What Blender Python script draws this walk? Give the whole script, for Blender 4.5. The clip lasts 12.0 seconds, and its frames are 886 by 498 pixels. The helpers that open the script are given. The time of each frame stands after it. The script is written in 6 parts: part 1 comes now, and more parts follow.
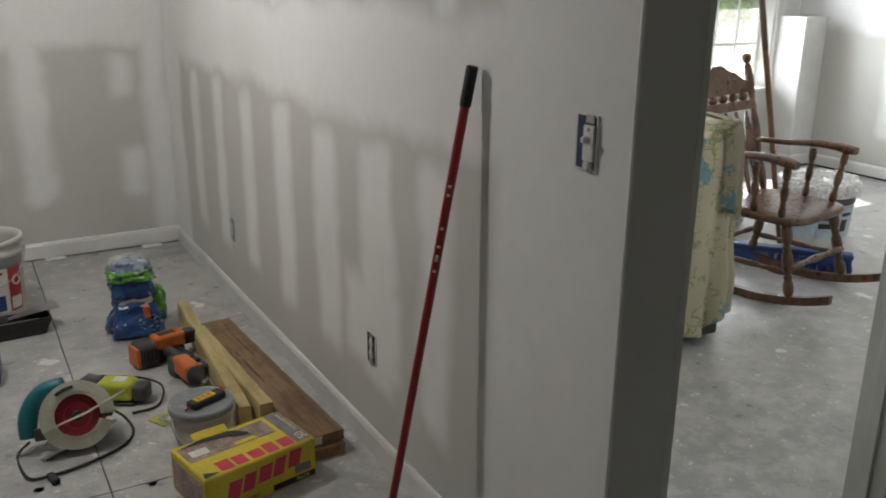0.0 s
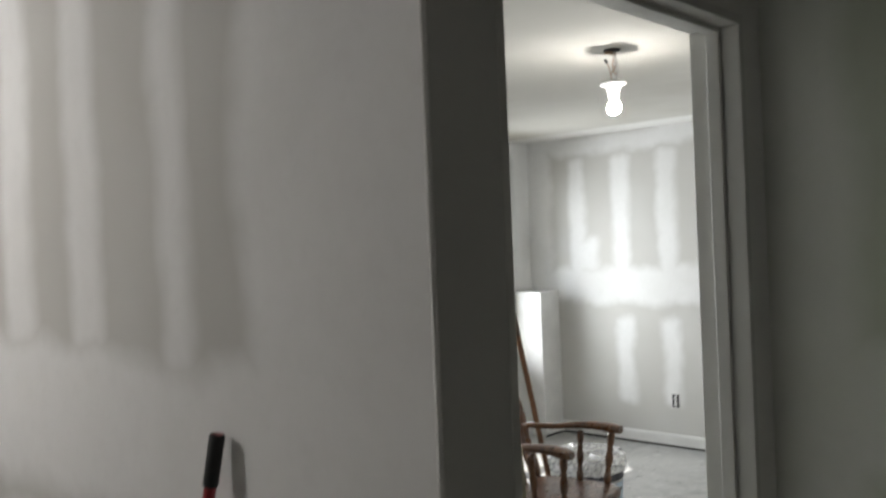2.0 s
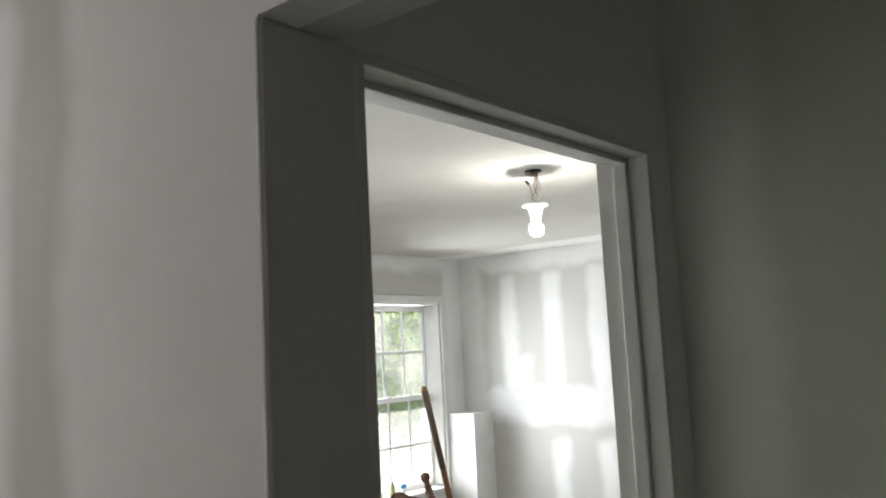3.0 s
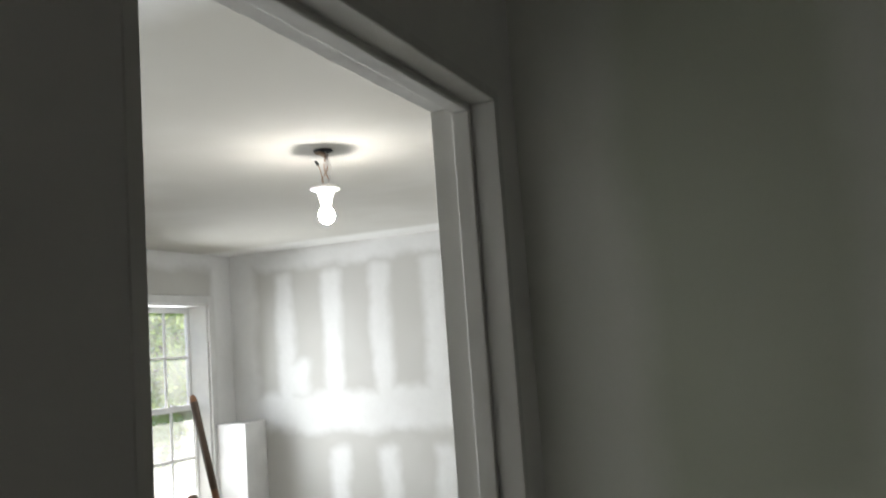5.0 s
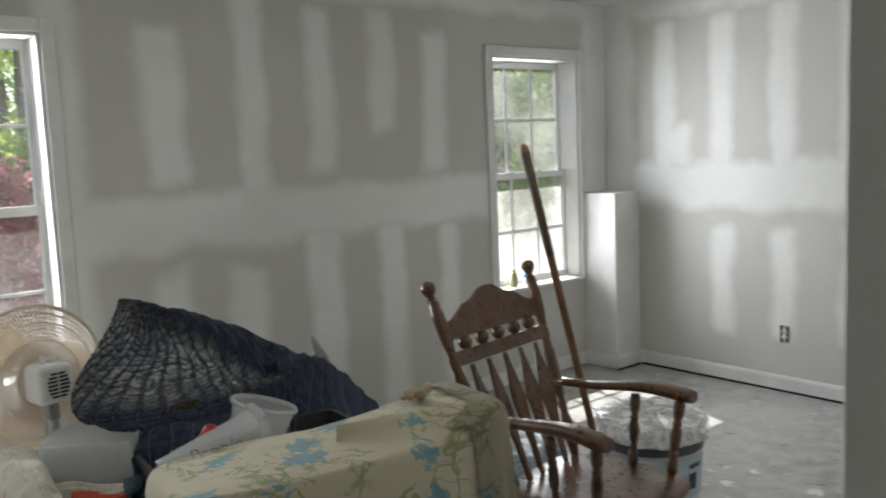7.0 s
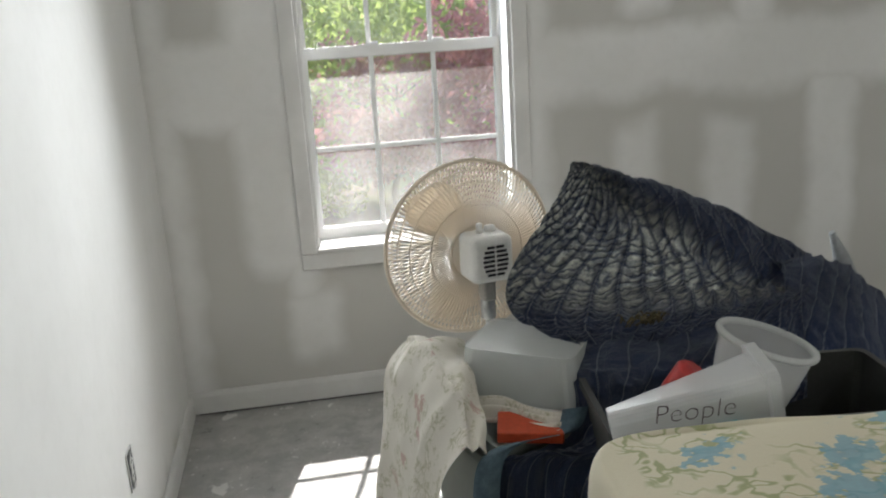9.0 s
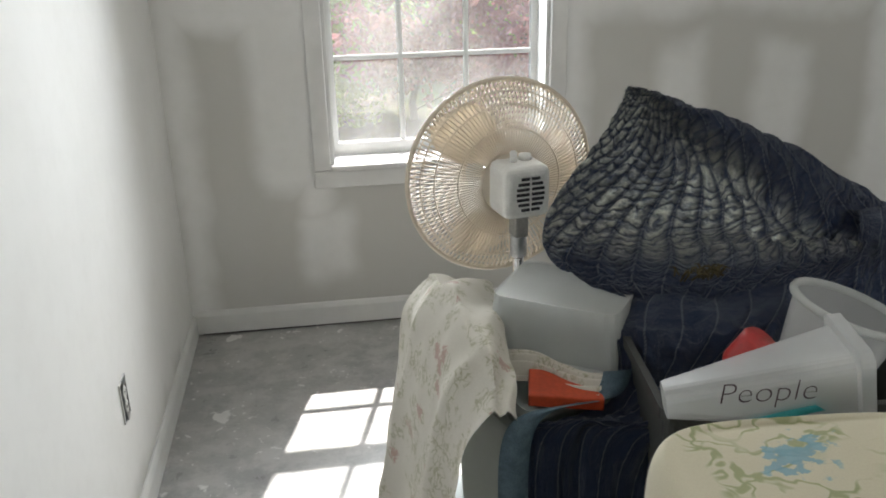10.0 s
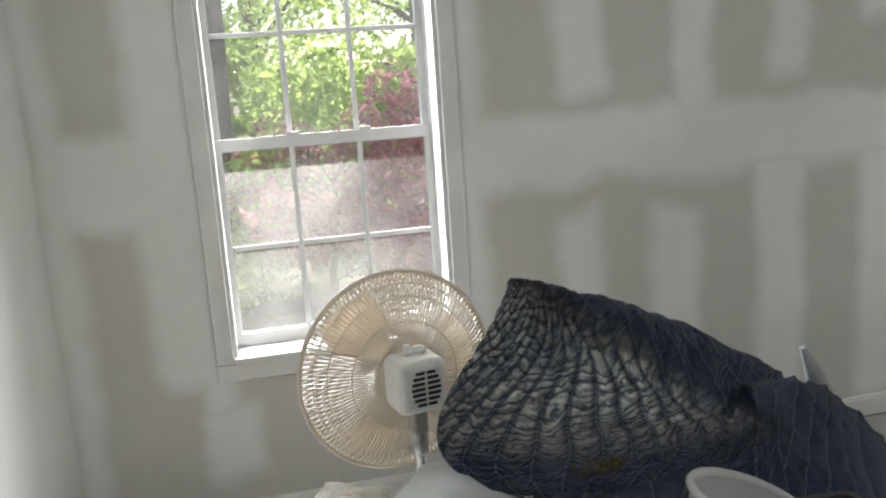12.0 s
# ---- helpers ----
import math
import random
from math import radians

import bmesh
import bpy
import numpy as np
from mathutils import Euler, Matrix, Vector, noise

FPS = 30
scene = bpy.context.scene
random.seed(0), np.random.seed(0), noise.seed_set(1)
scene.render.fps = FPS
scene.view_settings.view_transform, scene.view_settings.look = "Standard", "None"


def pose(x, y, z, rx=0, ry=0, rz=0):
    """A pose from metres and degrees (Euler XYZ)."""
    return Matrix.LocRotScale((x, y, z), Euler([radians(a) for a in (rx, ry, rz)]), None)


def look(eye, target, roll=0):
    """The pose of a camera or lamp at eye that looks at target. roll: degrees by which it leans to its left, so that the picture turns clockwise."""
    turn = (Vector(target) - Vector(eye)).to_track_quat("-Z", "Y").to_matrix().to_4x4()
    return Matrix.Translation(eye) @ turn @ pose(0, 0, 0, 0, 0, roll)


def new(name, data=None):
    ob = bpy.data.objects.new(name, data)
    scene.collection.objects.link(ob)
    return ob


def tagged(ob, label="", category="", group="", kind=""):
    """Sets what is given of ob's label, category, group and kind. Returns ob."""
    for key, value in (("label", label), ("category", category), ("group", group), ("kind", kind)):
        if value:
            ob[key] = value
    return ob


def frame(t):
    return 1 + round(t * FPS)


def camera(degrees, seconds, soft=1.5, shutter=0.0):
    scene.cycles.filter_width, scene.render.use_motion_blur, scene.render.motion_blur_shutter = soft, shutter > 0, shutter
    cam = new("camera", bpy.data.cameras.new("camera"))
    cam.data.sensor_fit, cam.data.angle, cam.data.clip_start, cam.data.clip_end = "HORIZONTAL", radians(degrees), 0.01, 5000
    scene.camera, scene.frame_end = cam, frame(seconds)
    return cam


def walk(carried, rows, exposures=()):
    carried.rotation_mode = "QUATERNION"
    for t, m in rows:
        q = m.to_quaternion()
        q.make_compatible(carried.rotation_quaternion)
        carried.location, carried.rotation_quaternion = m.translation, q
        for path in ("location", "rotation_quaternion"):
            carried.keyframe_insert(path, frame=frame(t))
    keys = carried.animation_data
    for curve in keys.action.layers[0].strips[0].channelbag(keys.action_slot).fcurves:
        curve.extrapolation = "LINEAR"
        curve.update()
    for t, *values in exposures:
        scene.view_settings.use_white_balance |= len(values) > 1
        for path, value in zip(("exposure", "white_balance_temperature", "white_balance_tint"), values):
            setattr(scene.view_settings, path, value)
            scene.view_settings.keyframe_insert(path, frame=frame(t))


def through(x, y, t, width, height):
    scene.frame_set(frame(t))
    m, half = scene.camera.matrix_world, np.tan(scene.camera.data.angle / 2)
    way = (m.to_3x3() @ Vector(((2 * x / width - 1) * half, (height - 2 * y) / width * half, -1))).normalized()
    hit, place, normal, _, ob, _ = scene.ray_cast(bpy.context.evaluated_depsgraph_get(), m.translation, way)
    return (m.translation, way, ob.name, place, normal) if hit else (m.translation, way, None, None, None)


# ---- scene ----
cam = camera(54.7, 12.0, soft=1.8, shutter=0.3)
PATH = [
    (0, (1.722, 0.663, 1.477), (2.667, 2.316, 0.866), 0.5),
    (0.5, (1.773, 0.701, 1.463), (2.632, 2.397, 0.841), 0.3),
    (0.8, (1.799, 0.732, 1.460), (2.648, 2.433, 0.836), 0.4),
    (1, (1.815, 0.763, 1.474), (2.652, 2.468, 0.847), 0.3),
    (1.5, (1.866, 0.892, 1.53), (3.049, 2.477, 1.233), 0.1),
    (2, (1.934, 1.001, 1.591), (3.389, 2.373, 1.585), -2.3),
    (2.5, (2.033, 1.038, 1.65), (3.559, 2.319, 1.826), -3.6),
    (2.7, (2.08, 1.042, 1.66), (3.605, 2.316, 1.88), -3.2),
    (4.3, (2.338, 1.126, 1.689), (3.96, 2.261, 1.972), -2.1),
    (4.5, (2.345, 1.194, 1.667), (4.028, 2.237, 1.95), -3.2),
    (5, (2.424, 1.33, 1.653), (4.245, 2.127, 1.873), -4.1),
    (5.5, (2.545, 1.414, 1.592), (4.402, 2.155, 1.641), -3.6),
    (6, (2.823, 1.425, 1.566), (4.551, 2.428, 1.481), -1.4),
    (6.5, (2.995, 1.5, 1.546), (4.482, 2.824, 1.36), -1.0),
    (7, (3.143, 1.629, 1.513), (4.402, 3.166, 1.283), -2.4),
    (7.5, (3.249, 1.813, 1.536), (4.236, 3.538, 1.314), -4.9),
    (7.7, (3.282, 1.875, 1.533), (4.102, 3.68, 1.269), -6.3),
    (9.3, (3.395, 2.46, 1.439), (3.661, 4.334, 0.792), -2.5),
    (9.5, (3.387, 2.519, 1.43), (3.652, 4.37, 0.72), -1.7),
    (10, (3.393, 2.573, 1.437), (3.649, 4.417, 0.704), -1.3),
    (10.5, (3.407, 2.596, 1.442), (3.653, 4.44, 0.707), -1.1),
    (11, (3.409, 2.6, 1.468), (3.7, 4.481, 0.854), -1.5),
    (11.5, (3.439, 2.613, 1.496), (3.796, 4.523, 1.026), -2.7),
    (12, (3.493, 2.621, 1.495), (3.936, 4.532, 1.109), -3.9),
]
EXPOSURES = [(0, 1.4), (0.5, 1.95), (1.0, 2.2), (1.5, 1.75), (2.0, 1.12), (2.7, 1.3), (4.3, 1.45), (5.0, 1.2), (6.0, 0.85), (7.0, 0.72), (7.7, 0.48), (9.3, 1.1), (12, 1.1)]
walk(cam, [(t, look(eye, target, roll)) for t, eye, target, roll in PATH], EXPOSURES)

# ---- light ----
SUN_FROM = Vector((0.19, 0.74, 0.962))
elevation = math.atan2(SUN_FROM.z, math.hypot(SUN_FROM.x, SUN_FROM.y))
world = bpy.data.worlds.new("world")
scene.world = world
world.use_nodes = True
sky = world.node_tree.nodes.new("ShaderNodeTexSky")
sky.sky_type, sky.sun_disc, sky.sun_elevation = "NISHITA", False, elevation
sky.sun_rotation = math.atan2(SUN_FROM.x, SUN_FROM.y)
world.node_tree.links.new(sky.outputs[0], world.node_tree.nodes["Background"].inputs[0])
world.node_tree.nodes["Background"].inputs[1].default_value = 0.15
sun = new("sun", bpy.data.lights.new("sun", "SUN"))
sun.data.energy, sun.data.angle, sun.data.color = 5.0, radians(0.6), (1.0, 0.96, 0.91)
sun.matrix_world = look(SUN_FROM, (0, 0, 0))


def window_sky(name, x0, x1, watts):
    """The sky's light in a window's opening."""
    ob = new(name, bpy.data.lights.new(name, "AREA"))
    ob.data.shape, ob.data.size, ob.data.size_y = "RECTANGLE", x1 - x0, 1.4
    ob.data.spread = radians(115)
    ob.data.energy, ob.data.color = watts, (0.93, 0.97, 1.0)
    ob.matrix_world = look(((x0 + x1) / 2, 5.625, 1.35), ((x0 + x1) / 2, 4.0, 1.35))
    return ob


window_sky("sky_light_window_1", 3.44, 4.16, 17)
window_sky("sky_light_window_2", 6.79, 7.4, 14)

# ---- materials ----


def material(name):
    m = bpy.data.materials.new(name)
    m.use_nodes = True
    n = m.node_tree.nodes
    return m, n, m.node_tree.links, n["Principled BSDF"]


def vmath(n, l, op, a, b):
    q = n.new("ShaderNodeMath")
    q.operation = op
    for i, v in enumerate((a, b)):
        if isinstance(v, (int, float)):
            q.inputs[i].default_value = v
        else:
            l.new(v, q.inputs[i])
    return q.outputs[0]


def step(n, l, value, lo, hi, to0=0.0, to1=1.0):
    q = n.new("ShaderNodeMapRange")
    q.interpolation_type = "SMOOTHSTEP"
    l.new(value, q.inputs[0])
    q.inputs[1].default_value, q.inputs[2].default_value = lo, hi
    q.inputs[3].default_value, q.inputs[4].default_value = to0, to1
    return q.outputs[0]


def blend(n, l, fac, a, b, kind="MIX"):
    q = n.new("ShaderNodeMix")
    q.data_type, q.blend_type = "RGBA", kind
    for i, v in ((0, fac), (6, a), (7, b)):
        if isinstance(v, (int, float)):
            q.inputs[i].default_value = v
        elif isinstance(v, (tuple, list)):
            q.inputs[i].default_value = (*v[:3], 1)
        else:
            l.new(v, q.inputs[i])
    return q.outputs[2]


def noise_at(n, l, vec, scale, detail=3.0, rough=0.55):
    q = n.new("ShaderNodeTexNoise")
    q.inputs["Scale"].default_value, q.inputs["Detail"].default_value, q.inputs["Roughness"].default_value = scale, detail, rough
    l.new(vec, q.inputs["Vector"])
    return q


def bump(n, l, bsdf, height, strength, distance=0.01):
    q = n.new("ShaderNodeBump")
    q.inputs["Strength"].default_value, q.inputs["Distance"].default_value = strength, distance
    l.new(height, q.inputs["Height"])
    l.new(q.outputs[0], bsdf.inputs["Normal"])


def plain(name, colour, rough=0.5, metal=0.0, vary=0.12, scale=14.0, relief=0.1, coat=0.0):
    """A painted, plastic, wooden or metal surface with slight unevenness at two scales."""
    m, n, l, b = material(name)
    co = n.new("ShaderNodeTexCoord").outputs["Object"]
    f = noise_at(n, l, co, scale, 4)
    g = noise_at(n, l, co, scale * 9, 2)
    mixed = vmath(n, l, "MULTIPLY", f.outputs[0], g.outputs[0])
    fac = step(n, l, mixed, 0.1, 0.42)
    dark = tuple(c * (1 - vary) for c in colour)
    light = tuple(min(1, c * (1 + vary)) for c in colour)
    l.new(blend(n, l, fac, dark, light), b.inputs["Base Color"])
    b.inputs["Roughness"].default_value, b.inputs["Metallic"].default_value = rough, metal
    b.inputs["Coat Weight"].default_value = coat
    if relief:
        bump(n, l, b, g.outputs[0], relief, 0.003)
    return m


PAPER, MUD = (0.53, 0.522, 0.495), (0.78, 0.778, 0.77)


def drywall(name, axis, rects, paper=PAPER, mud=MUD, warp=0.04, soft=0.05):
    """Bare plasterboard: grey paper with bands and patches of white joint compound at rects (u0, u1, z0, z1)."""
    m, n, l, b = material(name)
    pos = n.new("ShaderNodeNewGeometry").outputs["Position"]
    sep = n.new("ShaderNodeSeparateXYZ")
    l.new(pos, sep.inputs[0])
    wob = noise_at(n, l, pos, 3.2, 3)
    wsep = n.new("ShaderNodeSeparateColor")
    l.new(wob.outputs["Color"], wsep.inputs[0])
    fine = noise_at(n, l, pos, 26, 4)
    u0 = vmath(n, l, "ADD", sep.outputs["XYZ".index(axis)], vmath(n, l, "MULTIPLY", vmath(n, l, "SUBTRACT", wsep.outputs[0], 0.5), warp * 3))
    v0 = vmath(n, l, "ADD", sep.outputs[2 if axis != "Z" else 1], vmath(n, l, "MULTIPLY", vmath(n, l, "SUBTRACT", wsep.outputs[1], 0.5), warp * 4))
    total = None
    for a0, a1, z0, z1 in rects:
        s = soft
        e = vmath(n, l, "MULTIPLY", step(n, l, u0, a0 - s, a0 + s), step(n, l, u0, a1 - s, a1 + s, 1, 0))
        e2 = vmath(n, l, "MULTIPLY", step(n, l, v0, z0 - s, z0 + s), step(n, l, v0, z1 - s, z1 + s, 1, 0))
        e = vmath(n, l, "MULTIPLY", e, e2)
        total = e if total is None else vmath(n, l, "MAXIMUM", total, e)
    cover = vmath(n, l, "MULTIPLY", total, step(n, l, fine.outputs[0], 0.2, 0.62, 0.9, 1.0))
    big = noise_at(n, l, pos, 1.3, 3)
    cover = vmath(n, l, "MULTIPLY", cover, step(n, l, big.outputs[0], 0.3, 0.62, 0.7, 1.0))
    haze = step(n, l, big.outputs[0], 0.42, 0.75, 0.0, 0.22)
    cover = vmath(n, l, "MAXIMUM", cover, haze)
    l.new(blend(n, l, cover, paper, mud), b.inputs["Base Color"])
    b.inputs["Roughness"].default_value = 0.85
    b.inputs["Specular IOR Level"].default_value = 0.25
    bump(n, l, b, vmath(n, l, "ADD", vmath(n, l, "MULTIPLY", cover, 0.6), vmath(n, l, "MULTIPLY", fine.outputs[0], 0.35)), 0.25, 0.004)
    return m


def stud_bands(start, stop, pitch, width, z0, z1, seed):
    r = random.Random(seed)
    out, u = [], start
    while u < stop:
        out.append((u, u + width * r.uniform(0.8, 1.2), z0 + r.uniform(-0.05, 0.15), z1 - r.uniform(0, 0.15)))
        u += pitch * r.uniform(0.94, 1.06)
    return out


north_mud = [
    (4.60, 4.79, 1.40, 2.14), (5.07, 5.23, 1.30, 2.32), (5.46, 5.61, 1.43, 2.28), (5.86, 6.02, 1.63, 2.3), (6.22, 6.39, 1.38, 2.18),
    (4.20, 6.72, 1.09, 1.36), (4.60, 4.77, 0.5, 1.0), (4.97, 5.16, 0.4, 0.98), (5.41, 5.62, 0.1, 1.12), (5.87, 6.04, 0.1, 1.12),
    (6.30, 6.45, 0.1, 1.1), (4.18, 4.34, 0.3, 2.3), (2.86, 2.965, 0, 2.44), (3.16, 3.42, 0.55, 2.4), (2.86, 3.42, 1.09, 1.39),
    (3.29, 3.49, 0.19, 0.45), (7.58, 7.84, 1.1, 2.44), (2.87, 7.82, 2.33, 2.46), (3.30, 3.42, 0.42, 0.9),
]
M_NORTH = drywall("joint_compound_north", "X", north_mud)
room_mud = [(1.98, 2.13, 0.3, 1.2), (1.64, 1.78, 0.28, 0.42), (2.48, 2.6, 0.28, 0.56), (2.62, 2.76, 0, 2.44), (-1, 2.75, 1.10, 1.42), (2.45, 2.56, 0.85, 1.05), (-1, 2.75, 2.3, 2.46), (1.76, 1.86, 0.45, 0.62)] + stud_bands(-0.8, 1.5, 0.41, 0.15, 0.3, 1.0, 3) + stud_bands(-0.8, 2.4, 0.41, 0.15, 1.4, 2.3, 4)
M_ROOM_NORTH = drywall("joint_compound_room", "X", room_mud)
east_mud = [(y, y + 0.16, 1.30, 2.27) for y in (2.5, 2.9, 3.3, 3.71, 4.13, 4.53, 4.95)] + [(y, y + 0.15, 0.3, 0.98) for y in (2.5, 2.9, 3.3, 3.71, 4.13, 4.53)] + [(1.9, 5.5, 1.09, 1.37), (5.28, 5.55, 0, 2.46), (1.9, 5.5, 2.30, 2.46), (4.83, 5.1, 1.35, 1.6)]
M_EAST = drywall("joint_compound_east", "Y", east_mud)
party_mud = [(y, y + w, 0.25, 1.02) for y, w in ((4.83, 0.15), (4.44, 0.15), (4.02, 0.14), (3.58, 0.17), (3.15, 0.19), (2.74, 0.23), (2.42, 0.16))] + [(y, y + w, 1.38, 2.3) for y, w in ((4.84, 0.15), (4.44, 0.15), (4.03, 0.16), (3.52, 0.2), (3.12, 0.17), (2.76, 0.16), (2.40, 0.12))] + [(1.7, 5.5, 1.06, 1.40), (1.6, 2.24, 0, 2.44), (5.2, 5.55, 0, 2.44), (0, 5.5, 2.32, 2.46), (2.7, 3.1, 0.3, 0.6)]
M_PARTY = drywall("joint_compound_party", "Y", party_mud)
M_WEST = drywall("joint_compound_west", "Y", [(1.9, 5.5, 0.95, 1.5), (5.2, 5.55, 0, 2.44), (1.9, 5.5, 0.1, 2.44)] + stud_bands(2.0, 5.3, 0.41, 0.2, 0.1, 2.3, 9), mud=(0.74, 0.735, 0.72))
M_HALL = drywall("joint_compound_hall", "Y", [(-0.2, 1.8, 1.06, 1.36), (1.60, 1.82, 0, 2.44)] + stud_bands(-0.1, 1.5, 0.41, 0.15, 0.3, 2.3, 12), mud=(0.78, 0.785, 0.725), paper=(0.58, 0.61, 0.505))
M_SOUTH = drywall("joint_compound_south", "X", [(2.8, 7.8, 1.06, 1.36), (2.80, 4.0, 0, 2.46)] + stud_bands(4.2, 7.6, 0.41, 0.15, 0.3, 2.3, 13), mud=(0.70, 0.69, 0.655))
M_CEIL = drywall("joint_compound_ceiling", "X", [(-1, 7.9, 2.9, 3.4), (-1, 7.9, 4.2, 4.65), (-1, 7.9, 5.15, 5.55), (-1, 7.9, 1.6, 2.15), (7.5, 7.9, -1, 5.6), (3.6, 3.9, 1.5, 5.6), (5.1, 5.5, 2.6, 3.4)], paper=(0.50, 0.485, 0.44), mud=(0.78, 0.775, 0.755), soft=0.09)


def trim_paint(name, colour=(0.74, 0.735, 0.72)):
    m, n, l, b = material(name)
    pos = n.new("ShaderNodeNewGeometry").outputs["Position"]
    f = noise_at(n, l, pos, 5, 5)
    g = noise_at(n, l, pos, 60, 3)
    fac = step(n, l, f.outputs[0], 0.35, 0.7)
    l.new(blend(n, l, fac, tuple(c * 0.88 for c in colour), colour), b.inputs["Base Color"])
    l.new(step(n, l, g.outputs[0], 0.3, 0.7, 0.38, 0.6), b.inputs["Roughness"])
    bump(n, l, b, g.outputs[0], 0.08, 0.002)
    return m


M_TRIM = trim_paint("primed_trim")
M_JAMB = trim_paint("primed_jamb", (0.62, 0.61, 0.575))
M_VINYL = trim_paint("window_vinyl", (0.80, 0.80, 0.79))


def floor_material():
    m, n, l, b = material("dusty_grey_floor")
    pos = n.new("ShaderNodeNewGeometry").outputs["Position"]
    a = noise_at(n, l, pos, 1.6, 5, 0.6)
    c = noise_at(n, l, pos, 9, 6, 0.65)
    d = noise_at(n, l, pos, 55, 3, 0.6)
    base = blend(n, l, step(n, l, a.outputs[0], 0.3, 0.7), (0.30, 0.30, 0.295), (0.42, 0.418, 0.405))
    base = blend(n, l, step(n, l, c.outputs[0], 0.42, 0.62, 0, 0.8), base, (0.50, 0.495, 0.48))
    base = blend(n, l, step(n, l, d.outputs[0], 0.55, 0.8, 0, 0.35), base, (0.2, 0.2, 0.2))
    v = n.new("ShaderNodeTexVoronoi")
    v.inputs["Scale"].default_value = 4.5
    v.inputs["Randomness"].default_value = 1
    warped = n.new("ShaderNodeVectorMath")
    warped.operation = "ADD"
    l.new(pos, warped.inputs[0])
    sc = n.new("ShaderNodeVectorMath")
    sc.operation = "SCALE"
    l.new(noise_at(n, l, pos, 12, 3).outputs["Color"], sc.inputs[0])
    sc.inputs["Scale"].default_value = 0.14
    l.new(sc.outputs[0], warped.inputs[1])
    l.new(warped.outputs[0], v.inputs["Vector"])
    sp = n.new("ShaderNodeSeparateColor")
    l.new(v.outputs["Color"], sp.inputs[0])
    size = step(n, l, sp.outputs[0], 0.35, 1.0, 0.0, 0.21)
    splash = step(n, l, vmath(n, l, "SUBTRACT", v.outputs["Distance"], size), -0.03, 0.01, 1, 0)
    base = blend(n, l, vmath(n, l, "MULTIPLY", splash, 0.9), base, (0.78, 0.775, 0.75))
    v2 = n.new("ShaderNodeTexVoronoi")
    v2.inputs["Scale"].default_value = 13.0
    l.new(warped.outputs[0], v2.inputs["Vector"])
    sp2 = n.new("ShaderNodeSeparateColor")
    l.new(v2.outputs["Color"], sp2.inputs[0])
    specks = step(n, l, vmath(n, l, "SUBTRACT", v2.outputs["Distance"], step(n, l, sp2.outputs[0], 0.6, 1.0, 0.0, 0.2)), -0.04, 0.01, 1, 0)
    specks = vmath(n, l, "MULTIPLY", specks, step(n, l, a.outputs[0], 0.35, 0.6))
    base = blend(n, l, vmath(n, l, "MULTIPLY", specks, 0.85), base, (0.76, 0.755, 0.735))
    v3 = n.new("ShaderNodeTexVoronoi")
    v3.inputs["Scale"].default_value = 38.0
    l.new(warped.outputs[0], v3.inputs["Vector"])
    sp3 = n.new("ShaderNodeSeparateColor")
    l.new(v3.outputs["Color"], sp3.inputs[0])
    flecks = step(n, l, vmath(n, l, "SUBTRACT", v3.outputs["Distance"], step(n, l, sp3.outputs[0], 0.55, 1.0, 0.0, 0.34)), -0.05, 0.01, 1, 0)
    flecks = vmath(n, l, "MULTIPLY", flecks, step(n, l, c.outputs[0], 0.42, 0.56))
    base = blend(n, l, vmath(n, l, "MULTIPLY", flecks, 0.75), base, (0.76, 0.755, 0.735))
    smear = step(n, l, noise_at(n, l, warped.outputs[0], 3.4, 6, 0.7).outputs[0], 0.50, 0.66, 0, 0.35)
    base = blend(n, l, smear, base, (0.58, 0.575, 0.56))
    l.new(base, b.inputs["Base Color"])
    l.new(step(n, l, c.outputs[0], 0.3, 0.7, 0.26, 0.48), b.inputs["Roughness"])
    bump(n, l, b, vmath(n, l, "ADD", vmath(n, l, "MULTIPLY", d.outputs[0], 0.7), vmath(n, l, "MULTIPLY", vmath(n, l, "MAXIMUM", splash, flecks), 0.8)), 0.3, 0.004)
    return m


M_FLOOR = floor_material()
M_DARK = plain("dark_gap", (0.02, 0.02, 0.02), 0.9)


def glass(name, dust):
    m, n, l, b = material(name)
    n.remove(b)
    tr, gl, df, mx, mx2 = (n.new("ShaderNode" + k) for k in ("BsdfTransparent", "BsdfGlossy", "BsdfTranslucent", "MixShader", "MixShader"))
    gl.inputs["Roughness"].default_value = 0.02
    fr = n.new("ShaderNodeLayerWeight")
    fr.inputs[0].default_value = 0.5
    l.new(vmath(n, l, "ADD", vmath(n, l, "MULTIPLY", vmath(n, l, "POWER", fr.outputs["Facing"], 5.0), 0.9), 0.03), mx.inputs[0])
    l.new(tr.outputs[0], mx.inputs[1])
    l.new(gl.outputs[0], mx.inputs[2])
    pos = n.new("ShaderNodeNewGeometry").outputs["Position"]
    l.new(step(n, l, noise_at(n, l, pos, 2.2, 5).outputs[0], 0.35, 0.72, dust * 0.25, dust), mx2.inputs[0])
    df.inputs[0].default_value = (0.8, 0.8, 0.78, 1)
    l.new(mx.outputs[0], mx2.inputs[1])
    l.new(df.outputs[0], mx2.inputs[2])
    l.new(mx2.outputs[0], n["Material Output"].inputs[0])
    return m


M_GLASS = glass("clean_pane", 0.05)
M_GLASS_DUST_GLARE = glass("dust_glare_pane", 0.19)
M_GLASS_HAZY = glass("hazy_pane", 0.62)

# ---- mesh helpers ----


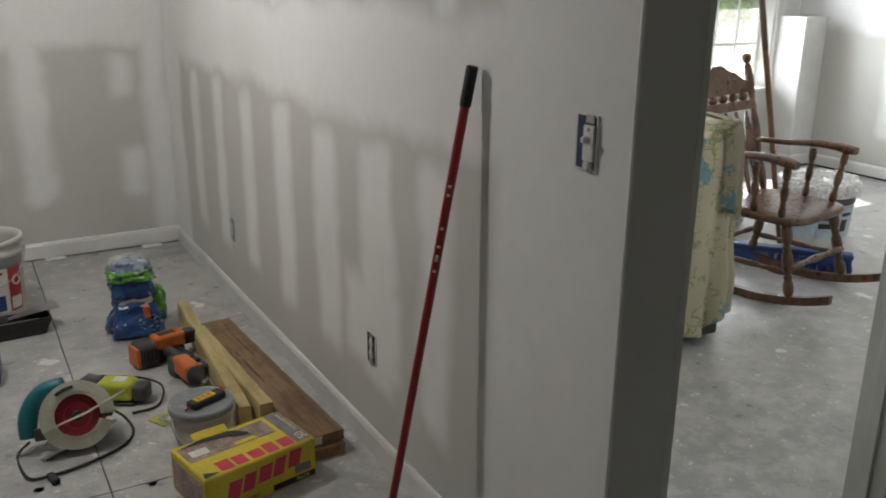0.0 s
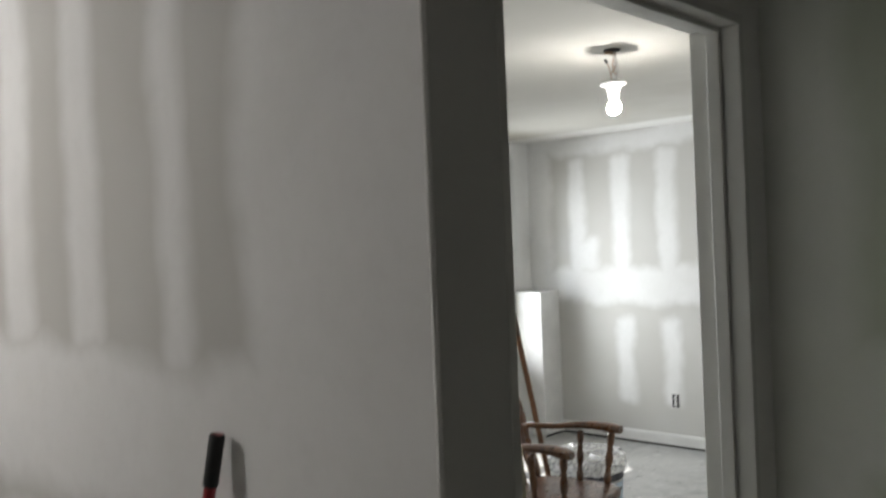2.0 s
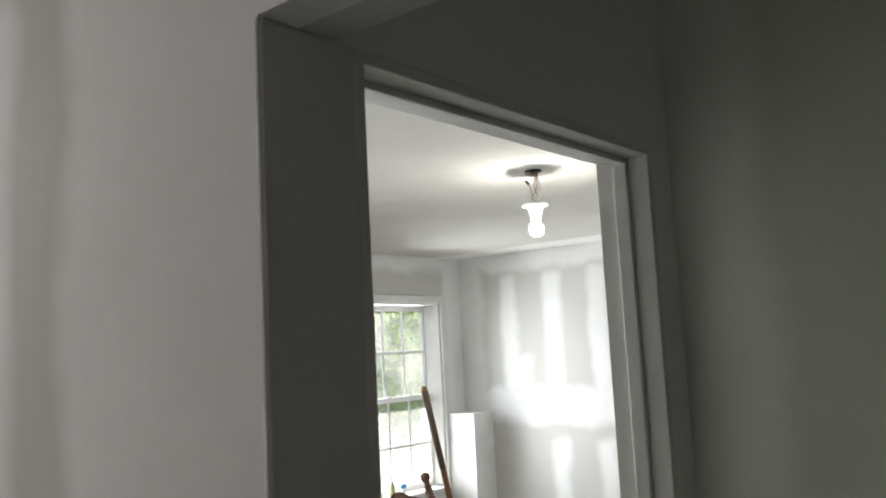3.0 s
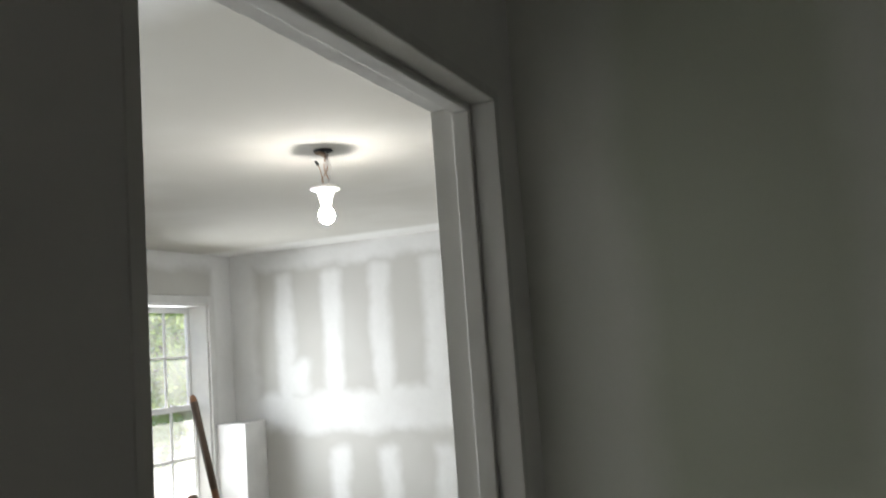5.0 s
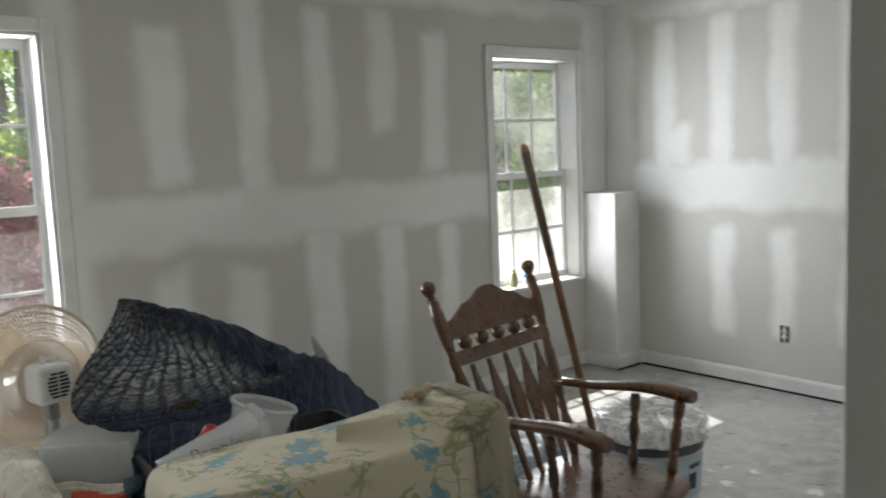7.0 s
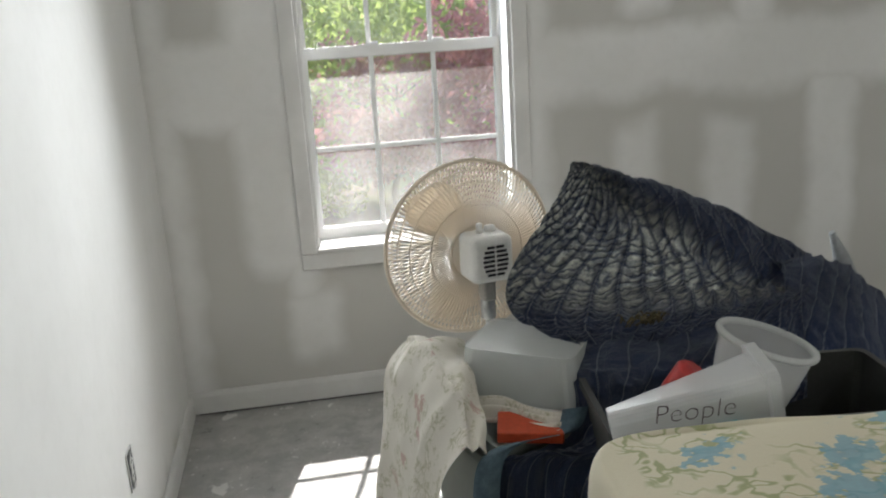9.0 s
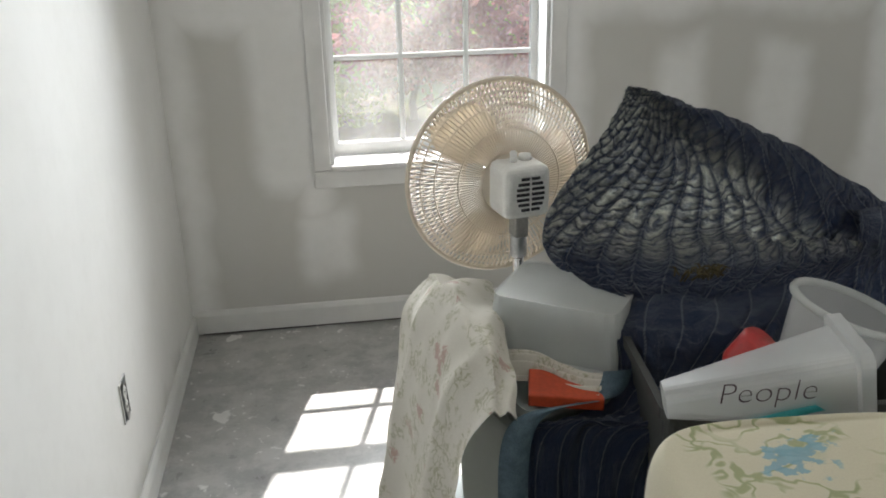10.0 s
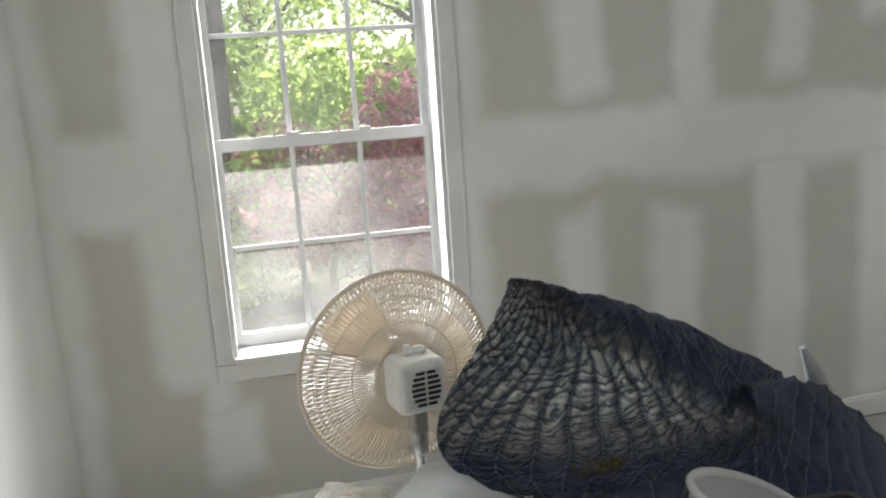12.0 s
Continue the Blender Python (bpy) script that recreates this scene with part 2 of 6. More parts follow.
def mesh_ob(name, bm, mat, parent=None, label="", smooth=False):
    me = bpy.data.meshes.new(name)
    bm.normal_update()
    bm.to_mesh(me)
    bm.free()
    mats = mat if isinstance(mat, (list, tuple)) else [mat]
    for q in mats:
        me.materials.append(q)
    if smooth:
        me.polygons.foreach_set("use_smooth", [True] * len(me.polygons))
    ob = new(name, me)
    if parent:
        ob.parent = parent
    if label:
        tagged(ob, label)
    return ob


def part(name, bm, mat, parent, label="", smooth=False):
    return mesh_ob(name, bm, mat, parent, label, smooth)


def add_box(bm, x0, x1, y0, y1, z0, z1, m=None, mi=0):
    vs = [bm.verts.new(Vector((x, y, z)) if m is None else m @ Vector((x, y, z))) for z in (z0, z1) for x, y in ((x0, y0), (x1, y0), (x1, y1), (x0, y1))]
    fs = []
    for f in ((3, 2, 1, 0), (4, 5, 6, 7), (0, 1, 5, 4), (1, 2, 6, 5), (2, 3, 7, 6), (3, 0, 4, 7)):
        fs.append(bm.faces.new([vs[i] for i in f]))
        fs[-1].material_index = mi
    return fs


def boxes(*items):
    bm = bmesh.new()
    for it in items:
        add_box(bm, *it)
    return bm


def bevelled(x0, x1, y0, y1, z0, z1, r=0.004, seg=2, m=None):
    bm = bmesh.new()
    add_box(bm, x0, x1, y0, y1, z0, z1)
    bmesh.ops.bevel(bm, geom=bm.edges[:], offset=r, segments=seg, profile=0.5, affect="EDGES")
    if m is not None:
        bm.transform(m)
    return bm


def add_tube(bm, pts, radii, sides=10, caps=True, mi=0):
    """A tube along pts, with a radius at each."""
    pts = [Vector(p) for p in pts]
    if isinstance(radii, (int, float)):
        radii = [radii] * len(pts)
    rings, up = [], None
    for i, p in enumerate(pts):
        d = (pts[min(i + 1, len(pts) - 1)] - pts[max(i - 1, 0)]).normalized()
        if up is None:
            up = d.orthogonal().normalized()
        up = (up - d * up.dot(d)).normalized()
        side = d.cross(up)
        rings.append([bm.verts.new(p + (up * math.cos(a) + side * math.sin(a)) * radii[i]) for a in (2 * math.pi * k / sides for k in range(sides))])
    for r0, r1 in zip(rings, rings[1:]):
        for k in range(sides):
            f = bm.faces.new((r0[k], r0[(k + 1) % sides], r1[(k + 1) % sides], r1[k]))
            f.material_index, f.smooth = mi, True
    if caps:
        bm.faces.new(rings[0][::-1]).material_index = mi
        bm.faces.new(rings[-1]).material_index = mi
    return bm


def tube(pts, radii, sides=10, caps=True):
    return add_tube(bmesh.new(), pts, radii, sides, caps)


def add_lathe(bm, profile, m=None, sides=24, mi=0):
    """Turned shape round z from (radius, height) pairs."""
    rings = []
    for r, z in profile:
        if r < 1e-5:
            rings.append([bm.verts.new(Vector((0, 0, z)) if m is None else m @ Vector((0, 0, z)))])
        else:
            rings.append([bm.verts.new(Vector((r * math.cos(a), r * math.sin(a), z)) if m is None else m @ Vector((r * math.cos(a), r * math.sin(a), z))) for a in (2 * math.pi * k / sides for k in range(sides))])
    for r0, r1 in zip(rings, rings[1:]):
        for k in range(sides):
            k2 = (k + 1) % sides
            loop = [r0[k % len(r0)], r0[k2 % len(r0)], r1[k2 % len(r1)], r1[k % len(r1)]]
            loop = [v for i, v in enumerate(loop) if v not in loop[:i]]
            if len(loop) > 2:
                f = bm.faces.new(loop)
                f.material_index, f.smooth = mi, True
    return bm


def lathe(profile, m=None, sides=24):
    return add_lathe(bmesh.new(), profile, m, sides)


def between(a, b):
    """The pose at a whose z axis points to b."""
    a, b = Vector(a), Vector(b)
    return Matrix.Translation(a) @ (b - a).to_track_quat("Z", "Y").to_matrix().to_4x4()


def thing(name, place=(0, 0, 0), turn=0.0, label="", category="", group=""):
    ob = new(name)
    ob.empty_display_size = 0.1
    ob.matrix_basis = pose(*place, 0, 0, turn)
    return tagged(ob, label, category, group)


def structure(name, bm, mat, label, category="wall"):
    return tagged(mesh_ob(name, bm, mat), label, category, "", "structure")
# ---- structure ----
H = 2.44
NORTH, XE = 5.51, 7.82
OPEN1, OPEN2 = (3.41, 4.19), (6.76, 7.535)
SILL, HEAD = 0.60, 2.07

wall_north = structure("wall_north_bedroom", boxes(
    (2.87, OPEN1[0], NORTH, 5.71, -0.1, H), (OPEN1[1], OPEN2[0], NORTH, 5.71, -0.1, H), (OPEN2[1], XE, NORTH, 5.71, -0.1, H),
    (*OPEN1, NORTH, 5.71, -0.1, SILL), (*OPEN1, NORTH, 5.71, HEAD, H), (*OPEN2, NORTH, 5.71, -0.1, SILL), (*OPEN2, NORTH, 5.71, HEAD, H)),
    M_NORTH, "unpainted drywall with white mudded joints around two windows")
structure("wall_north_room", boxes((-1.2, 2.75, NORTH, 5.71, -0.1, H)), M_ROOM_NORTH, "grey unpainted drywall with white mudded seams")
structure("wall_east", boxes((XE, XE + 0.15, 1.79, 5.71, -0.1, H)), M_EAST, "unpainted drywall with white mudded stud and seam bands")
# the wall between the room and the bedroom; its room side and bedroom side are two skins
structure("wall_party_room_side", boxes((2.75, 2.81, 1.79, 5.71, -0.1, H), (2.75, 2.81, 0.72, 1.79, 2.063, H), (2.75, 2.81, -1.5, 0.72, -0.1, H)), M_PARTY, "drywall with pale vertical mud bands beside an opening")
structure("wall_party_bedroom_side", boxes((2.81, 2.87, 1.79, 5.71, -0.1, H), (2.81, 2.87, 0.72, 1.79, 2.063, H), (2.81, 2.87, -1.5, 0.72, -0.1, H)), M_WEST, "pale mudded drywall of the bedroom")
DOOR = (2.917, 3.718, 2.043)
structure("wall_south_bedroom", boxes((2.87, DOOR[0] - 0.02, 1.79, 1.898, -0.1, H), (DOOR[1] + 0.02, XE, 1.79, 1.898, -0.1, H), (DOOR[0] - 0.02, DOOR[1] + 0.02, 1.79, 1.898, DOOR[2] + 0.02, H)), M_SOUTH, "mudded drywall around the bedroom doorway")
structure("wall_hall", boxes((3.83, 3.95, -1.5, 1.79, -0.1, H)), M_HALL, "dim greenish grey drywall of the small hall")
structure("wall_far_west", boxes((-1.35, -1.2, -1.65, 5.71, -0.1, H)), M_ROOM_NORTH, "unpainted drywall")
structure("wall_far_south", boxes((-1.2, 3.95, -1.65, -1.5, -0.1, H)), M_SOUTH, "unpainted drywall")
structure("ceiling", boxes((-1.35, XE + 0.15, -1.65, 5.75, H, H + 0.12)), M_CEIL, "white ceiling drywall with broad mudded seams", "ceiling")
structure("floor_base", boxes((-1.35, XE + 0.15, -1.65, 5.71, -0.1, -0.018)), M_DARK, "dark underside of the floor", "floor")
structure("floor_bedroom", boxes((2.75, XE, -1.5, NORTH, -0.017, 0)), M_FLOOR, "dusty grey floor with white plaster splashes", "floor")
structure("pipe_chase", bevelled(7.565, XE, 5.235, NORTH, 0, 1.185, 0.006), M_TRIM, "low white boxed corner column", "column")

floor_room = structure("floor_room", boxes((-1.2, 1.965 - 1.22, -1.5, NORTH, -0.017, -0.0004)), M_FLOOR, "dusty grey floor panels with plaster splashes and open seams", "floor")
for x0, x1 in ((0.749, 1.963), (1.967, 2.75)):
    for y0, y1 in ((-1.5, 0.62), (0.624, 3.062), (3.066, NORTH)):
        part("floor_panel", bevelled(x0, x1, y0, y1, -0.017, 0, 0.0015, 1), M_FLOOR, floor_room)


def baseboard(name, p0, p1, out, lift=0.0, height=0.085, label="white primed baseboard"):
    """A board from p0 to p1 along the foot of a wall; out: the way from the wall to the room."""
    p0, p1, out = Vector((*p0, 0)), Vector((*p1, 0)), Vector((*out, 0))
    bm = bmesh.new()
    prof = [(0, lift), (0.014, lift), (0.014, height - 0.018), (0.009, height - 0.004), (0.005, height), (0, height)]
    ends = [[bm.verts.new(p + out * a + Vector((0, 0, z))) for a, z in prof] for p in (p0, p1)]
    for i in range(len(prof)):
        j = (i + 1) % len(prof)
        bm.faces.new((ends[0][i], ends[0][j], ends[1][j], ends[1][i]))
    bm.faces.new(ends[0])
    bm.faces.new(ends[1][::-1])
    bmesh.ops.recalc_face_normals(bm, faces=bm.faces[:])
    return tagged(mesh_ob(name, bm, M_TRIM), label, "baseboard", "", "structure")


baseboard("baseboard_party", (2.75, 1.80), (2.75, 5.495), (-1, 0))
baseboard("baseboard_room_north", (-1.2, NORTH), (2.75, NORTH), (0, -1), 0.012, 0.095)
baseboard("baseboard_west", (2.87, 1.92), (2.87, 5.495), (1, 0))
baseboard("baseboard_north", (2.87, NORTH), (7.565, NORTH), (0, -1), 0.008, 0.095)
baseboard("baseboard_east", (XE, 1.92), (XE, 5.235), (-1, 0), 0.016, 0.1)
baseboard("baseboard_chase_front", (7.565, 5.235), (XE - 0.015, 5.235), (0, -1), 0.016, 0.1)
baseboard("baseboard_chase_side", (7.565, 5.221), (7.565, NORTH - 0.015), (-1, 0), 0.016, 0.1)


# near-black strips stand in for the shade in the gap below the baseboards
structure("trim_gap_shade", boxes((XE - 0.006, XE - 0.001, 1.93, 5.22, 0.0005, 0.0155), (7.57, XE - 0.016, 5.229, 5.234, 0.0005, 0.0155), (2.9, 7.55, NORTH - 0.006, NORTH - 0.001, 0.0005, 0.0075)), M_DARK, "thin dark strip painting shade into the gap under the baseboard", "trim")


def door_frame():
    x0, x1, z1 = DOOR
    d = tagged(new("door_1"), "primed door frame with no door hung", "door frame", "", "structure")
    y0, y1 = 1.786, 1.902
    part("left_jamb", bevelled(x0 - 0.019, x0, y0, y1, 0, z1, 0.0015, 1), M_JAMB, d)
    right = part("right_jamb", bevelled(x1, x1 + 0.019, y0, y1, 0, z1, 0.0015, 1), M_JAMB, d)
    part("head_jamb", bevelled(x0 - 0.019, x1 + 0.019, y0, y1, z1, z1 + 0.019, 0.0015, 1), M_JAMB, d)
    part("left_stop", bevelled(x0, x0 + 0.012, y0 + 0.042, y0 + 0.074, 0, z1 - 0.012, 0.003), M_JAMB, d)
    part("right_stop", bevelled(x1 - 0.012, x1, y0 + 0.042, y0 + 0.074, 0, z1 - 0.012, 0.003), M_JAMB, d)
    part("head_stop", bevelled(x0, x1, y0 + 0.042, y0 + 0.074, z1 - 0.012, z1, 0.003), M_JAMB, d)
    bm = bmesh.new()
    add_box(bm, x1 - 0.003, x1 + 0.001, 1.80, 1.832, 0.95, 1.007)
    strike = part("strike_plate", bm, plain("brass", (0.55, 0.4, 0.18), 0.35, 1.0), right, "brass strike plate")
    return d


door_frame()
structure("trim_wall_end", bevelled(2.7505, DOOR[0] - 0.0195, 1.7855, 1.7895, 0, 2.06, 0.0015, 1), M_WEST, "mudded drywall end of the wall", "trim")
# the wall's end beside the doorway carries a metal corner bead under the mud
structure("trim_corner_bead", tube([(2.753, 1.793, 0), (2.753, 1.793, 2.06)], 0.005, 8), M_TRIM, "mudded corner bead", "trim")


def window(name, x0, x1, dusty, clean, apron=True):
    w = tagged(new(name), "white double-hung window with a six-over-six muntin grid", "window", "", "structure")
    c0, c1 = x0 - 0.06, x1 + 0.06
    cas = part("casing", bevelled(c0, x0, NORTH - 0.018, NORTH, SILL - 0.0, HEAD + 0.06, 0.004), M_TRIM, w)
    part("casing", bevelled(x1, c1, NORTH - 0.018, NORTH, SILL - 0.0, HEAD + 0.06, 0.004), M_TRIM, w)
    part("head_casing", bevelled(x0, x1, NORTH - 0.0175, NORTH, HEAD, HEAD + 0.06, 0.004), M_TRIM, w)
    if apron:
        part("apron", bevelled(c0, c1, NORTH - 0.0185, NORTH, SILL - 0.062, SILL - 0.001, 0.004), M_TRIM, w)
    part("window_sill", bevelled(x0 - 0.0, x1 + 0.0, NORTH - 0.03, 5.64, SILL, SILL + 0.02, 0.005), M_TRIM, w)
    for a, b in ((x0, x0 + 0.014), (x1 - 0.014, x1)):
        part("side_jamb", bevelled(a, b, NORTH + 0.001, 5.70, SILL + 0.02, HEAD, 0.002, 1), M_TRIM, w)
    part("head_liner", bevelled(x0 + 0.014, x1 - 0.014, NORTH + 0.001, 5.70, HEAD - 0.014, HEAD, 0.002, 1), M_TRIM, w)
    g0, g1 = x0 + 0.035, x1 - 0.035
    for kind, y0, y1, z0, z1, mid in (("lower_sash", 5.632, 5.664, 0.62, 1.345, 0.965), ("upper_sash", 5.668, 5.70, 1.30, HEAD - 0.014, 1.69)):
        bm = boxes((x0 + 0.014, g0, y0, y1, z0, z1), (g1, x1 - 0.014, y0, y1, z0, z1), (g0, g1, y0, y1, z0, z0 + 0.042), (g0, g1, y0, y1, z1 - 0.04, z1))
        sash = part(kind, bm, M_VINYL, w)
        cols = [g0 + (g1 - g0) * k / 3 for k in range(4)]
        rows = [z0 + 0.042, mid, z1 - 0.04]
        for k in (1, 2):
            part("muntin", bevelled(cols[k] - 0.009, cols[k] + 0.009, y0 + 0.008, y1 - 0.008, rows[0], rows[2], 0.003, 1), M_VINYL, sash)
        part("muntin", bevelled(g0, g1, y0 + 0.0085, y1 - 0.0085, mid - 0.009, mid + 0.009, 0.003, 1), M_VINYL, sash)
        ym = (y0 + y1) / 2
        for k in range(3):
            for r in range(2):
                pane = part("pane", boxes((cols[k], cols[k + 1], ym - 0.0015, ym + 0.0015, rows[r], rows[r + 1])), dusty if kind == "lower_sash" else clean, sash)
                pane.visible_shadow = False
    for fx in (0.36, 0.68):
        xm = x0 + (x1 - x0) * fx
        part("sash_lock", bevelled(xm - 0.022, xm + 0.022, 5.634, 5.66, 1.345, 1.356, 0.003, 1), M_VINYL, w)
    return w


window("window_1", *OPEN1, M_GLASS_DUST_GLARE, M_GLASS)
# haze in window 2's upper panes stands in for glare of the bright outdoors
window("window_2", *OPEN2, M_GLASS_HAZY, M_GLASS_DUST_GLARE, False)

# ---- outdoors ----


def ground_material():
    m, n, l, b = material("leaf_litter_ground")
    pos = n.new("ShaderNodeNewGeometry").outputs["Position"]
    a = noise_at(n, l, pos, 0.5, 5)
    c = noise_at(n, l, pos, 14, 5)
    base = blend(n, l, step(n, l, c.outputs[0], 0.35, 0.65), (0.07, 0.05, 0.035), (0.19, 0.13, 0.10))
    base = blend(n, l, step(n, l, a.outputs[0], 0.45, 0.62), base, (0.10, 0.14, 0.05))
    l.new(base, b.inputs["Base Color"])
    b.inputs["Roughness"].default_value = 0.95
    bump(n, l, b, c.outputs[0], 0.6, 0.05)
    return m


bm = bmesh.new()
gv = {}
for i in range(41):
    for j in range(41):
        x, y = -400 + 20 * i, 5.72 + (j / 40) ** 3 * 600
        far = min(1.0, max(0.0, (y - 9) / 30))
        gv[i, j] = bm.verts.new((x, y, -0.75 + 1.2 * far * far + 0.15 * noise.noise(Vector((x * 0.1, y * 0.15, 0)))))
for i in range(40):
    for j in range(40):
        bm.faces.new((gv[i, j], gv[i + 1, j], gv[i + 1, j + 1], gv[i, j + 1]))
structure("ground", bm, ground_material(), "leaf-strewn woodland ground outside", "ground")


def leaf_material(name, c0, c1):
    m, n, l, b = material(name)
    rnd = n.new("ShaderNodeNewGeometry").outputs["Random Per Island"]
    col = blend(n, l, rnd, c0, c1)
    tl, mx = n.new("ShaderNodeBsdfTranslucent"), n.new("ShaderNodeMixShader")
    l.new(col, b.inputs["Base Color"])
    l.new(blend(n, l, 0.5, col, c1), tl.inputs[0])
    b.inputs["Roughness"].default_value = 0.5
    mx.inputs[0].default_value = 0.6
    l.new(b.outputs[0], mx.inputs[1])
    l.new(tl.outputs[0], mx.inputs[2])
    l.new(mx.outputs[0], n["Material Output"].inputs[0])
    return m


M_LEAF = leaf_material("green_leaf", (0.26, 0.38, 0.07), (0.56, 0.68, 0.22))
M_LEAF2 = leaf_material("dark_green_leaf", (0.18, 0.30, 0.08), (0.42, 0.55, 0.19))
M_RED = leaf_material("plum_leaf", (0.30, 0.09, 0.11), (0.66, 0.34, 0.34))
M_BARK = plain("bark", (0.17, 0.14, 0.115), 0.95, 0, 0.4, 5, 0.8)


def leaf_cloud(centres, radii, count, size, seed, bottom=-0.7):
    """Many small bent leaves scattered in lumpy clumps."""
    r = np.random.RandomState(seed)
    pick = r.randint(0, len(centres), count)
    c, rad = np.array(centres)[pick], np.array(radii)[pick]
    d = r.normal(size=(count, 3))
    d /= np.linalg.norm(d, axis=1)[:, None]
    p = c + d * (rad * r.uniform(0.35, 1.0, count) ** 0.5)[:, None]
    p[:, 2] = np.maximum(p[:, 2], bottom)
    a = r.normal(size=(count, 3))
    a /= np.linalg.norm(a, axis=1)[:, None]
    b = np.cross(a, r.normal(size=(count, 3)))
    b /= np.linalg.norm(b, axis=1)[:, None]
    s = size * r.uniform(0.6, 1.4, count)[:, None]
    up = np.cross(a, b) * s * 0.15
    verts = np.stack([p - a * s, p + b * s * 0.45 + up, p + a * s, p - b * s * 0.45 + up], 1).reshape(-1, 3)
    faces = np.arange(count * 4).reshape(-1, 4)
    me = bpy.data.meshes.new("crown")
    me.from_pydata(verts.tolist(), [], faces.tolist())
    return me


def tree(name, x, y, height, spread, trunk, leaves, seed, mat, label, low=0.35, size=0.06):
    t = thing(name, (x, y, -0.75), 0, label, "tree", "woodland trees")
    r = random.Random(seed)
    bm = bmesh.new()
    lean = Vector((r.uniform(-0.06, 0.06), r.uniform(-0.05, 0.05), 1))
    pts = [lean * (height * k / 6) + Vector((r.uniform(-0.05, 0.05), r.uniform(-0.05, 0.05), 0)) * (k > 0) for k in range(7)]
    add_tube(bm, pts, [trunk * (1.25 - k / 6.2) for k in range(7)], 10)
    centres, radii = [], []
    for k in range(14):
        h = height * r.uniform(low, 1.0)
        a = r.uniform(0, 2 * math.pi)
        reach = spread * r.uniform(0.35, 1.0) * (1.15 - 0.6 * abs(h / height - 0.55))
        end = lean * h + Vector((math.cos(a) * reach, math.sin(a) * reach, 0.25 * reach))
        start = lean * (h * 0.86)
        mid = (start + end) / 2 + Vector((0, 0, 0.12 * reach))
        add_tube(bm, [start, mid, end], [trunk * 0.3, trunk * 0.2, trunk * 0.06], 6)
        for q in (0.55, 0.85, 1.05):
            centres.append(tuple(start.lerp(end, q) + Vector((r.uniform(-0.3, 0.3), r.uniform(-0.3, 0.3), r.uniform(-0.25, 0.3))) * spread * 0.3))
            radii.append(spread * r.uniform(0.2, 0.36))
    part("trunk", bm, M_BARK, t)
    me = leaf_cloud(centres, radii, leaves, size, seed, 0.1)
    me.materials.append(mat)
    crown = new("crown", me)
    crown.parent = t
    return t


tree("plum_tree", 5.75, 10.3, 1.95, 1.2, 0.05, 9000, 21, M_RED, "small plum tree with dense dark red leaves", 0.15, 0.05)
tree("plum_tree", 4.4, 11.9, 1.5, 1.2, 0.04, 6000, 22, M_RED, "low plum bush with red leaves", 0.1, 0.05)
tree("broadleaf_tree", 3.2, 14.0, 9, 2.9, 0.17, 9000, 23, M_LEAF, "tall broadleaf tree with a pale trunk")
tree("broadleaf_tree", 6.6, 15.5, 9, 3.0, 0.16, 9000, 24, M_LEAF, "broadleaf tree with bright sunlit green leaves")
tree("broadleaf_tree", 1.4, 17.5, 10, 3.2, 0.18, 9000, 25, M_LEAF2, "broadleaf tree with dark green leaves")
tree("broadleaf_tree", 10.0, 15.0, 9, 3.2, 0.16, 9000, 26, M_LEAF, "broadleaf tree with bright sunlit green leaves")
tree("broadleaf_tree", 13.6, 16.0, 9, 3.2, 0.16, 9000, 27, M_LEAF2, "broadleaf tree with dark green leaves")
tree("broadleaf_tree", 17.0, 14.5, 8, 3.0, 0.16, 8000, 28, M_LEAF, "broadleaf tree with bright sunlit green leaves")
for k in range(11):
    tree("broadleaf_tree", -8 + 4.1 * k, 23 + 2 * math.sin(k * 2.1), 11, 3.4, 0.2, 6000, 40 + k, M_LEAF if k % 2 else M_LEAF2, "tall woodland tree with dense green leaves", 0.2, 0.10)
tree("shrub", 3.1, 11.6, 1.7, 1.2, 0.03, 5000, 61, M_LEAF, "low shrub with fresh green leaves", 0.05, 0.05)
tree("shrub", 12.0, 11.5, 2.4, 1.6, 0.04, 6000, 62, M_LEAF, "rounded shrub with fresh green leaves", 0.05, 0.06)
for q, (x, y, h) in enumerate(((13.6, 12.6, 4.5), (16.2, 15.6, 6.0), (18.2, 13.6, 6.0), (19.6, 18.6, 8.0), (22.5, 16.5, 8.0), (11.6, 13.6, 4.0))):
    tree("broadleaf_tree", x, y, h, 2.6, 0.12, 8000, 90 + q, M_LEAF if q % 3 else M_LEAF2, "broadleaf tree with leafy branches close to the ground", 0.06, 0.085)
for k in range(12):
    tree("shrub", -7.5 + 2.3 * k, 17 + 1.3 * math.sin(k * 1.7), 3.0, 1.9, 0.04, 5000, 70 + k, M_LEAF, "woodland shrub with fresh green leaves", 0.05, 0.10)
# ---- materials of things ----


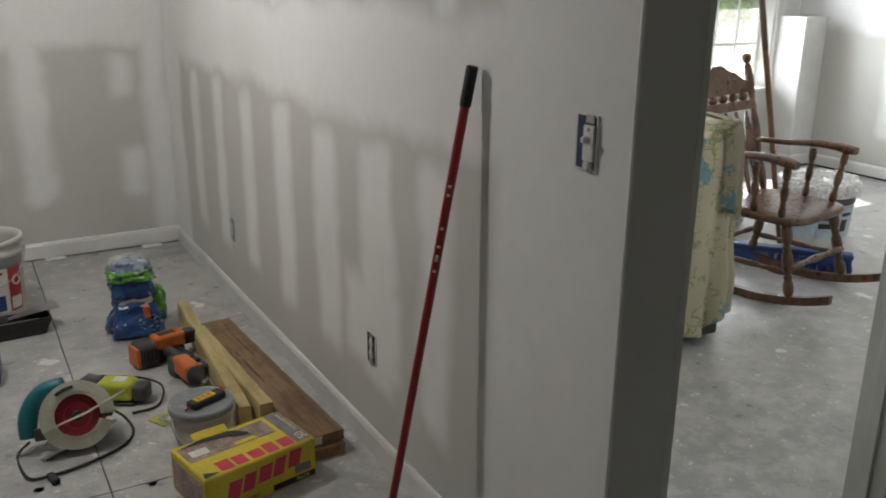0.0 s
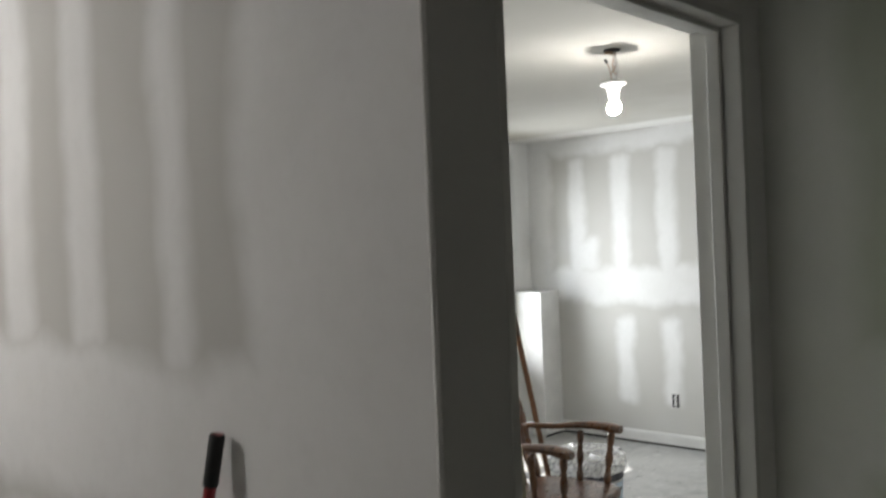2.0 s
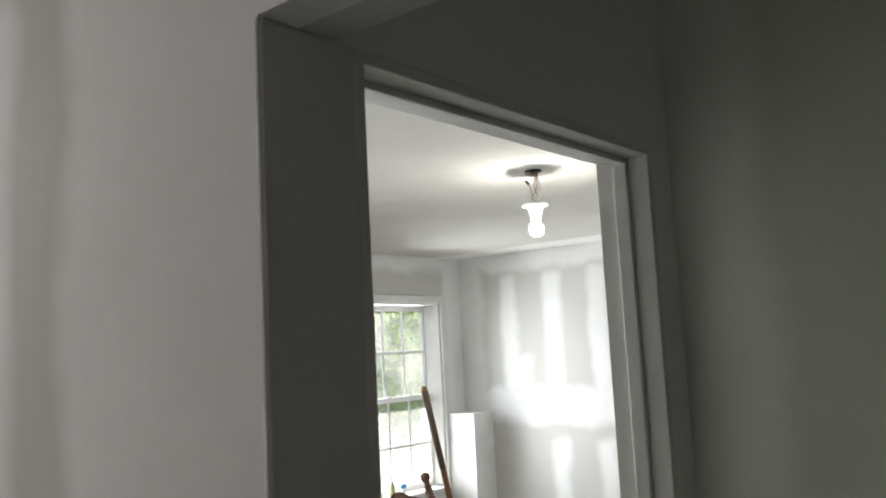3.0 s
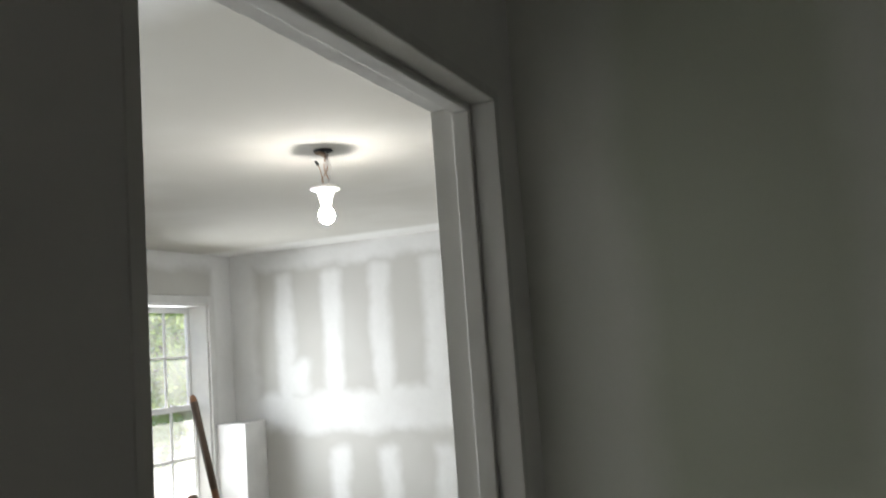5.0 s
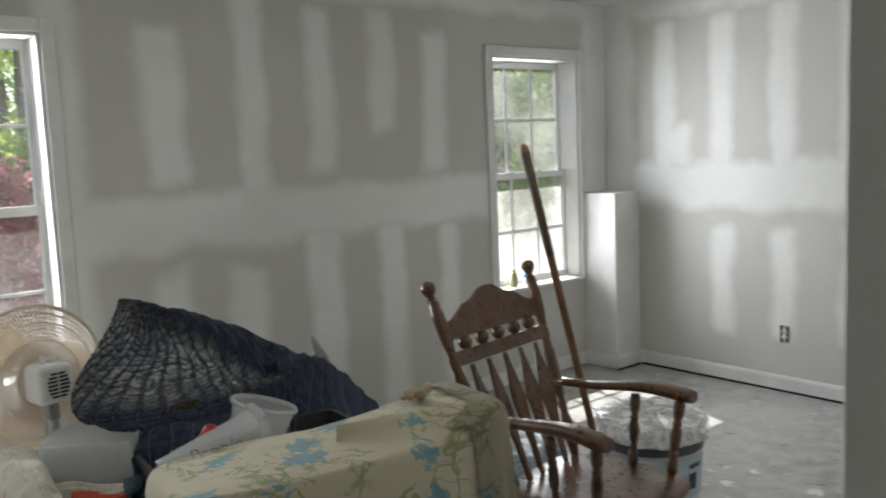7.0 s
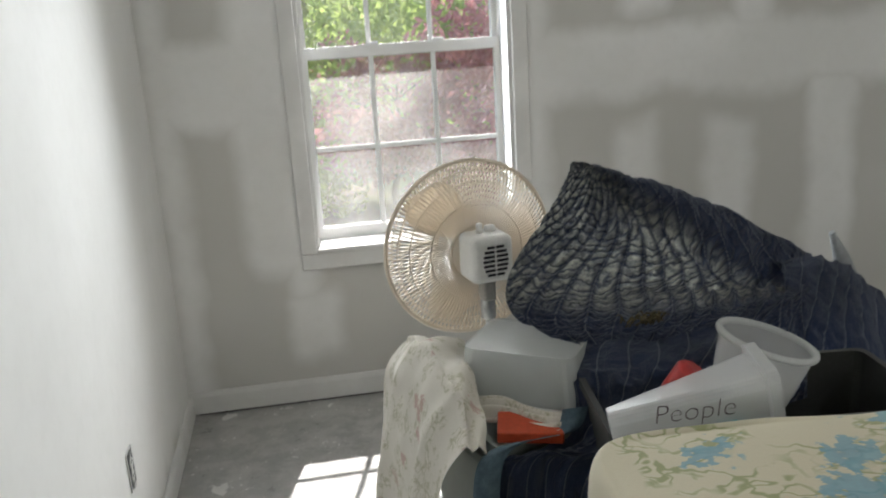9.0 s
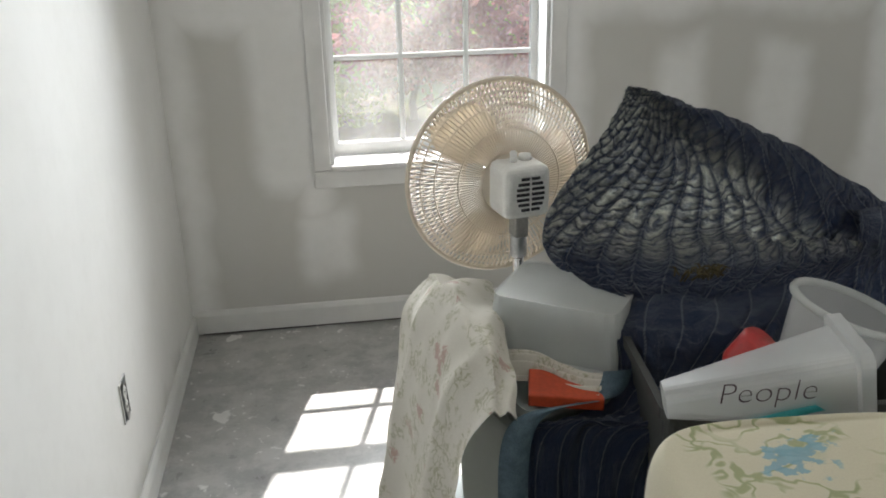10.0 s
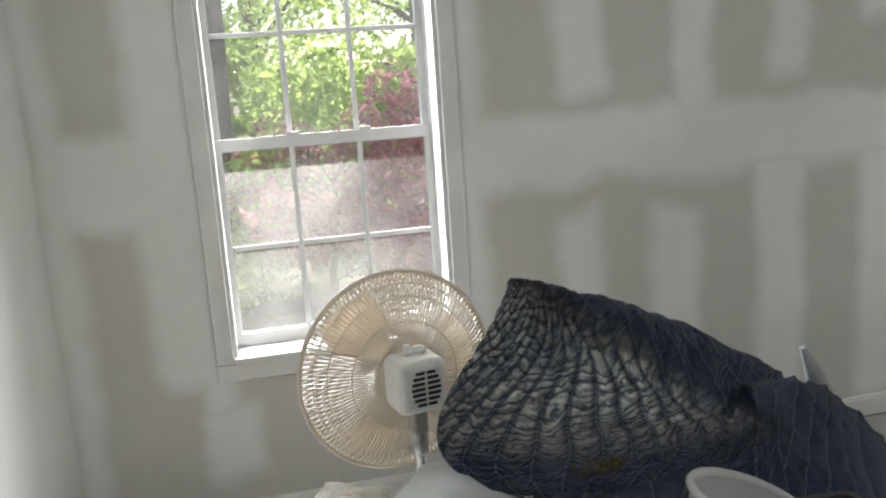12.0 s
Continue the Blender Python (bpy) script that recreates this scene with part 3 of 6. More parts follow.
def wood(name, dark, light, scale=6.0, rough=0.4, coat=0.3, grain=(1, 1, 0.12)):
    m, n, l, b = material(name)
    co = n.new("ShaderNodeTexCoord").outputs["Object"]
    mp = n.new("ShaderNodeMapping")
    mp.inputs["Scale"].default_value = grain
    l.new(co, mp.inputs[0])
    a = noise_at(n, l, mp.outputs[0], scale * 6, 6, 0.65)
    c = noise_at(n, l, co, scale, 3)
    w = noise_at(n, l, co, 40, 3)
    col = blend(n, l, step(n, l, a.outputs[0], 0.3, 0.7), dark, light)
    col = blend(n, l, step(n, l, c.outputs[0], 0.4, 0.75, 0, 0.45), col, tuple(x * 0.55 for x in dark))
    l.new(col, b.inputs["Base Color"])
    l.new(step(n, l, w.outputs[0], 0.3, 0.7, rough - 0.1, rough + 0.12), b.inputs["Roughness"])
    b.inputs["Coat Weight"].default_value, b.inputs["Coat Roughness"].default_value = coat, 0.25
    bump(n, l, b, a.outputs[0], 0.12, 0.002)
    return m


def milky(name, colour, rough=0.35, through=0.45, clear=0.0):
    """Translucent plastic."""
    m, n, l, b = material(name)
    co = n.new("ShaderNodeTexCoord").outputs["Object"]
    f = noise_at(n, l, co, 18, 4)
    col = blend(n, l, f.outputs[0], tuple(c * 0.88 for c in colour), colour)
    l.new(col, b.inputs["Base Color"])
    b.inputs["Roughness"].default_value = rough
    tl, mx = n.new("ShaderNodeBsdfTranslucent"), n.new("ShaderNodeMixShader")
    l.new(col, tl.inputs[0])
    mx.inputs[0].default_value = through
    l.new(b.outputs[0], mx.inputs[1])
    l.new(tl.outputs[0], mx.inputs[2])
    if clear:
        tp, mc = n.new("ShaderNodeBsdfTransparent"), n.new("ShaderNodeMixShader")
        mc.inputs[0].default_value = clear
        l.new(mx.outputs[0], mc.inputs[1])
        l.new(tp.outputs[0], mc.inputs[2])
        mx = mc
    l.new(mx.outputs[0], n["Material Output"].inputs[0])
    bump(n, l, b, f.outputs[0], 0.05, 0.002)
    return m


def clear_film(name, tint, cover):
    """Thin crinkled clear plastic."""
    m, n, l, b = material(name)
    tr, mx = n.new("ShaderNodeBsdfTransparent"), n.new("ShaderNodeMixShader")
    co = n.new("ShaderNodeTexCoord").outputs["Object"]
    f = noise_at(n, l, co, 22, 5)
    b.inputs["Base Color"].default_value = (*tint, 1)
    b.inputs["Roughness"].default_value = 0.15
    l.new(step(n, l, f.outputs[0], 0.35, 0.7, cover * 0.5, min(1, cover * 1.4)), mx.inputs[0])
    l.new(tr.outputs[0], mx.inputs[1])
    l.new(b.outputs[0], mx.inputs[2])
    l.new(mx.outputs[0], n["Material Output"].inputs[0])
    bump(n, l, b, f.outputs[0], 0.5, 0.01)
    return m


def floral(name, ground, leaf, bloom, scale, amount, leaf2=None):
    """A printed cotton sheet: loose bell flowers with thin leaves."""
    m, n, l, b = material(name)
    co = n.new("ShaderNodeTexCoord").outputs["Object"]
    wob = n.new("ShaderNodeVectorMath")
    wob.operation = "MULTIPLY_ADD"
    l.new(noise_at(n, l, co, scale * 1.3, 3).outputs["Color"], wob.inputs[0])
    wob.inputs[1].default_value = (0.8 / scale, 0.8 / scale, 0.8 / scale)
    l.new(co, wob.inputs[2])
    v = n.new("ShaderNodeTexVoronoi")
    v.inputs["Scale"].default_value = scale
    l.new(wob.outputs[0], v.inputs["Vector"])
    sp = n.new("ShaderNodeSeparateColor")
    l.new(v.outputs["Color"], sp.inputs[0])
    chosen = step(n, l, sp.outputs[0], 1 - amount, 1 - amount + 0.05)
    petal = noise_at(n, l, co, scale * 7, 3)
    size = step(n, l, petal.outputs[0], 0.3, 0.7, 0.22, 0.5)
    flower = vmath(n, l, "MULTIPLY", chosen, step(n, l, vmath(n, l, "SUBTRACT", v.outputs["Distance"], size), -0.06, 0.02, 1, 0))
    mp = n.new("ShaderNodeMapping")
    mp.inputs["Rotation"].default_value = (0.4, 0.5, 0.9)
    mp.inputs["Scale"].default_value = (scale * 1.5, scale * 1.5, scale * 0.55)
    l.new(wob.outputs[0], mp.inputs[0])
    w = noise_at(n, l, mp.outputs[0], 1.6, 2, 0.4)
    mp2 = n.new("ShaderNodeMapping")
    mp2.inputs["Rotation"].default_value = (-0.4, 0.6, -0.5)
    mp2.inputs["Scale"].default_value = (scale * 0.55, scale * 1.6, scale * 1.6)
    l.new(wob.outputs[0], mp2.inputs[0])
    w2 = noise_at(n, l, mp2.outputs[0], 1.6, 2, 0.4)
    line = step(n, l, vmath(n, l, "ABSOLUTE", vmath(n, l, "SUBTRACT", w.outputs[0], 0.5), 0), 0.01, 0.04, 1, 0)
    line2 = step(n, l, vmath(n, l, "ABSOLUTE", vmath(n, l, "SUBTRACT", w2.outputs[0], 0.5), 0), 0.008, 0.035, 1, 0)
    mask = step(n, l, noise_at(n, l, co, scale * 0.9, 2).outputs[0], 0.46, 0.55)
    leaves = vmath(n, l, "MULTIPLY", vmath(n, l, "MAXIMUM", line, line2), mask)
    col = blend(n, l, vmath(n, l, "MULTIPLY", leaves, 0.75), ground, leaf)
    shade = blend(n, l, petal.outputs[0], tuple(c * 0.6 for c in bloom), tuple(min(1, c * 1.3) for c in bloom))
    col = blend(n, l, vmath(n, l, "MULTIPLY", flower, 0.8), col, shade)
    weave = noise_at(n, l, co, 420, 2)
    l.new(blend(n, l, step(n, l, weave.outputs[0], 0.3, 0.7, 0, 0.12), col, (0.3, 0.28, 0.22)), b.inputs["Base Color"])
    b.inputs["Roughness"].default_value = 0.9
    b.inputs["Sheen Weight"].default_value = 0.15
    bump(n, l, b, weave.outputs[0], 0.15, 0.001)
    return m


def quilt_material(name, dust_shading, fan):
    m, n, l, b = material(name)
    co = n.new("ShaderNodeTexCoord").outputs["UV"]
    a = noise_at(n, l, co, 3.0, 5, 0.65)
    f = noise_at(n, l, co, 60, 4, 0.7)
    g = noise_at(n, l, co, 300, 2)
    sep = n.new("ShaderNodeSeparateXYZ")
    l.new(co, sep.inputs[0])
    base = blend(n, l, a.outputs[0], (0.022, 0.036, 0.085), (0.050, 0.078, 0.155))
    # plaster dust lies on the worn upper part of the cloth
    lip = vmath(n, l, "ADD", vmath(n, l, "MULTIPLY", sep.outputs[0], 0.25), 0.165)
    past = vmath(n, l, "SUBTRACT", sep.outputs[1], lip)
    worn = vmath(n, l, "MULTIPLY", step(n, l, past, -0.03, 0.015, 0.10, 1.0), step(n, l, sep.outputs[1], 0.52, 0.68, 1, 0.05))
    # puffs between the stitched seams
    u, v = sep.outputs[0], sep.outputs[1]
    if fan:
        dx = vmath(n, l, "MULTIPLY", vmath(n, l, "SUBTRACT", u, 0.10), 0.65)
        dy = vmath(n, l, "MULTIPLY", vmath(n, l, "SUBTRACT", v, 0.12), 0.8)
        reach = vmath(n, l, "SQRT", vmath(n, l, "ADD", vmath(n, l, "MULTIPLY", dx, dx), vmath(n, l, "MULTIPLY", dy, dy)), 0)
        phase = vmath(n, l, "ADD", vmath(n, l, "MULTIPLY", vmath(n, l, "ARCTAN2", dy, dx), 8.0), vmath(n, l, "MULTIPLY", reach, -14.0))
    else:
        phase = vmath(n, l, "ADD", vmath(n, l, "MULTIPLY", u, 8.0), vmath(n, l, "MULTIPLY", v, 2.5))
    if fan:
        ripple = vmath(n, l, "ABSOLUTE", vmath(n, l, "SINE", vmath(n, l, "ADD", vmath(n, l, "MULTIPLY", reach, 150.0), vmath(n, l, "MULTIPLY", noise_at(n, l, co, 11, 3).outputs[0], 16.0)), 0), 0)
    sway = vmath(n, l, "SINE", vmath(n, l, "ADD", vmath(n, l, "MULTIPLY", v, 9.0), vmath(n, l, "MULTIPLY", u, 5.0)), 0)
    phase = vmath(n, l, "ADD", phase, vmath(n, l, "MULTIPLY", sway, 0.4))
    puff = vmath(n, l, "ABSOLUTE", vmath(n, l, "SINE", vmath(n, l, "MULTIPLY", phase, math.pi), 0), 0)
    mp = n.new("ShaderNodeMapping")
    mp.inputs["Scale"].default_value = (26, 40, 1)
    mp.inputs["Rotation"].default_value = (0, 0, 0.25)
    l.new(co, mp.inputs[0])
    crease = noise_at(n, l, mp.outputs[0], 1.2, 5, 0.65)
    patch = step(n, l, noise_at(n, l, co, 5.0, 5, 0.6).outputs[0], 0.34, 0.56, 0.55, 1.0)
    # dust thins in seams, creases and ripples, so the colour also deepens relief shade
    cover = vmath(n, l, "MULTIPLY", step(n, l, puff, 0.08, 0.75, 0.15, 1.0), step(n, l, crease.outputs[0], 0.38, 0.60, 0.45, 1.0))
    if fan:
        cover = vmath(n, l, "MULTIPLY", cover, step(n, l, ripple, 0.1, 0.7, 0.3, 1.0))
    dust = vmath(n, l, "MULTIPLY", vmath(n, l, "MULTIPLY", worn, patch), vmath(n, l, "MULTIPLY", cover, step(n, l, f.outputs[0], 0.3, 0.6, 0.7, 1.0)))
    dust = vmath(n, l, "MULTIPLY", dust, dust_shading)
    spots = vmath(n, l, "MULTIPLY", step(n, l, noise_at(n, l, co, 45, 2).outputs[0], 0.70, 0.76), 0.5 * dust_shading)
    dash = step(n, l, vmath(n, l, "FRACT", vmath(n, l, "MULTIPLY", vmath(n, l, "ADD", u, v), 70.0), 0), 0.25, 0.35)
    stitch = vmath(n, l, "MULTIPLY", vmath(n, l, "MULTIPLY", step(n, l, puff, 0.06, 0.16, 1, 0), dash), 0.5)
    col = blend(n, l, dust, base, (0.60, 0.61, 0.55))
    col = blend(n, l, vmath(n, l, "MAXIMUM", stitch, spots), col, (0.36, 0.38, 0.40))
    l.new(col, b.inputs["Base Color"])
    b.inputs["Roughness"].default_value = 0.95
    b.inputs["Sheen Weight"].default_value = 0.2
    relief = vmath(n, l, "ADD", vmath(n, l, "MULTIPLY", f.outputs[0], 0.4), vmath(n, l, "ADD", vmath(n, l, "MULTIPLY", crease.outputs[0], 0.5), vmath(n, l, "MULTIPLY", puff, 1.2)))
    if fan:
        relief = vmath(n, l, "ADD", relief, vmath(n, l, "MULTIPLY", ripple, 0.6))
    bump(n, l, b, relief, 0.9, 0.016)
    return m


M_OAK = wood("chair_oak", (0.050, 0.020, 0.008), (0.135, 0.056, 0.020), 5, 0.35, 0.4)
M_POLE = wood("pole_wood", (0.14, 0.062, 0.026), (0.27, 0.13, 0.06), 4, 0.5, 0.1)
M_PINE = wood("old_pine", (0.14, 0.08, 0.04), (0.29, 0.18, 0.095), 5, 0.7, 0.0, (1, 0.1, 1))
M_PINE_YELLOW = wood("yellow_pine", (0.42, 0.32, 0.12), (0.62, 0.52, 0.26), 5, 0.6, 0.0, (1, 0.1, 1))
M_BLACK = plain("black_plastic", (0.02, 0.02, 0.021), 0.45)
M_RUBBER = plain("black_rubber", (0.018, 0.018, 0.018), 0.7)
M_STEEL = plain("worn_steel", (0.5, 0.5, 0.5), 0.35, 1.0)
M_CHROME = plain("chrome", (0.75, 0.75, 0.75), 0.12, 1.0)
M_CREAM = milky("cream_fan_plastic", (0.76, 0.67, 0.55), 0.4, 0.12)
M_WHITE = plain("white_plastic", (0.78, 0.77, 0.74), 0.4, 0, 0.06)
M_OFFWHITE = plain("offwhite_device", (0.70, 0.70, 0.68), 0.4)
M_PORCELAIN = plain("porcelain", (0.82, 0.81, 0.78), 0.2)
M_COPPER = plain("copper_wire", (0.35, 0.2, 0.11), 0.4, 0.8)
M_BLUEBOX = plain("blue_box", (0.03, 0.07, 0.22), 0.5)
M_SWITCHBOX = plain("switch_box", (0.025, 0.04, 0.10), 0.6, 0, 0.4, 60)
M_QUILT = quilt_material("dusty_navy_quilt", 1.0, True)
M_QUILT_CLEAN = quilt_material("navy_quilt", 0.06, False)
M_QUILT_EDGE = plain("quilt_binding", (0.17, 0.25, 0.31), 0.9, 0, 0.25, 60, 0.3)
M_SHEET = floral("floral_sheet_cloth", (0.50, 0.455, 0.33), (0.17, 0.21, 0.06), (0.10, 0.27, 0.36), 8.0, 0.5)
M_SHEET_SMALL = floral("small_floral_cloth", (0.66, 0.63, 0.565), (0.38, 0.37, 0.24), (0.48, 0.30, 0.26), 22.0, 0.16)
M_TUB = milky("clear_tub", (0.78, 0.80, 0.79), 0.25, 0.55, 0.25)
M_CLEAR = milky("clear_box_plastic", (0.80, 0.81, 0.81), 0.2, 0.5, 0.5)
M_TUB_GREEN = milky("grey_green_tub", (0.46, 0.51, 0.49), 0.3, 0.3)
M_RED_CARD = plain("red_card", (0.50, 0.065, 0.02), 0.5)
M_RED_PLASTIC = plain("red_plastic", (0.42, 0.03, 0.03), 0.35)
M_TEAL = plain("teal_plastic", (0.03, 0.30, 0.33), 0.4)
M_INK = plain("purple_marker_ink", (0.045, 0.02, 0.03), 0.6)
M_CRATE = plain("dark_crate", (0.045, 0.047, 0.045), 0.5)

# ---- things in the bedroom ----

TURNED = [(0.6, 0), (0.75, 0.03), (0.95, 0.07), (1.0, 0.14), (0.85, 0.2), (0.6, 0.24), (0.75, 0.26), (0.75, 0.29), (0.55, 0.31), (0.8, 0.36), (1.0, 0.47), (0.95, 0.56), (0.65, 0.64), (0.8, 0.66), (0.8, 0.69), (0.6, 0.71), (0.95, 0.8), (1.0, 0.9), (0.8, 1.0)]


def spindle(p0, p1, r, sides=12):
    length = (Vector(p1) - Vector(p0)).length
    return lathe([(0, 0)] + [(r * a, length * h) for a, h in TURNED] + [(0, length)], between(p0, p1), sides)


def board_from_outline(outline, thick, place):
    """A flat board: outline in x, z; thickness along y; then placed."""
    bm = bmesh.new()
    f0 = [bm.verts.new((x, -thick / 2, z)) for x, z in outline]
    f1 = [bm.verts.new((x, thick / 2, z)) for x, z in outline]
    bm.faces.new(f0)
    bm.faces.new(f1[::-1])
    for i in range(len(outline)):
        j = (i + 1) % len(outline)
        bm.faces.new((f0[j], f0[i], f1[i], f1[j]))
    bmesh.ops.recalc_face_normals(bm, faces=bm.faces[:])
    bmesh.ops.bevel(bm, geom=[e for e in bm.edges if abs(e.verts[0].co.y - e.verts[1].co.y) < 1e-6], offset=0.003, segments=2, affect="EDGES")
    bm.transform(place)
    return bm


def rocking_chair(place, turn):
    c = thing("rocking_chair", place, turn, "brown turned-wood rocking chair with a carved crest rail", "chair")
    # seat with a rounded, slightly dished outline
    bm = bmesh.new()
    n, loops = 40, []
    for z, k in ((0.388, 0.93), (0.394, 0.99), (0.408, 1.0), (0.422, 0.985), (0.428, 0.95)):
        ring = []
        for i in range(n):
            a = 2 * math.pi * i / n
            cx, sy = math.cos(a), math.sin(a)
            e = 0.42
            x = math.copysign(abs(cx) ** e, cx) * (0.265 - 0.02 * max(0, sy)) * k
            y = math.copysign(abs(sy) ** e, sy) * 0.25 * k
            ring.append(bm.verts.new((x, y - 0.02, z)))
        loops.append(ring)
    for r0, r1 in zip(loops, loops[1:]):
        for i in range(n):
            bm.faces.new((r0[i], r0[(i + 1) % n], r1[(i + 1) % n], r1[i])).smooth = True
    bm.faces.new(loops[0][::-1])
    mid = [bm.verts.new((v.co.x * 0.5, (v.co.y + 0.02) * 0.5 - 0.02, 0.420)) for v in loops[-1]]
    for i in range(n):
        bm.faces.new((loops[-1][i], loops[-1][(i + 1) % n], mid[(i + 1) % n], mid[i])).smooth = True
    bm.faces.new(mid)
    part("seat", bm, M_OAK, c, "glossy worn seat", False)
    for s in (-1, 1):
        pts, N = [], 16
        for i in range(N + 1):
            q = -1 + 2 * i / N
            pts.append((s * 0.25, -0.02 + q * 0.44, 0.022 + 0.085 * q * q))
        bm = bmesh.new()
        rings = []
        for x, y, z in pts:
            rings.append([bm.verts.new((x + dx, y, z + dz)) for dx, dz in ((-0.016, -0.02), (0.016, -0.02), (0.016, 0.02), (-0.016, 0.02))])
        for r0, r1 in zip(rings, rings[1:]):
            for i in range(4):
                bm.faces.new((r0[i], r0[(i + 1) % 4], r1[(i + 1) % 4], r1[i]))
        bm.faces.new(rings[0][::-1])
        bm.faces.new(rings[-1])
        bmesh.ops.recalc_face_normals(bm, faces=bm.faces[:])
        part("rocker", bm, M_OAK, c)
        part("leg", spindle((s * 0.25, -0.265, 0.065), (s * 0.215, -0.19, 0.39), 0.026), M_OAK, c)
        part("leg", spindle((s * 0.25, 0.235, 0.055), (s * 0.20, 0.15, 0.39), 0.025), M_OAK, c)
        part("side_stretcher", spindle((s * 0.24, -0.24, 0.17), (s * 0.235, 0.21, 0.17), 0.015), M_OAK, c)
        # back post with a ball finial
        foot, top = Vector((s * 0.215, 0.185, 0.42)), Vector((s * 0.275, 0.395, 1.035))
        post = part("back_post", spindle(foot, top, 0.022, 14), M_OAK, c)
        part("finial", lathe([(0, 0), (0.016, 0.004), (0.01, 0.012), (0.017, 0.02), (0.024, 0.034), (0.025, 0.045), (0.02, 0.058), (0, 0.066)], between(top, top + (top - foot)), 14), M_OAK, post)
        # arm: flat, swelling towards a rounded front end
        back = foot.lerp(top, 0.40)
        bm = bmesh.new()
        rings, N = [], 12
        for i in range(N + 1):
            q = i / N
            y = back.y + (-0.235 - back.y) * q
            x = back.x + (s * 0.275 - back.x) * q
            z = 0.672 + 0.035 * math.sin(math.pi * min(1, q * 1.05)) * (q > 0.3) * (q - 0.3) * 1.4 + 0.012 * q
            w = 0.022 + 0.016 * q ** 1.5
            h = 0.013 + 0.010 * q ** 2
            if i == N:
                w, h, z = w * 0.7, h * 0.75, z - 0.004
            rings.append([bm.verts.new((x + w * math.copysign(abs(math.cos(a)) ** 0.6, math.cos(a)), y, z + h * math.copysign(abs(math.sin(a)) ** 0.6, math.sin(a)))) for a in (2 * math.pi * k / 14 for k in range(14))])
        for r0, r1 in zip(rings, rings[1:]):
            for k in range(14):
                bm.faces.new((r0[k], r0[(k + 1) % 14], r1[(k + 1) % 14], r1[k])).smooth = True
        bm.faces.new(rings[0])
        bm.faces.new(rings[-1][::-1])
        bmesh.ops.recalc_face_normals(bm, faces=bm.faces[:])
        part("arm", bm, M_OAK, c)
        part("arm_spindle", spindle((s * 0.235, -0.17, 0.42), (s * 0.268, -0.19, 0.67), 0.019), M_OAK, c)
        part("arm_spindle", spindle((s * 0.235, -0.03, 0.42), (s * 0.262, -0.03, 0.665), 0.018), M_OAK, c)
    part("front_stretcher", spindle((-0.24, -0.25, 0.20), (0.24, -0.25, 0.20), 0.018), M_OAK, c)
    part("rear_stretcher", spindle((-0.23, 0.22, 0.20), (0.23, 0.22, 0.20), 0.015), M_OAK, c)
    tilt = math.atan2(0.21, 0.615)
    lean = lambda z: pose(0, 0.185 + (z - 0.42) * 0.3415, z, -math.degrees(tilt))
    # crest rail with two humps
    W = 0.262
    outline = [(-W, 0.0), (W, 0.0)]
    for i in range(25):
        x = W - 2 * W * i / 24
        a = abs(x) / W
        outline.append((x, 0.062 + 0.078 * max(0, math.sin(math.pi * min(1, a / 0.72 * 0.5 + 0.42))) * (1 - a ** 3) + 0.012 * math.cos(a * 9) * (a < 0.5)))
    part("crest_rail", board_from_outline(outline, 0.024, lean(0.905)), M_OAK, c, "carved crest rail")
    part("lower_rail", bevelled(-0.255, 0.255, -0.011, 0.011, -0.024, 0.024, 0.004, 2, lean(0.845)), M_OAK, c)
    for k in range(5):
        x = -0.18 + 0.09 * k
        bm = bmesh.new()
        bmesh.ops.create_uvsphere(bm, u_segments=14, v_segments=10, radius=0.024)
        for f in bm.faces:
            f.smooth = True
        bm.transform(lean(0.888) @ Matrix.Translation((x, 0, 0)))
        part("ball", bm, M_OAK, c)
        slat = []
        L = 0.43
        prof = [(0, 0.010), (0.3, 0.015), (0.5, 0.028), (0.62, 0.034), (0.76, 0.026), (0.92, 0.012), (1, 0.008)]
        for h, w in prof:
            slat.append((w, h * L))
        for h, w in reversed(prof):
            slat.append((-w, h * L))
        b0, b1 = Vector((x * 0.8, 0.175, 0.415)), Vector((x, 0.185 + 0.41 * 0.3415, 0.83))
        part("arrow_slat", board_from_outline(slat, 0.013, between(b0, b1) @ pose(0, 0, 0, 0, 0, 0)), M_OAK, c)
    return c


rocking_chair((5.16, 3.40, 0), 10)

pole = thing("wooden_pole", (5.80, 3.838, 0), 0, "long brown wooden handle leaning on the rocking chair", "pole")
d = Vector((5.208 - 5.80, 3.699 - 3.838, 1.52))
part("handle", tube([d * (k / 8) for k in range(8)] + [d * 0.985, d * 0.995, d], [0.0145] * 8 + [0.0145, 0.012, 0.005], 12), M_POLE, pole)
part("grip_sleeve", tube([d * 0.74, d * 0.745, d * 0.985], [0.0150, 0.0156, 0.0156], 12), plain("dark_sleeve", (0.07, 0.045, 0.028), 0.55), pole)

broom = thing("push_broom", (5.50, 3.52, 0), -50, "push broom head with dense blue bristles under the chair", "broom")
part("block", bevelled(-0.3, 0.3, -0.035, 0.035, 0.075, 0.105, 0.008), M_BLUEBOX, broom)
bm = bmesh.new()
rb = random.Random(5)
for i in range(60):
    for j in range(5):
        x, y = -0.29 + 0.58 * i / 59, -0.03 + 0.015 * j
        add_tube(bm, [(x, y, 0.076), (x * 1.03 + rb.uniform(-0.006, 0.006), y * 1.7 + rb.uniform(-0.008, 0.008), 0.001)], [0.0045, 0.003], 4, True)
part("bristles", bm, plain("blue_bristle", (0.02, 0.05, 0.22), 0.6), broom, "splayed blue bristles")


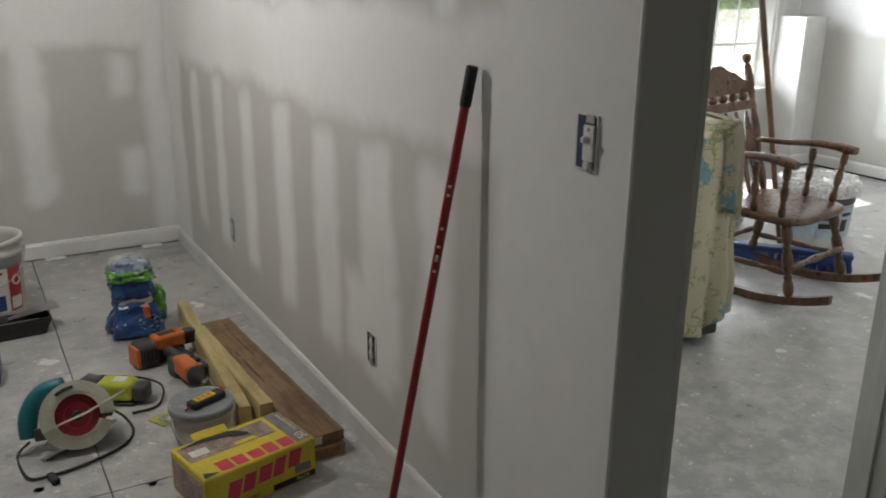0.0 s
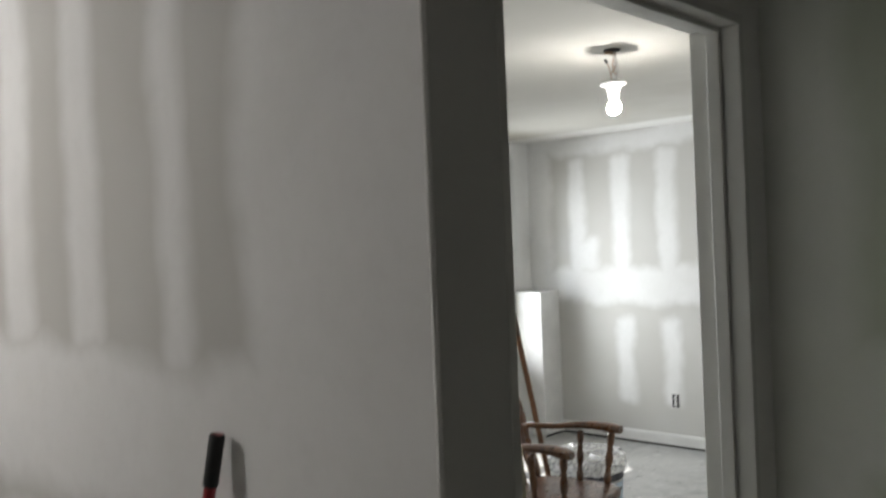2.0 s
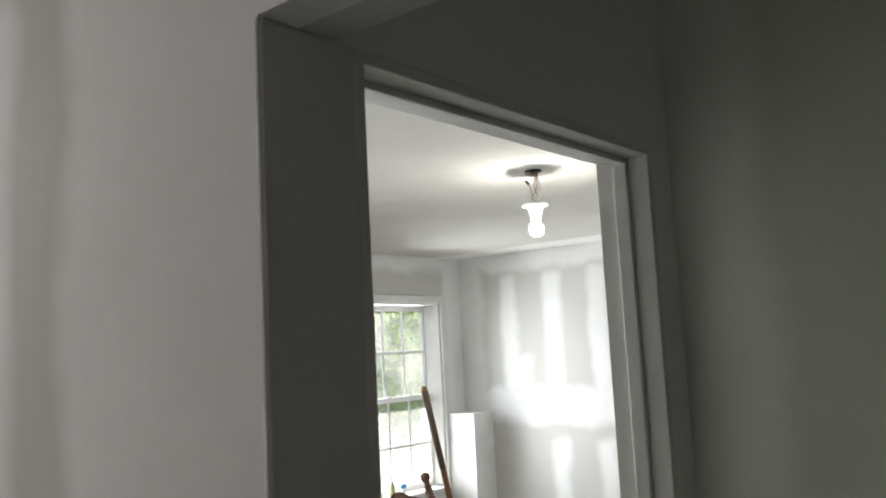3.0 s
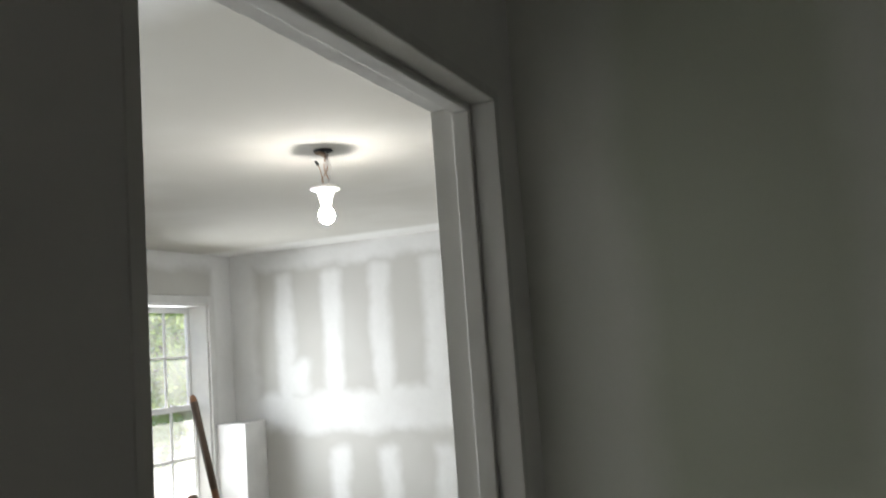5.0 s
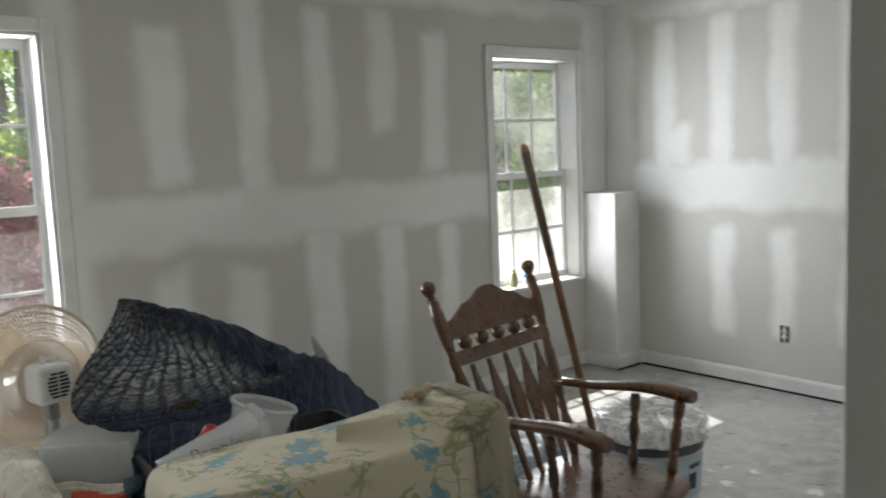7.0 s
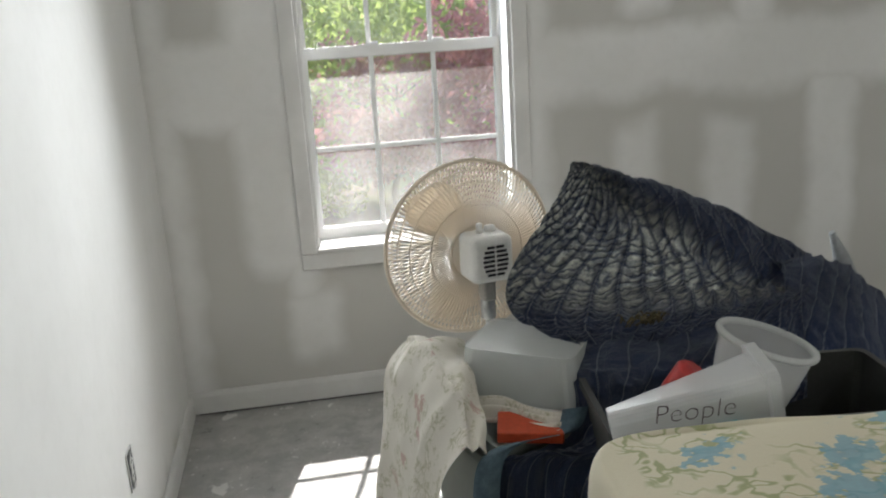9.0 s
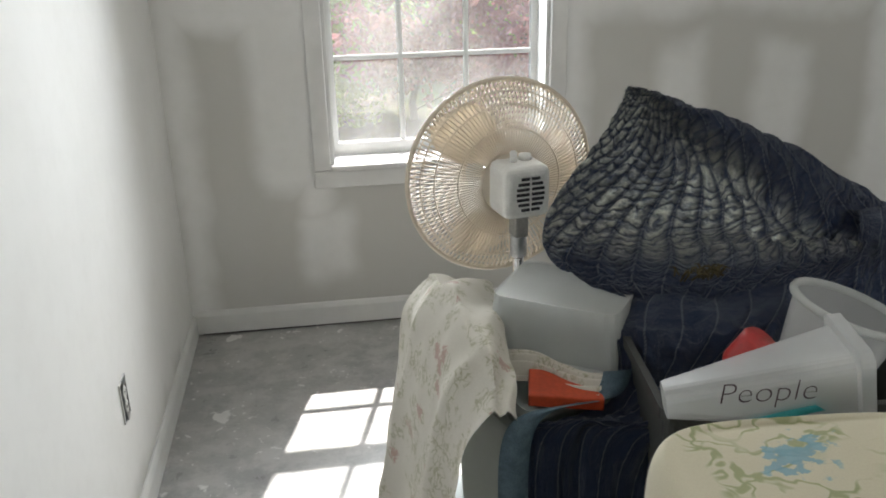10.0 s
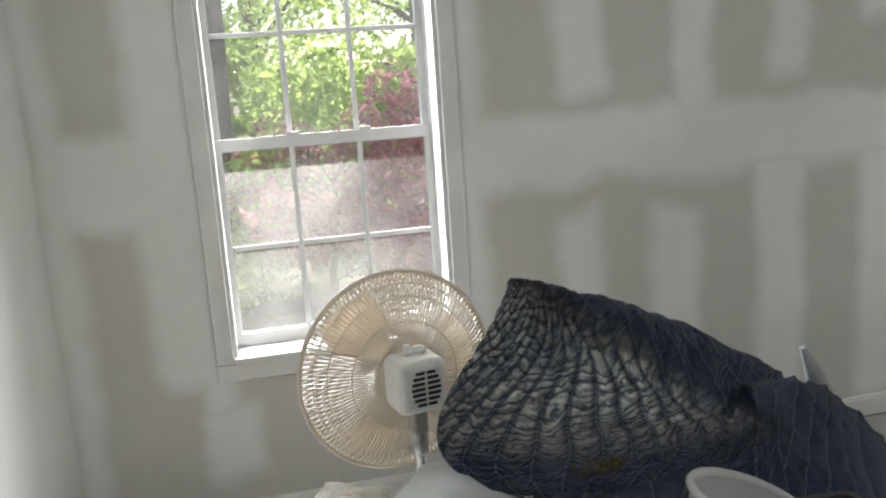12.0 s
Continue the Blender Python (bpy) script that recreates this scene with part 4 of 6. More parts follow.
def pail(name, x, y, r0, r1, h, label, mat, handle=True):
    p = thing(name, (x, y, 0), 0, label, "bucket")
    part("body", lathe([(0, 0.004), (r0 - 0.006, 0.0), (r0, 0.006), (r0 + (r1 - r0) * 0.78, h * 0.8), (r1 + 0.006, h * 0.81), (r1 + 0.006, h * 0.86), (r1 - 0.001, h * 0.87), (r1 + 0.001, h * 0.93), (r1 + 0.007, h * 0.94), (r1 + 0.007, h), (r1 - 0.006, h), (r1 - 0.008, h * 0.9), (r0 - 0.008, 0.012), (0, 0.012)], None, 40), mat, p)
    if handle:
        pts = [((r1 + 0.008) * math.cos(a), -(r1 + 0.012) * math.sin(a) * 0.9 - 0.0, h * 0.84 - 0.14 * math.sin(a)) for a in (math.pi * k / 18 for k in range(19))]
        part("bail_handle", tube(pts, 0.0025, 6), M_STEEL, p)
    return p


def wrapped_label(parent, r0, r1, h, z0, z1, a0, a1, mat, lift=0.0015, name="paper_label"):
    """A label that follows the side of a pail."""
    bm = bmesh.new()
    rows = []
    for z in (z0, z1):
        r = r0 + (r1 - r0) * 0.78 * z / (h * 0.8) + lift
        rows.append([bm.verts.new((r * math.cos(a), r * math.sin(a), z)) for a in (radians(a0 + (a1 - a0) * k / 16) for k in range(17))])
    for k in range(16):
        bm.faces.new((rows[0][k], rows[0][k + 1], rows[1][k + 1], rows[1][k]))
    return part(name, bm, mat, parent)


tub = pail("paint_bucket", 6.02, 3.80, 0.19, 0.215, 0.37, "large white bucket with a plastic bag over its rim", M_WHITE, False)
wrapped_label(tub, 0.19, 0.215, 0.37, 0.06, 0.24, 180, 300, plain("pale_blue_label", (0.45, 0.55, 0.62), 0.5))
wrapped_label(tub, 0.19, 0.215, 0.37, 0.255, 0.295, 170, 350, plain("dark_rim_band", (0.06, 0.06, 0.07), 0.5), 0.004, "rim_band")
for a0, a1, z0, z1 in ((225, 245, 0.17, 0.2), (225, 252, 0.12, 0.15), (262, 276, 0.10, 0.17), (262, 285, 0.19, 0.21)):
    wrapped_label(tub, 0.19, 0.215, 0.37, z0, z1, a0, a1, M_BLACK, 0.003, "printed_bar")
bm = bmesh.new()
rings = []
rb = random.Random(8)
for k, (r, z) in enumerate(((0.236, 0.30), (0.232, 0.345), (0.222, 0.378), (0.15, 0.385), (0.07, 0.392))):
    rings.append([bm.verts.new((r * math.cos(a) * rb.uniform(0.97, 1.04), r * math.sin(a) * rb.uniform(0.97, 1.04), z + rb.uniform(-0.008, 0.014))) for a in (2 * math.pi * i / 36 for i in range(36))])
for r0, r1 in zip(rings, rings[1:]):
    for i in range(36):
        bm.faces.new((r0[i], r0[(i + 1) % 36], r1[(i + 1) % 36], r1[i]))
bm.faces.new(rings[-1])
part("liner_bag", bm, clear_film("clear_bag", (0.85, 0.85, 0.86), 0.5), tub, "crinkled clear plastic bag")

M_FILM = clear_film("shrink_film", (0.75, 0.82, 0.88), 0.35)
M_WATER = milky("clear_bottle", (0.70, 0.76, 0.80), 0.15, 0.5)
wrap = thing("bottled_water_pack", (5.72, 4.28, 0), 24, "shrink-wrapped case of clear water bottles", "water pack")
for i in range(6):
    for j in range(4):
        part("bottle", lathe([(0, 0.002), (0.03, 0.002), (0.032, 0.02), (0.0305, 0.06), (0.032, 0.1), (0.03, 0.14), (0.014, 0.185), (0.012, 0.2), (0.014, 0.202), (0.014, 0.216), (0, 0.216)], Matrix.Translation((-0.1625 + 0.065 * i, -0.0975 + 0.065 * j, 0)), 10), M_WATER, wrap)
part("film", bevelled(-0.2, 0.2, -0.135, 0.135, 0.001, 0.222, 0.02, 3), M_FILM, wrap)
part("printed_band", boxes((-0.202, 0.202, -0.137, -0.1355, 0.06, 0.15)), plain("blue_print", (0.08, 0.28, 0.5), 0.4), wrap)


# the sheet over the waist-high furniture
def cloth(name, fn, nu, nv, mat, parent, label="", thick=0.0, uv=(1, 1)):
    """A cloth grid from fn(u, v), with a second side where it has thickness."""
    bm = bmesh.new()
    lay = bm.loops.layers.uv.new("UVMap")
    grid = [[bm.verts.new(fn(i / nu, j / nv)) for j in range(nv + 1)] for i in range(nu + 1)]
    for i in range(nu):
        for j in range(nv):
            f = bm.faces.new((grid[i][j], grid[i + 1][j], grid[i + 1][j + 1], grid[i][j + 1]))
            f.smooth = True
            for lp, (a, b) in zip(f.loops, ((i, j), (i + 1, j), (i + 1, j + 1), (i, j + 1))):
                lp[lay].uv = (a / nu * uv[0], b / nv * uv[1])
    if thick:
        bmesh.ops.solidify(bm, geom=bm.faces[:], thickness=thick)
    return part(name, bm, mat, parent, label)


def wiggle(p, scale, amp, seed=0.0):
    return noise.noise_vector(Vector(p) * scale + Vector((seed, seed * 1.7, 0))) * amp


covered = thing("covered_cabinet", (4.10, 3.20, 0), -7, "waist-high cabinet under a cream floral sheet", "cabinet")
part("body", bevelled(-0.365, 0.36, -0.12, 0.13, 0.012, 0.84, 0.01), M_CRATE, covered, "dark cabinet body")


def sheet_shape(u, v):
    # u runs round the four sides, v from the middle of the top over the edge to the hem
    a = 2 * math.pi * u
    hx, hy, top = 0.388, 0.15, 0.885 + 0.039 * max(0.0, math.cos(a))
    e = 0.35
    cx, sy = math.cos(a), math.sin(a)
    ex, ey = math.copysign(abs(cx) ** e, cx) * hx, math.copysign(abs(sy) ** e, sy) * hy
    if v < 0.25:
        k = (v / 0.25)
        x, y, z = ex * k * 0.95, ey * k * 0.93, top - 0.006 * k ** 4 + 0.006 * math.sin(7 * ex * k)
    elif v < 0.36:
        k = (v - 0.25) / 0.11 * math.pi / 2
        x, y, z = ex * (0.95 + 0.05 * math.sin(k)), ey * (0.93 + 0.07 * math.sin(k)), top - 0.006 - 0.05 * (1 - math.cos(k))
    else:
        k = (v - 0.36) / 0.64
        hem = 0.03 + 0.10 * (0.5 + 0.5 * math.sin(a * 2 + 2.2)) + 0.015 * math.sin(11 * a)
        z = top - 0.056 - k * (top - 0.056 - hem)
        fold = (0.012 + 0.02 * k) * math.sin(17 * a + 1.3 * math.sin(3 * a)) * k ** 0.7
        x, y = ex * (1 + 0.03 * k) + math.copysign(1, ex) * fold * 0.7 * abs(cx), ey * (1 + 0.16 * k) + sy * fold
    w = wiggle((x, y, z), 5.0, 0.012, 3.1)
    return Vector((x, y, max(0.006, z))) + Vector((w.x, w.y, w.z * (z > 0.1)))


cloth("sheet", sheet_shape, 160, 70, M_SHEET, covered, "cream cotton sheet with blue bell flowers", 0.0, (2.4, 1.1))


def end_flap(u, v):
    # the doubled-over end of the sheet
    p = sheet_shape(((u - 0.5) * 0.40) % 1.0, 0.205 + (0.40 + 0.05 * math.sin(5 * u)) * v)
    return Vector((p.x * 1.02 + 0.006, p.y * 1.07, p.z + 0.010))


cloth("end_flap", end_flap, 90, 60, M_SHEET, covered, "doubled-over end of the floral sheet", 0.003)
rb = random.Random(6)
bm = bmesh.new()
for k in range(5):
    a = 1.25 * k
    add_tube(bm, [(0.225 + 0.035 * math.cos(a + q) * (0.4 + q * 0.4), 0.02 + 0.022 * math.sin(a + q), 0.932 + 0.012 * math.sin(q * 2) + 0.004 * k) for q in (0, 0.5, 1.0, 1.5)], [0.006, 0.013, 0.012, 0.005], 8)
part("pinned_knot", bm, plain("tan_cloth_knot", (0.36, 0.29, 0.2), 0.9, 0, 0.3, 50), covered, "small knotted corner of cloth")

# stack of storage bins with a sheet, a moving blanket and loose containers


def tub_shape(x0, x1, y0, y1, z0, z1, r, taper, rim, wall=0.004):
    """An open tapered tub with a rim."""
    bm = bmesh.new()
    cx, cy, hx, hy = (x0 + x1) / 2, (y0 + y1) / 2, (x1 - x0) / 2, (y1 - y0) / 2

    def ring(k, z, grow=0.0):
        out = []
        for qx, qy, a0 in ((1, 1, 0), (-1, 1, 90), (-1, -1, 180), (1, -1, 270)):
            for s in range(5):
                a = radians(a0 + 22.5 * s)
                out.append(bm.verts.new((cx + qx * (hx * k + grow - r) + r * math.cos(a), cy + qy * (hy * k + grow - r) + r * math.sin(a), z)))
        return out

    seq = [ring(taper, z0 + 0.004), ring(taper + (1 - taper) * 0.1, z0), ring(1 - (1 - taper) * 0.05, z1 - 0.02), ring(1, z1 - 0.018, rim), ring(1, z1, rim), ring(1, z1, -wall), ring(taper, z0 + 0.008, -wall)]
    for r0, r1 in zip(seq, seq[1:]):
        for i in range(20):
            bm.faces.new((r0[i], r0[(i + 1) % 20], r1[(i + 1) % 20], r1[i]))
    bm.faces.new(seq[0][::-1])
    bm.faces.new(seq[-1])
    bmesh.ops.recalc_face_normals(bm, faces=bm.faces[:])
    return bm


def storage_bin(place, turn, sx, sy, h, mat, label, flip=False, tilt=(0, 0)):
    t = tagged(new("storage_bin"), label, "storage bin", "stacked storage bins")
    t.empty_display_size = 0.1
    t.matrix_basis = pose(*place, tilt[0], tilt[1], turn)
    bm = tub_shape(-sx / 2, sx / 2, -sy / 2, sy / 2, 0, h, 0.025, 0.9, 0.012)
    if flip:
        bm.transform(Matrix.Translation((0, 0, h)) @ Matrix.Rotation(math.pi, 4, "X"))
    part("body", bm, mat, t)
    if flip:
        for s in (-1, 1):
            part("handle_lip", bevelled(s * (sx / 2 + 0.018) - 0.01, s * (sx / 2 + 0.018) + 0.01, -0.04, 0.04, 0.002, 0.016, 0.004), mat, t)
        part("latch", bevelled(0.03, 0.08, sy / 2 + 0.008, sy / 2 + 0.016, 0.10, 0.112, 0.002), M_BLACK, t, "small black latch")
    return t


base_bin = storage_bin((3.80, 3.925, 0), 15, 0.34, 0.34, 0.31, M_TUB_GREEN, "grey-green storage bin at the bottom of a stack")
part("lid", bevelled(-0.18, 0.18, -0.18, 0.18, 0.311, 0.333, 0.008), M_TUB_GREEN, base_bin)
mid_bin = storage_bin((3.773, 3.911, 0.334), 18, 0.28, 0.28, 0.30, M_TUB_GREEN, "grey-green storage bin on a stack of bins")
part("lid", bevelled(-0.132, 0.132, -0.132, 0.132, 0.27, 0.292, 0.008), M_TUB_GREEN, mid_bin, "pale sunken lid")
part("inner_tray", tub_shape(-0.12, 0.135, -0.122, 0.13, 0.293, 0.335, 0.02, 0.94, 0.008), M_TUB_GREEN, mid_bin, "shallow grey tray")
top_tub = storage_bin((3.815, 3.957, 0.672), -34, 0.255, 0.20, 0.125, M_TUB, "clear plastic tub turned upside down on a bin", True)
red_book = tagged(mesh_ob("red_box", bevelled(-0.062, 0.062, -0.045, 0.045, 0, 0.022, 0.003), M_RED_CARD), "flat red-orange cardboard box on a bin", "box")
red_book.matrix_basis = pose(3.765, 3.792, 0.671, 0, 2, -14)
crate = thing("dark_crate", (4.155, 3.69, 0), -6, "dark grey open plastic crate beside the bins", "crate")
part("body", tub_shape(-0.285, 0.285, -0.13, 0.13, 0, 0.755, 0.02, 0.95, 0.008), M_CRATE, crate)

box_people = tagged(new("labelled_container"), "clear plastic box with handwritten lettering, lying tilted on a crate", "container")
box_people.matrix_basis = pose(3.838, 3.56, 0.793, 0, 80, -12)
part("body", tub_shape(-0.058, 0.058, -0.06, 0.06, 0, 0.26, 0.018, 0.35, 0.009, 0.003), M_CLEAR, box_people)
part("teal_toy", tube([(0.030, -0.034, 0.10), (0.020, -0.041, 0.15), (0.012, -0.045, 0.19), (0.018, -0.046, 0.21)], [0.006, 0.0085, 0.0085, 0.006], 8), M_TEAL, box_people, "teal plastic piece inside")
part("white_toy", bevelled(-0.03, 0.005, -0.045, 0.02, 0.19, 0.252, 0.006), M_WHITE, box_people, "white plastic piece inside")
part("black_toy", bevelled(0.0, 0.022, -0.03, 0.03, 0.225, 0.262, 0.005), M_BLACK, box_people, "black plastic piece inside")
curve = bpy.data.curves.new("writing", "FONT")
curve.body, curve.size, curve.extrude, curve.shear, curve.offset = "People", 0.046, 0.0004, 0.25, -0.0012
tmp = new("lettering", curve)
me = bpy.data.meshes.new_from_object(tmp.evaluated_get(bpy.context.evaluated_depsgraph_get()))
bpy.data.objects.remove(tmp)
me.materials.append(M_INK)
ink = new("lettering", me)
ink.parent = box_people
ink.data.transform(Matrix(((0, -1, 0, -0.004), (-0.138, 0, -1, -0.0353), (1, 0, 0, 0.065), (0, 0, 0, 1))))
tagged(ink, "purple marker handwriting")

round_tub = tagged(new("round_container"), "round clear plastic container standing among cloth", "container")
round_tub.matrix_basis = pose(4.135, 3.66, 0.758, 4, 16, 0)
part("body", lathe([(0, 0), (0.062, 0), (0.068, 0.01), (0.083, 0.104), (0.080, 0.104), (0.064, 0.012), (0, 0.008)], None, 36), M_CLEAR, round_tub)
part("rim", lathe([(0.080, 0.104), (0.089, 0.104), (0.091, 0.108), (0.089, 0.114), (0.081, 0.114), (0.080, 0.104)], None, 36), M_TUB, round_tub, "rolled milky rim")
red_cup = tagged(mesh_ob("red_cup", lathe([(0, 0), (0.026, 0), (0.029, 0.005), (0.034, 0.055), (0.03, 0.062), (0, 0.064)], None, 24), M_RED_PLASTIC, None, "", False), "red plastic cup lying behind a clear box", "cup")
red_cup.matrix_basis = pose(3.985, 3.64, 0.785, 20, 30, 0)


def white_sheet_shape(u, v):
    # over the side of the bins: v from the top down to the floor, u from the front to the back
    y = 3.71 + 0.51 * u
    edge = 3.64 - 0.055 * u
    top = 0.69 + 0.09 * math.sin(math.pi * min(1.0, 0.05 + 0.85 * u))
    if v < 0.2:
        k = v / 0.2
        x = edge + (0.03 + 0.10 * u) * (1 - k)
        z = top - 0.035 * (1 - k) ** 2 + 0.010 * math.sin(16 * u + 5 * k)
    else:
        k = (v - 0.2) / 0.8
        bend = min(1, k / 0.10)
        x = edge - 0.045 * math.sin(bend * math.pi / 2) - 0.11 * k ** 0.85
        z = top - 0.03 * (1 - math.cos(bend * math.pi / 2)) - (top - 0.045) * k
        ridge = 1 - abs(math.sin(9.5 * u + 0.9 * math.sin(5 * u) - 0.7 * k))
        x -= (0.012 + 0.06 * k) * (ridge ** 1.4 - 0.4)
        y += 0.03 * k * math.sin(19 * u + 1.0) - 0.05 * k * (1 - u)
    w = wiggle((x, y, z), 7.0, 0.012, 7.7) + wiggle((x, y, z), 21.0, 0.004, 2.2)
    return Vector((x, y, max(0.006, z))) + Vector((w.x, w.y, w.z * (z > 0.08)))


small_sheet = thing("small_floral_sheet", (0, 0, 0), 0, "white cotton sheet with tiny flowers draped over stacked bins", "sheet")
cloth("fabric", white_sheet_shape, 90, 110, M_SHEET_SMALL, small_sheet, "", 0.0, (0.55, 1.0))


def front_folds(u, v):
    # crumpled edge of the sheet, bunched under the rim of the upturned tub
    along, out = Vector((0.80, -0.58, 0)), Vector((-0.58, -0.80, 0))
    wave = math.sin(30 * v + 9 * u + 1.2 * math.sin(7 * u))
    p = Vector((3.625, 3.945, 0.674)) + along * (0.27 * u) + out * (0.075 * v - 0.03 + 0.010 * math.sin(9 * u))
    p.z += (0.034 - 0.012 * u) * math.sin(math.pi * (0.12 + 0.8 * v)) + 0.007 * wave - 0.05 * max(0.0, v - 0.7) * (1 - u)
    return p + wiggle(p, 14.0, 0.007, 1.2)


cloth("folds", front_folds, 70, 60, M_SHEET_SMALL, small_sheet, "", 0.0, (0.3, 0.2))


def spline_rows(rows, t):
    """Smooth interpolation through a few rows."""
    n = len(rows) - 1
    s = min(n - 1e-6, max(0, t * n))
    i = int(s)
    f = s - i
    p = [rows[min(n, max(0, i + k))] for k in (-1, 0, 1, 2)]
    return 0.5 * (2 * p[1] + (p[2] - p[0]) * f + (2 * p[0] - 5 * p[1] + 4 * p[2] - p[3]) * f * f + (3 * p[1] - p[0] - 3 * p[2] + p[3]) * f ** 3)


def blanket_shape(u, v):
    V = Vector
    left = [V((3.99, 4.17, 1.02)), V((3.965, 4.09, 1.135)), V((3.90, 4.07, 1.03)), V((3.80, 4.06, 0.90)), V((3.80, 4.00, 0.83)), V((3.91, 3.88, 0.80)), V((3.95, 3.78, 0.74))]
    mid = [V((4.26, 4.25, 0.90)), V((4.235, 4.14, 1.025)), V((4.22, 4.05, 0.90)), V((4.15, 3.99, 0.845)), V((4.12, 3.90, 0.835)), V((4.08, 3.83, 0.79)), V((4.05, 3.74, 0.66))]
    right = [V((4.56, 4.26, 0.74)), V((4.55, 4.15, 0.85)), V((4.50, 4.05, 0.80)), V((4.44, 3.98, 0.82)), V((4.40, 3.90, 0.87)), V((4.36, 3.84, 0.83)), V((4.33, 3.76, 0.68))]
    cols = [spline_rows(c, v) for c in (left, mid, right)]
    p = spline_rows(cols, u)
    return p


def quilted(fn, seed, fan, pitch=22.0, puff=0.009, crumple=0.03):
    def shaped(u, v):
        p = fn(u, v)
        e = 0.01
        n = (fn(min(1, u + e), v) - fn(max(0, u - e), v)).cross(fn(u, min(1, v + e)) - fn(u, max(0, v - e)))
        n = n.normalized() if n.length > 1e-9 else Vector((0, 0, 1))
        phase = 8 * math.atan2(0.8 * (v - 0.12), 0.65 * (u - 0.10)) - 14 * math.hypot(0.65 * (u - 0.10), 0.8 * (v - 0.12)) if fan else 8 * u + 2.5 * v
        ridge = abs(math.sin(math.pi * (phase + 0.4 * math.sin(9 * v + 5 * u))))
        cross = 0.8 * abs(noise.noise(Vector((u * pitch, v * pitch * 0.4, seed + 5))))
        lump = noise.noise(Vector((u * 5, v * 6, seed + 9))) * crumple + noise.noise(Vector((u * 17, v * 19, seed))) * crumple * 0.3
        if fan:
            edge = 0.175 + 0.25 * u
            if 0.165 < v < edge:
                lump -= 0.055 * math.sin(math.pi * (v - 0.165) / (edge - 0.165)) * min(1.0, 2.5 * u)
            lump += 0.022 * math.exp(-((v - edge - 0.015) / 0.03) ** 2) * min(1.0, 3 * u)
            lump -= 0.04 * math.exp(-((v - 0.55) / 0.05) ** 2) * min(1.0, max(0.0, 2.5 * u - 0.4))
        calm = min(1.0, max(0.15, (v - 0.10) / 0.12))
        fold = abs(noise.noise(Vector((u * 9, v * 13, seed + 3)))) * crumple * 0.4 + abs(noise.noise(Vector((u * 24, v * 30, seed + 4)))) * crumple * 0.12
        return p + n * ((puff * (1.2 * ridge ** 0.6 + cross) + fold) * calm + lump * 0.6)
    return shaped


blanket = thing("moving_blanket", (0, 0, 0), 0, "dusty navy quilted moving blanket heaped over bins", "blanket")
cloth("panel", quilted(blanket_shape, 2.0, True, 22.0, 0.011), 280, 230, M_QUILT, blanket, "quilted panel with dust streaks and painted crease shade", 0.006, (1.0, 1.0))


def blanket_right(u, v):
    V = Vector
    back = [V((4.44, 4.12, 0.83)), V((4.55, 4.14, 0.79)), V((4.66, 4.12, 0.73)), V((4.80, 4.10, 0.62))]
    ridge = [V((4.38, 3.97, 0.90)), V((4.50, 4.00, 0.885)), V((4.62, 4.02, 0.82)), V((4.80, 4.04, 0.65))]
    front = [V((4.34, 3.88, 0.80)), V((4.46, 3.86, 0.74)), V((4.60, 3.88, 0.66)), V((4.76, 3.92, 0.50))]
    hem = [V((4.32, 3.84, 0.60)), V((4.45, 3.80, 0.45)), V((4.60, 3.80, 0.35)), V((4.74, 3.84, 0.25))]
    return spline_rows([spline_rows(r, u) for r in (back, ridge, front, hem)], v)


cloth("side_fold", quilted(blanket_right, 6.0, False, 14.0, 0.006, 0.02), 60, 180, M_QUILT_CLEAN, blanket, "", 0.006, (1.0, 1.0))


def blanket_fall(u, v):
    V = Vector
    top = [V((3.90, 3.93, 0.80)), V((4.00, 3.86, 0.80)), V((4.12, 3.84, 0.82)), V((4.24, 3.83, 0.83))]
    a = [V((3.865, 3.84, 0.77)), V((3.95, 3.76, 0.78)), V((4.05, 3.72, 0.79)), V((4.16, 3.70, 0.78))]
    b = [V((3.83, 3.765, 0.672)), V((3.89, 3.715, 0.68)), V((3.95, 3.685, 0.69)), V((4.04, 3.66, 0.70))]
    c = [V((3.668, 3.715, 0.65)), V((3.735, 3.695, 0.655)), V((3.80, 3.675, 0.645)), V((3.87, 3.65, 0.63))]
    d2 = [V((3.662, 3.695, 0.36)), V((3.73, 3.675, 0.34)), V((3.80, 3.655, 0.34)), V((3.865, 3.635, 0.34))]
    return spline_rows([spline_rows(r, u) for r in (top, a, b, c, d2)], v)


cloth("falling_fold", quilted(blanket_fall, 11.0, False, 12.0, 0.007, 0.03), 70, 180, M_QUILT_CLEAN, blanket, "", 0.006, (1.0, 1.0))
cloth("binding", lambda u, v: blanket_fall(0.0, 0.42 + 0.58 * v) + Vector((-0.024 + 0.05 * u, -0.006 - 0.012 * math.sin(math.pi * u), 0.016 + 0.006 * math.sin(math.pi * u))), 6, 60, M_QUILT_EDGE, blanket, "faded grey-blue binding", 0.004)
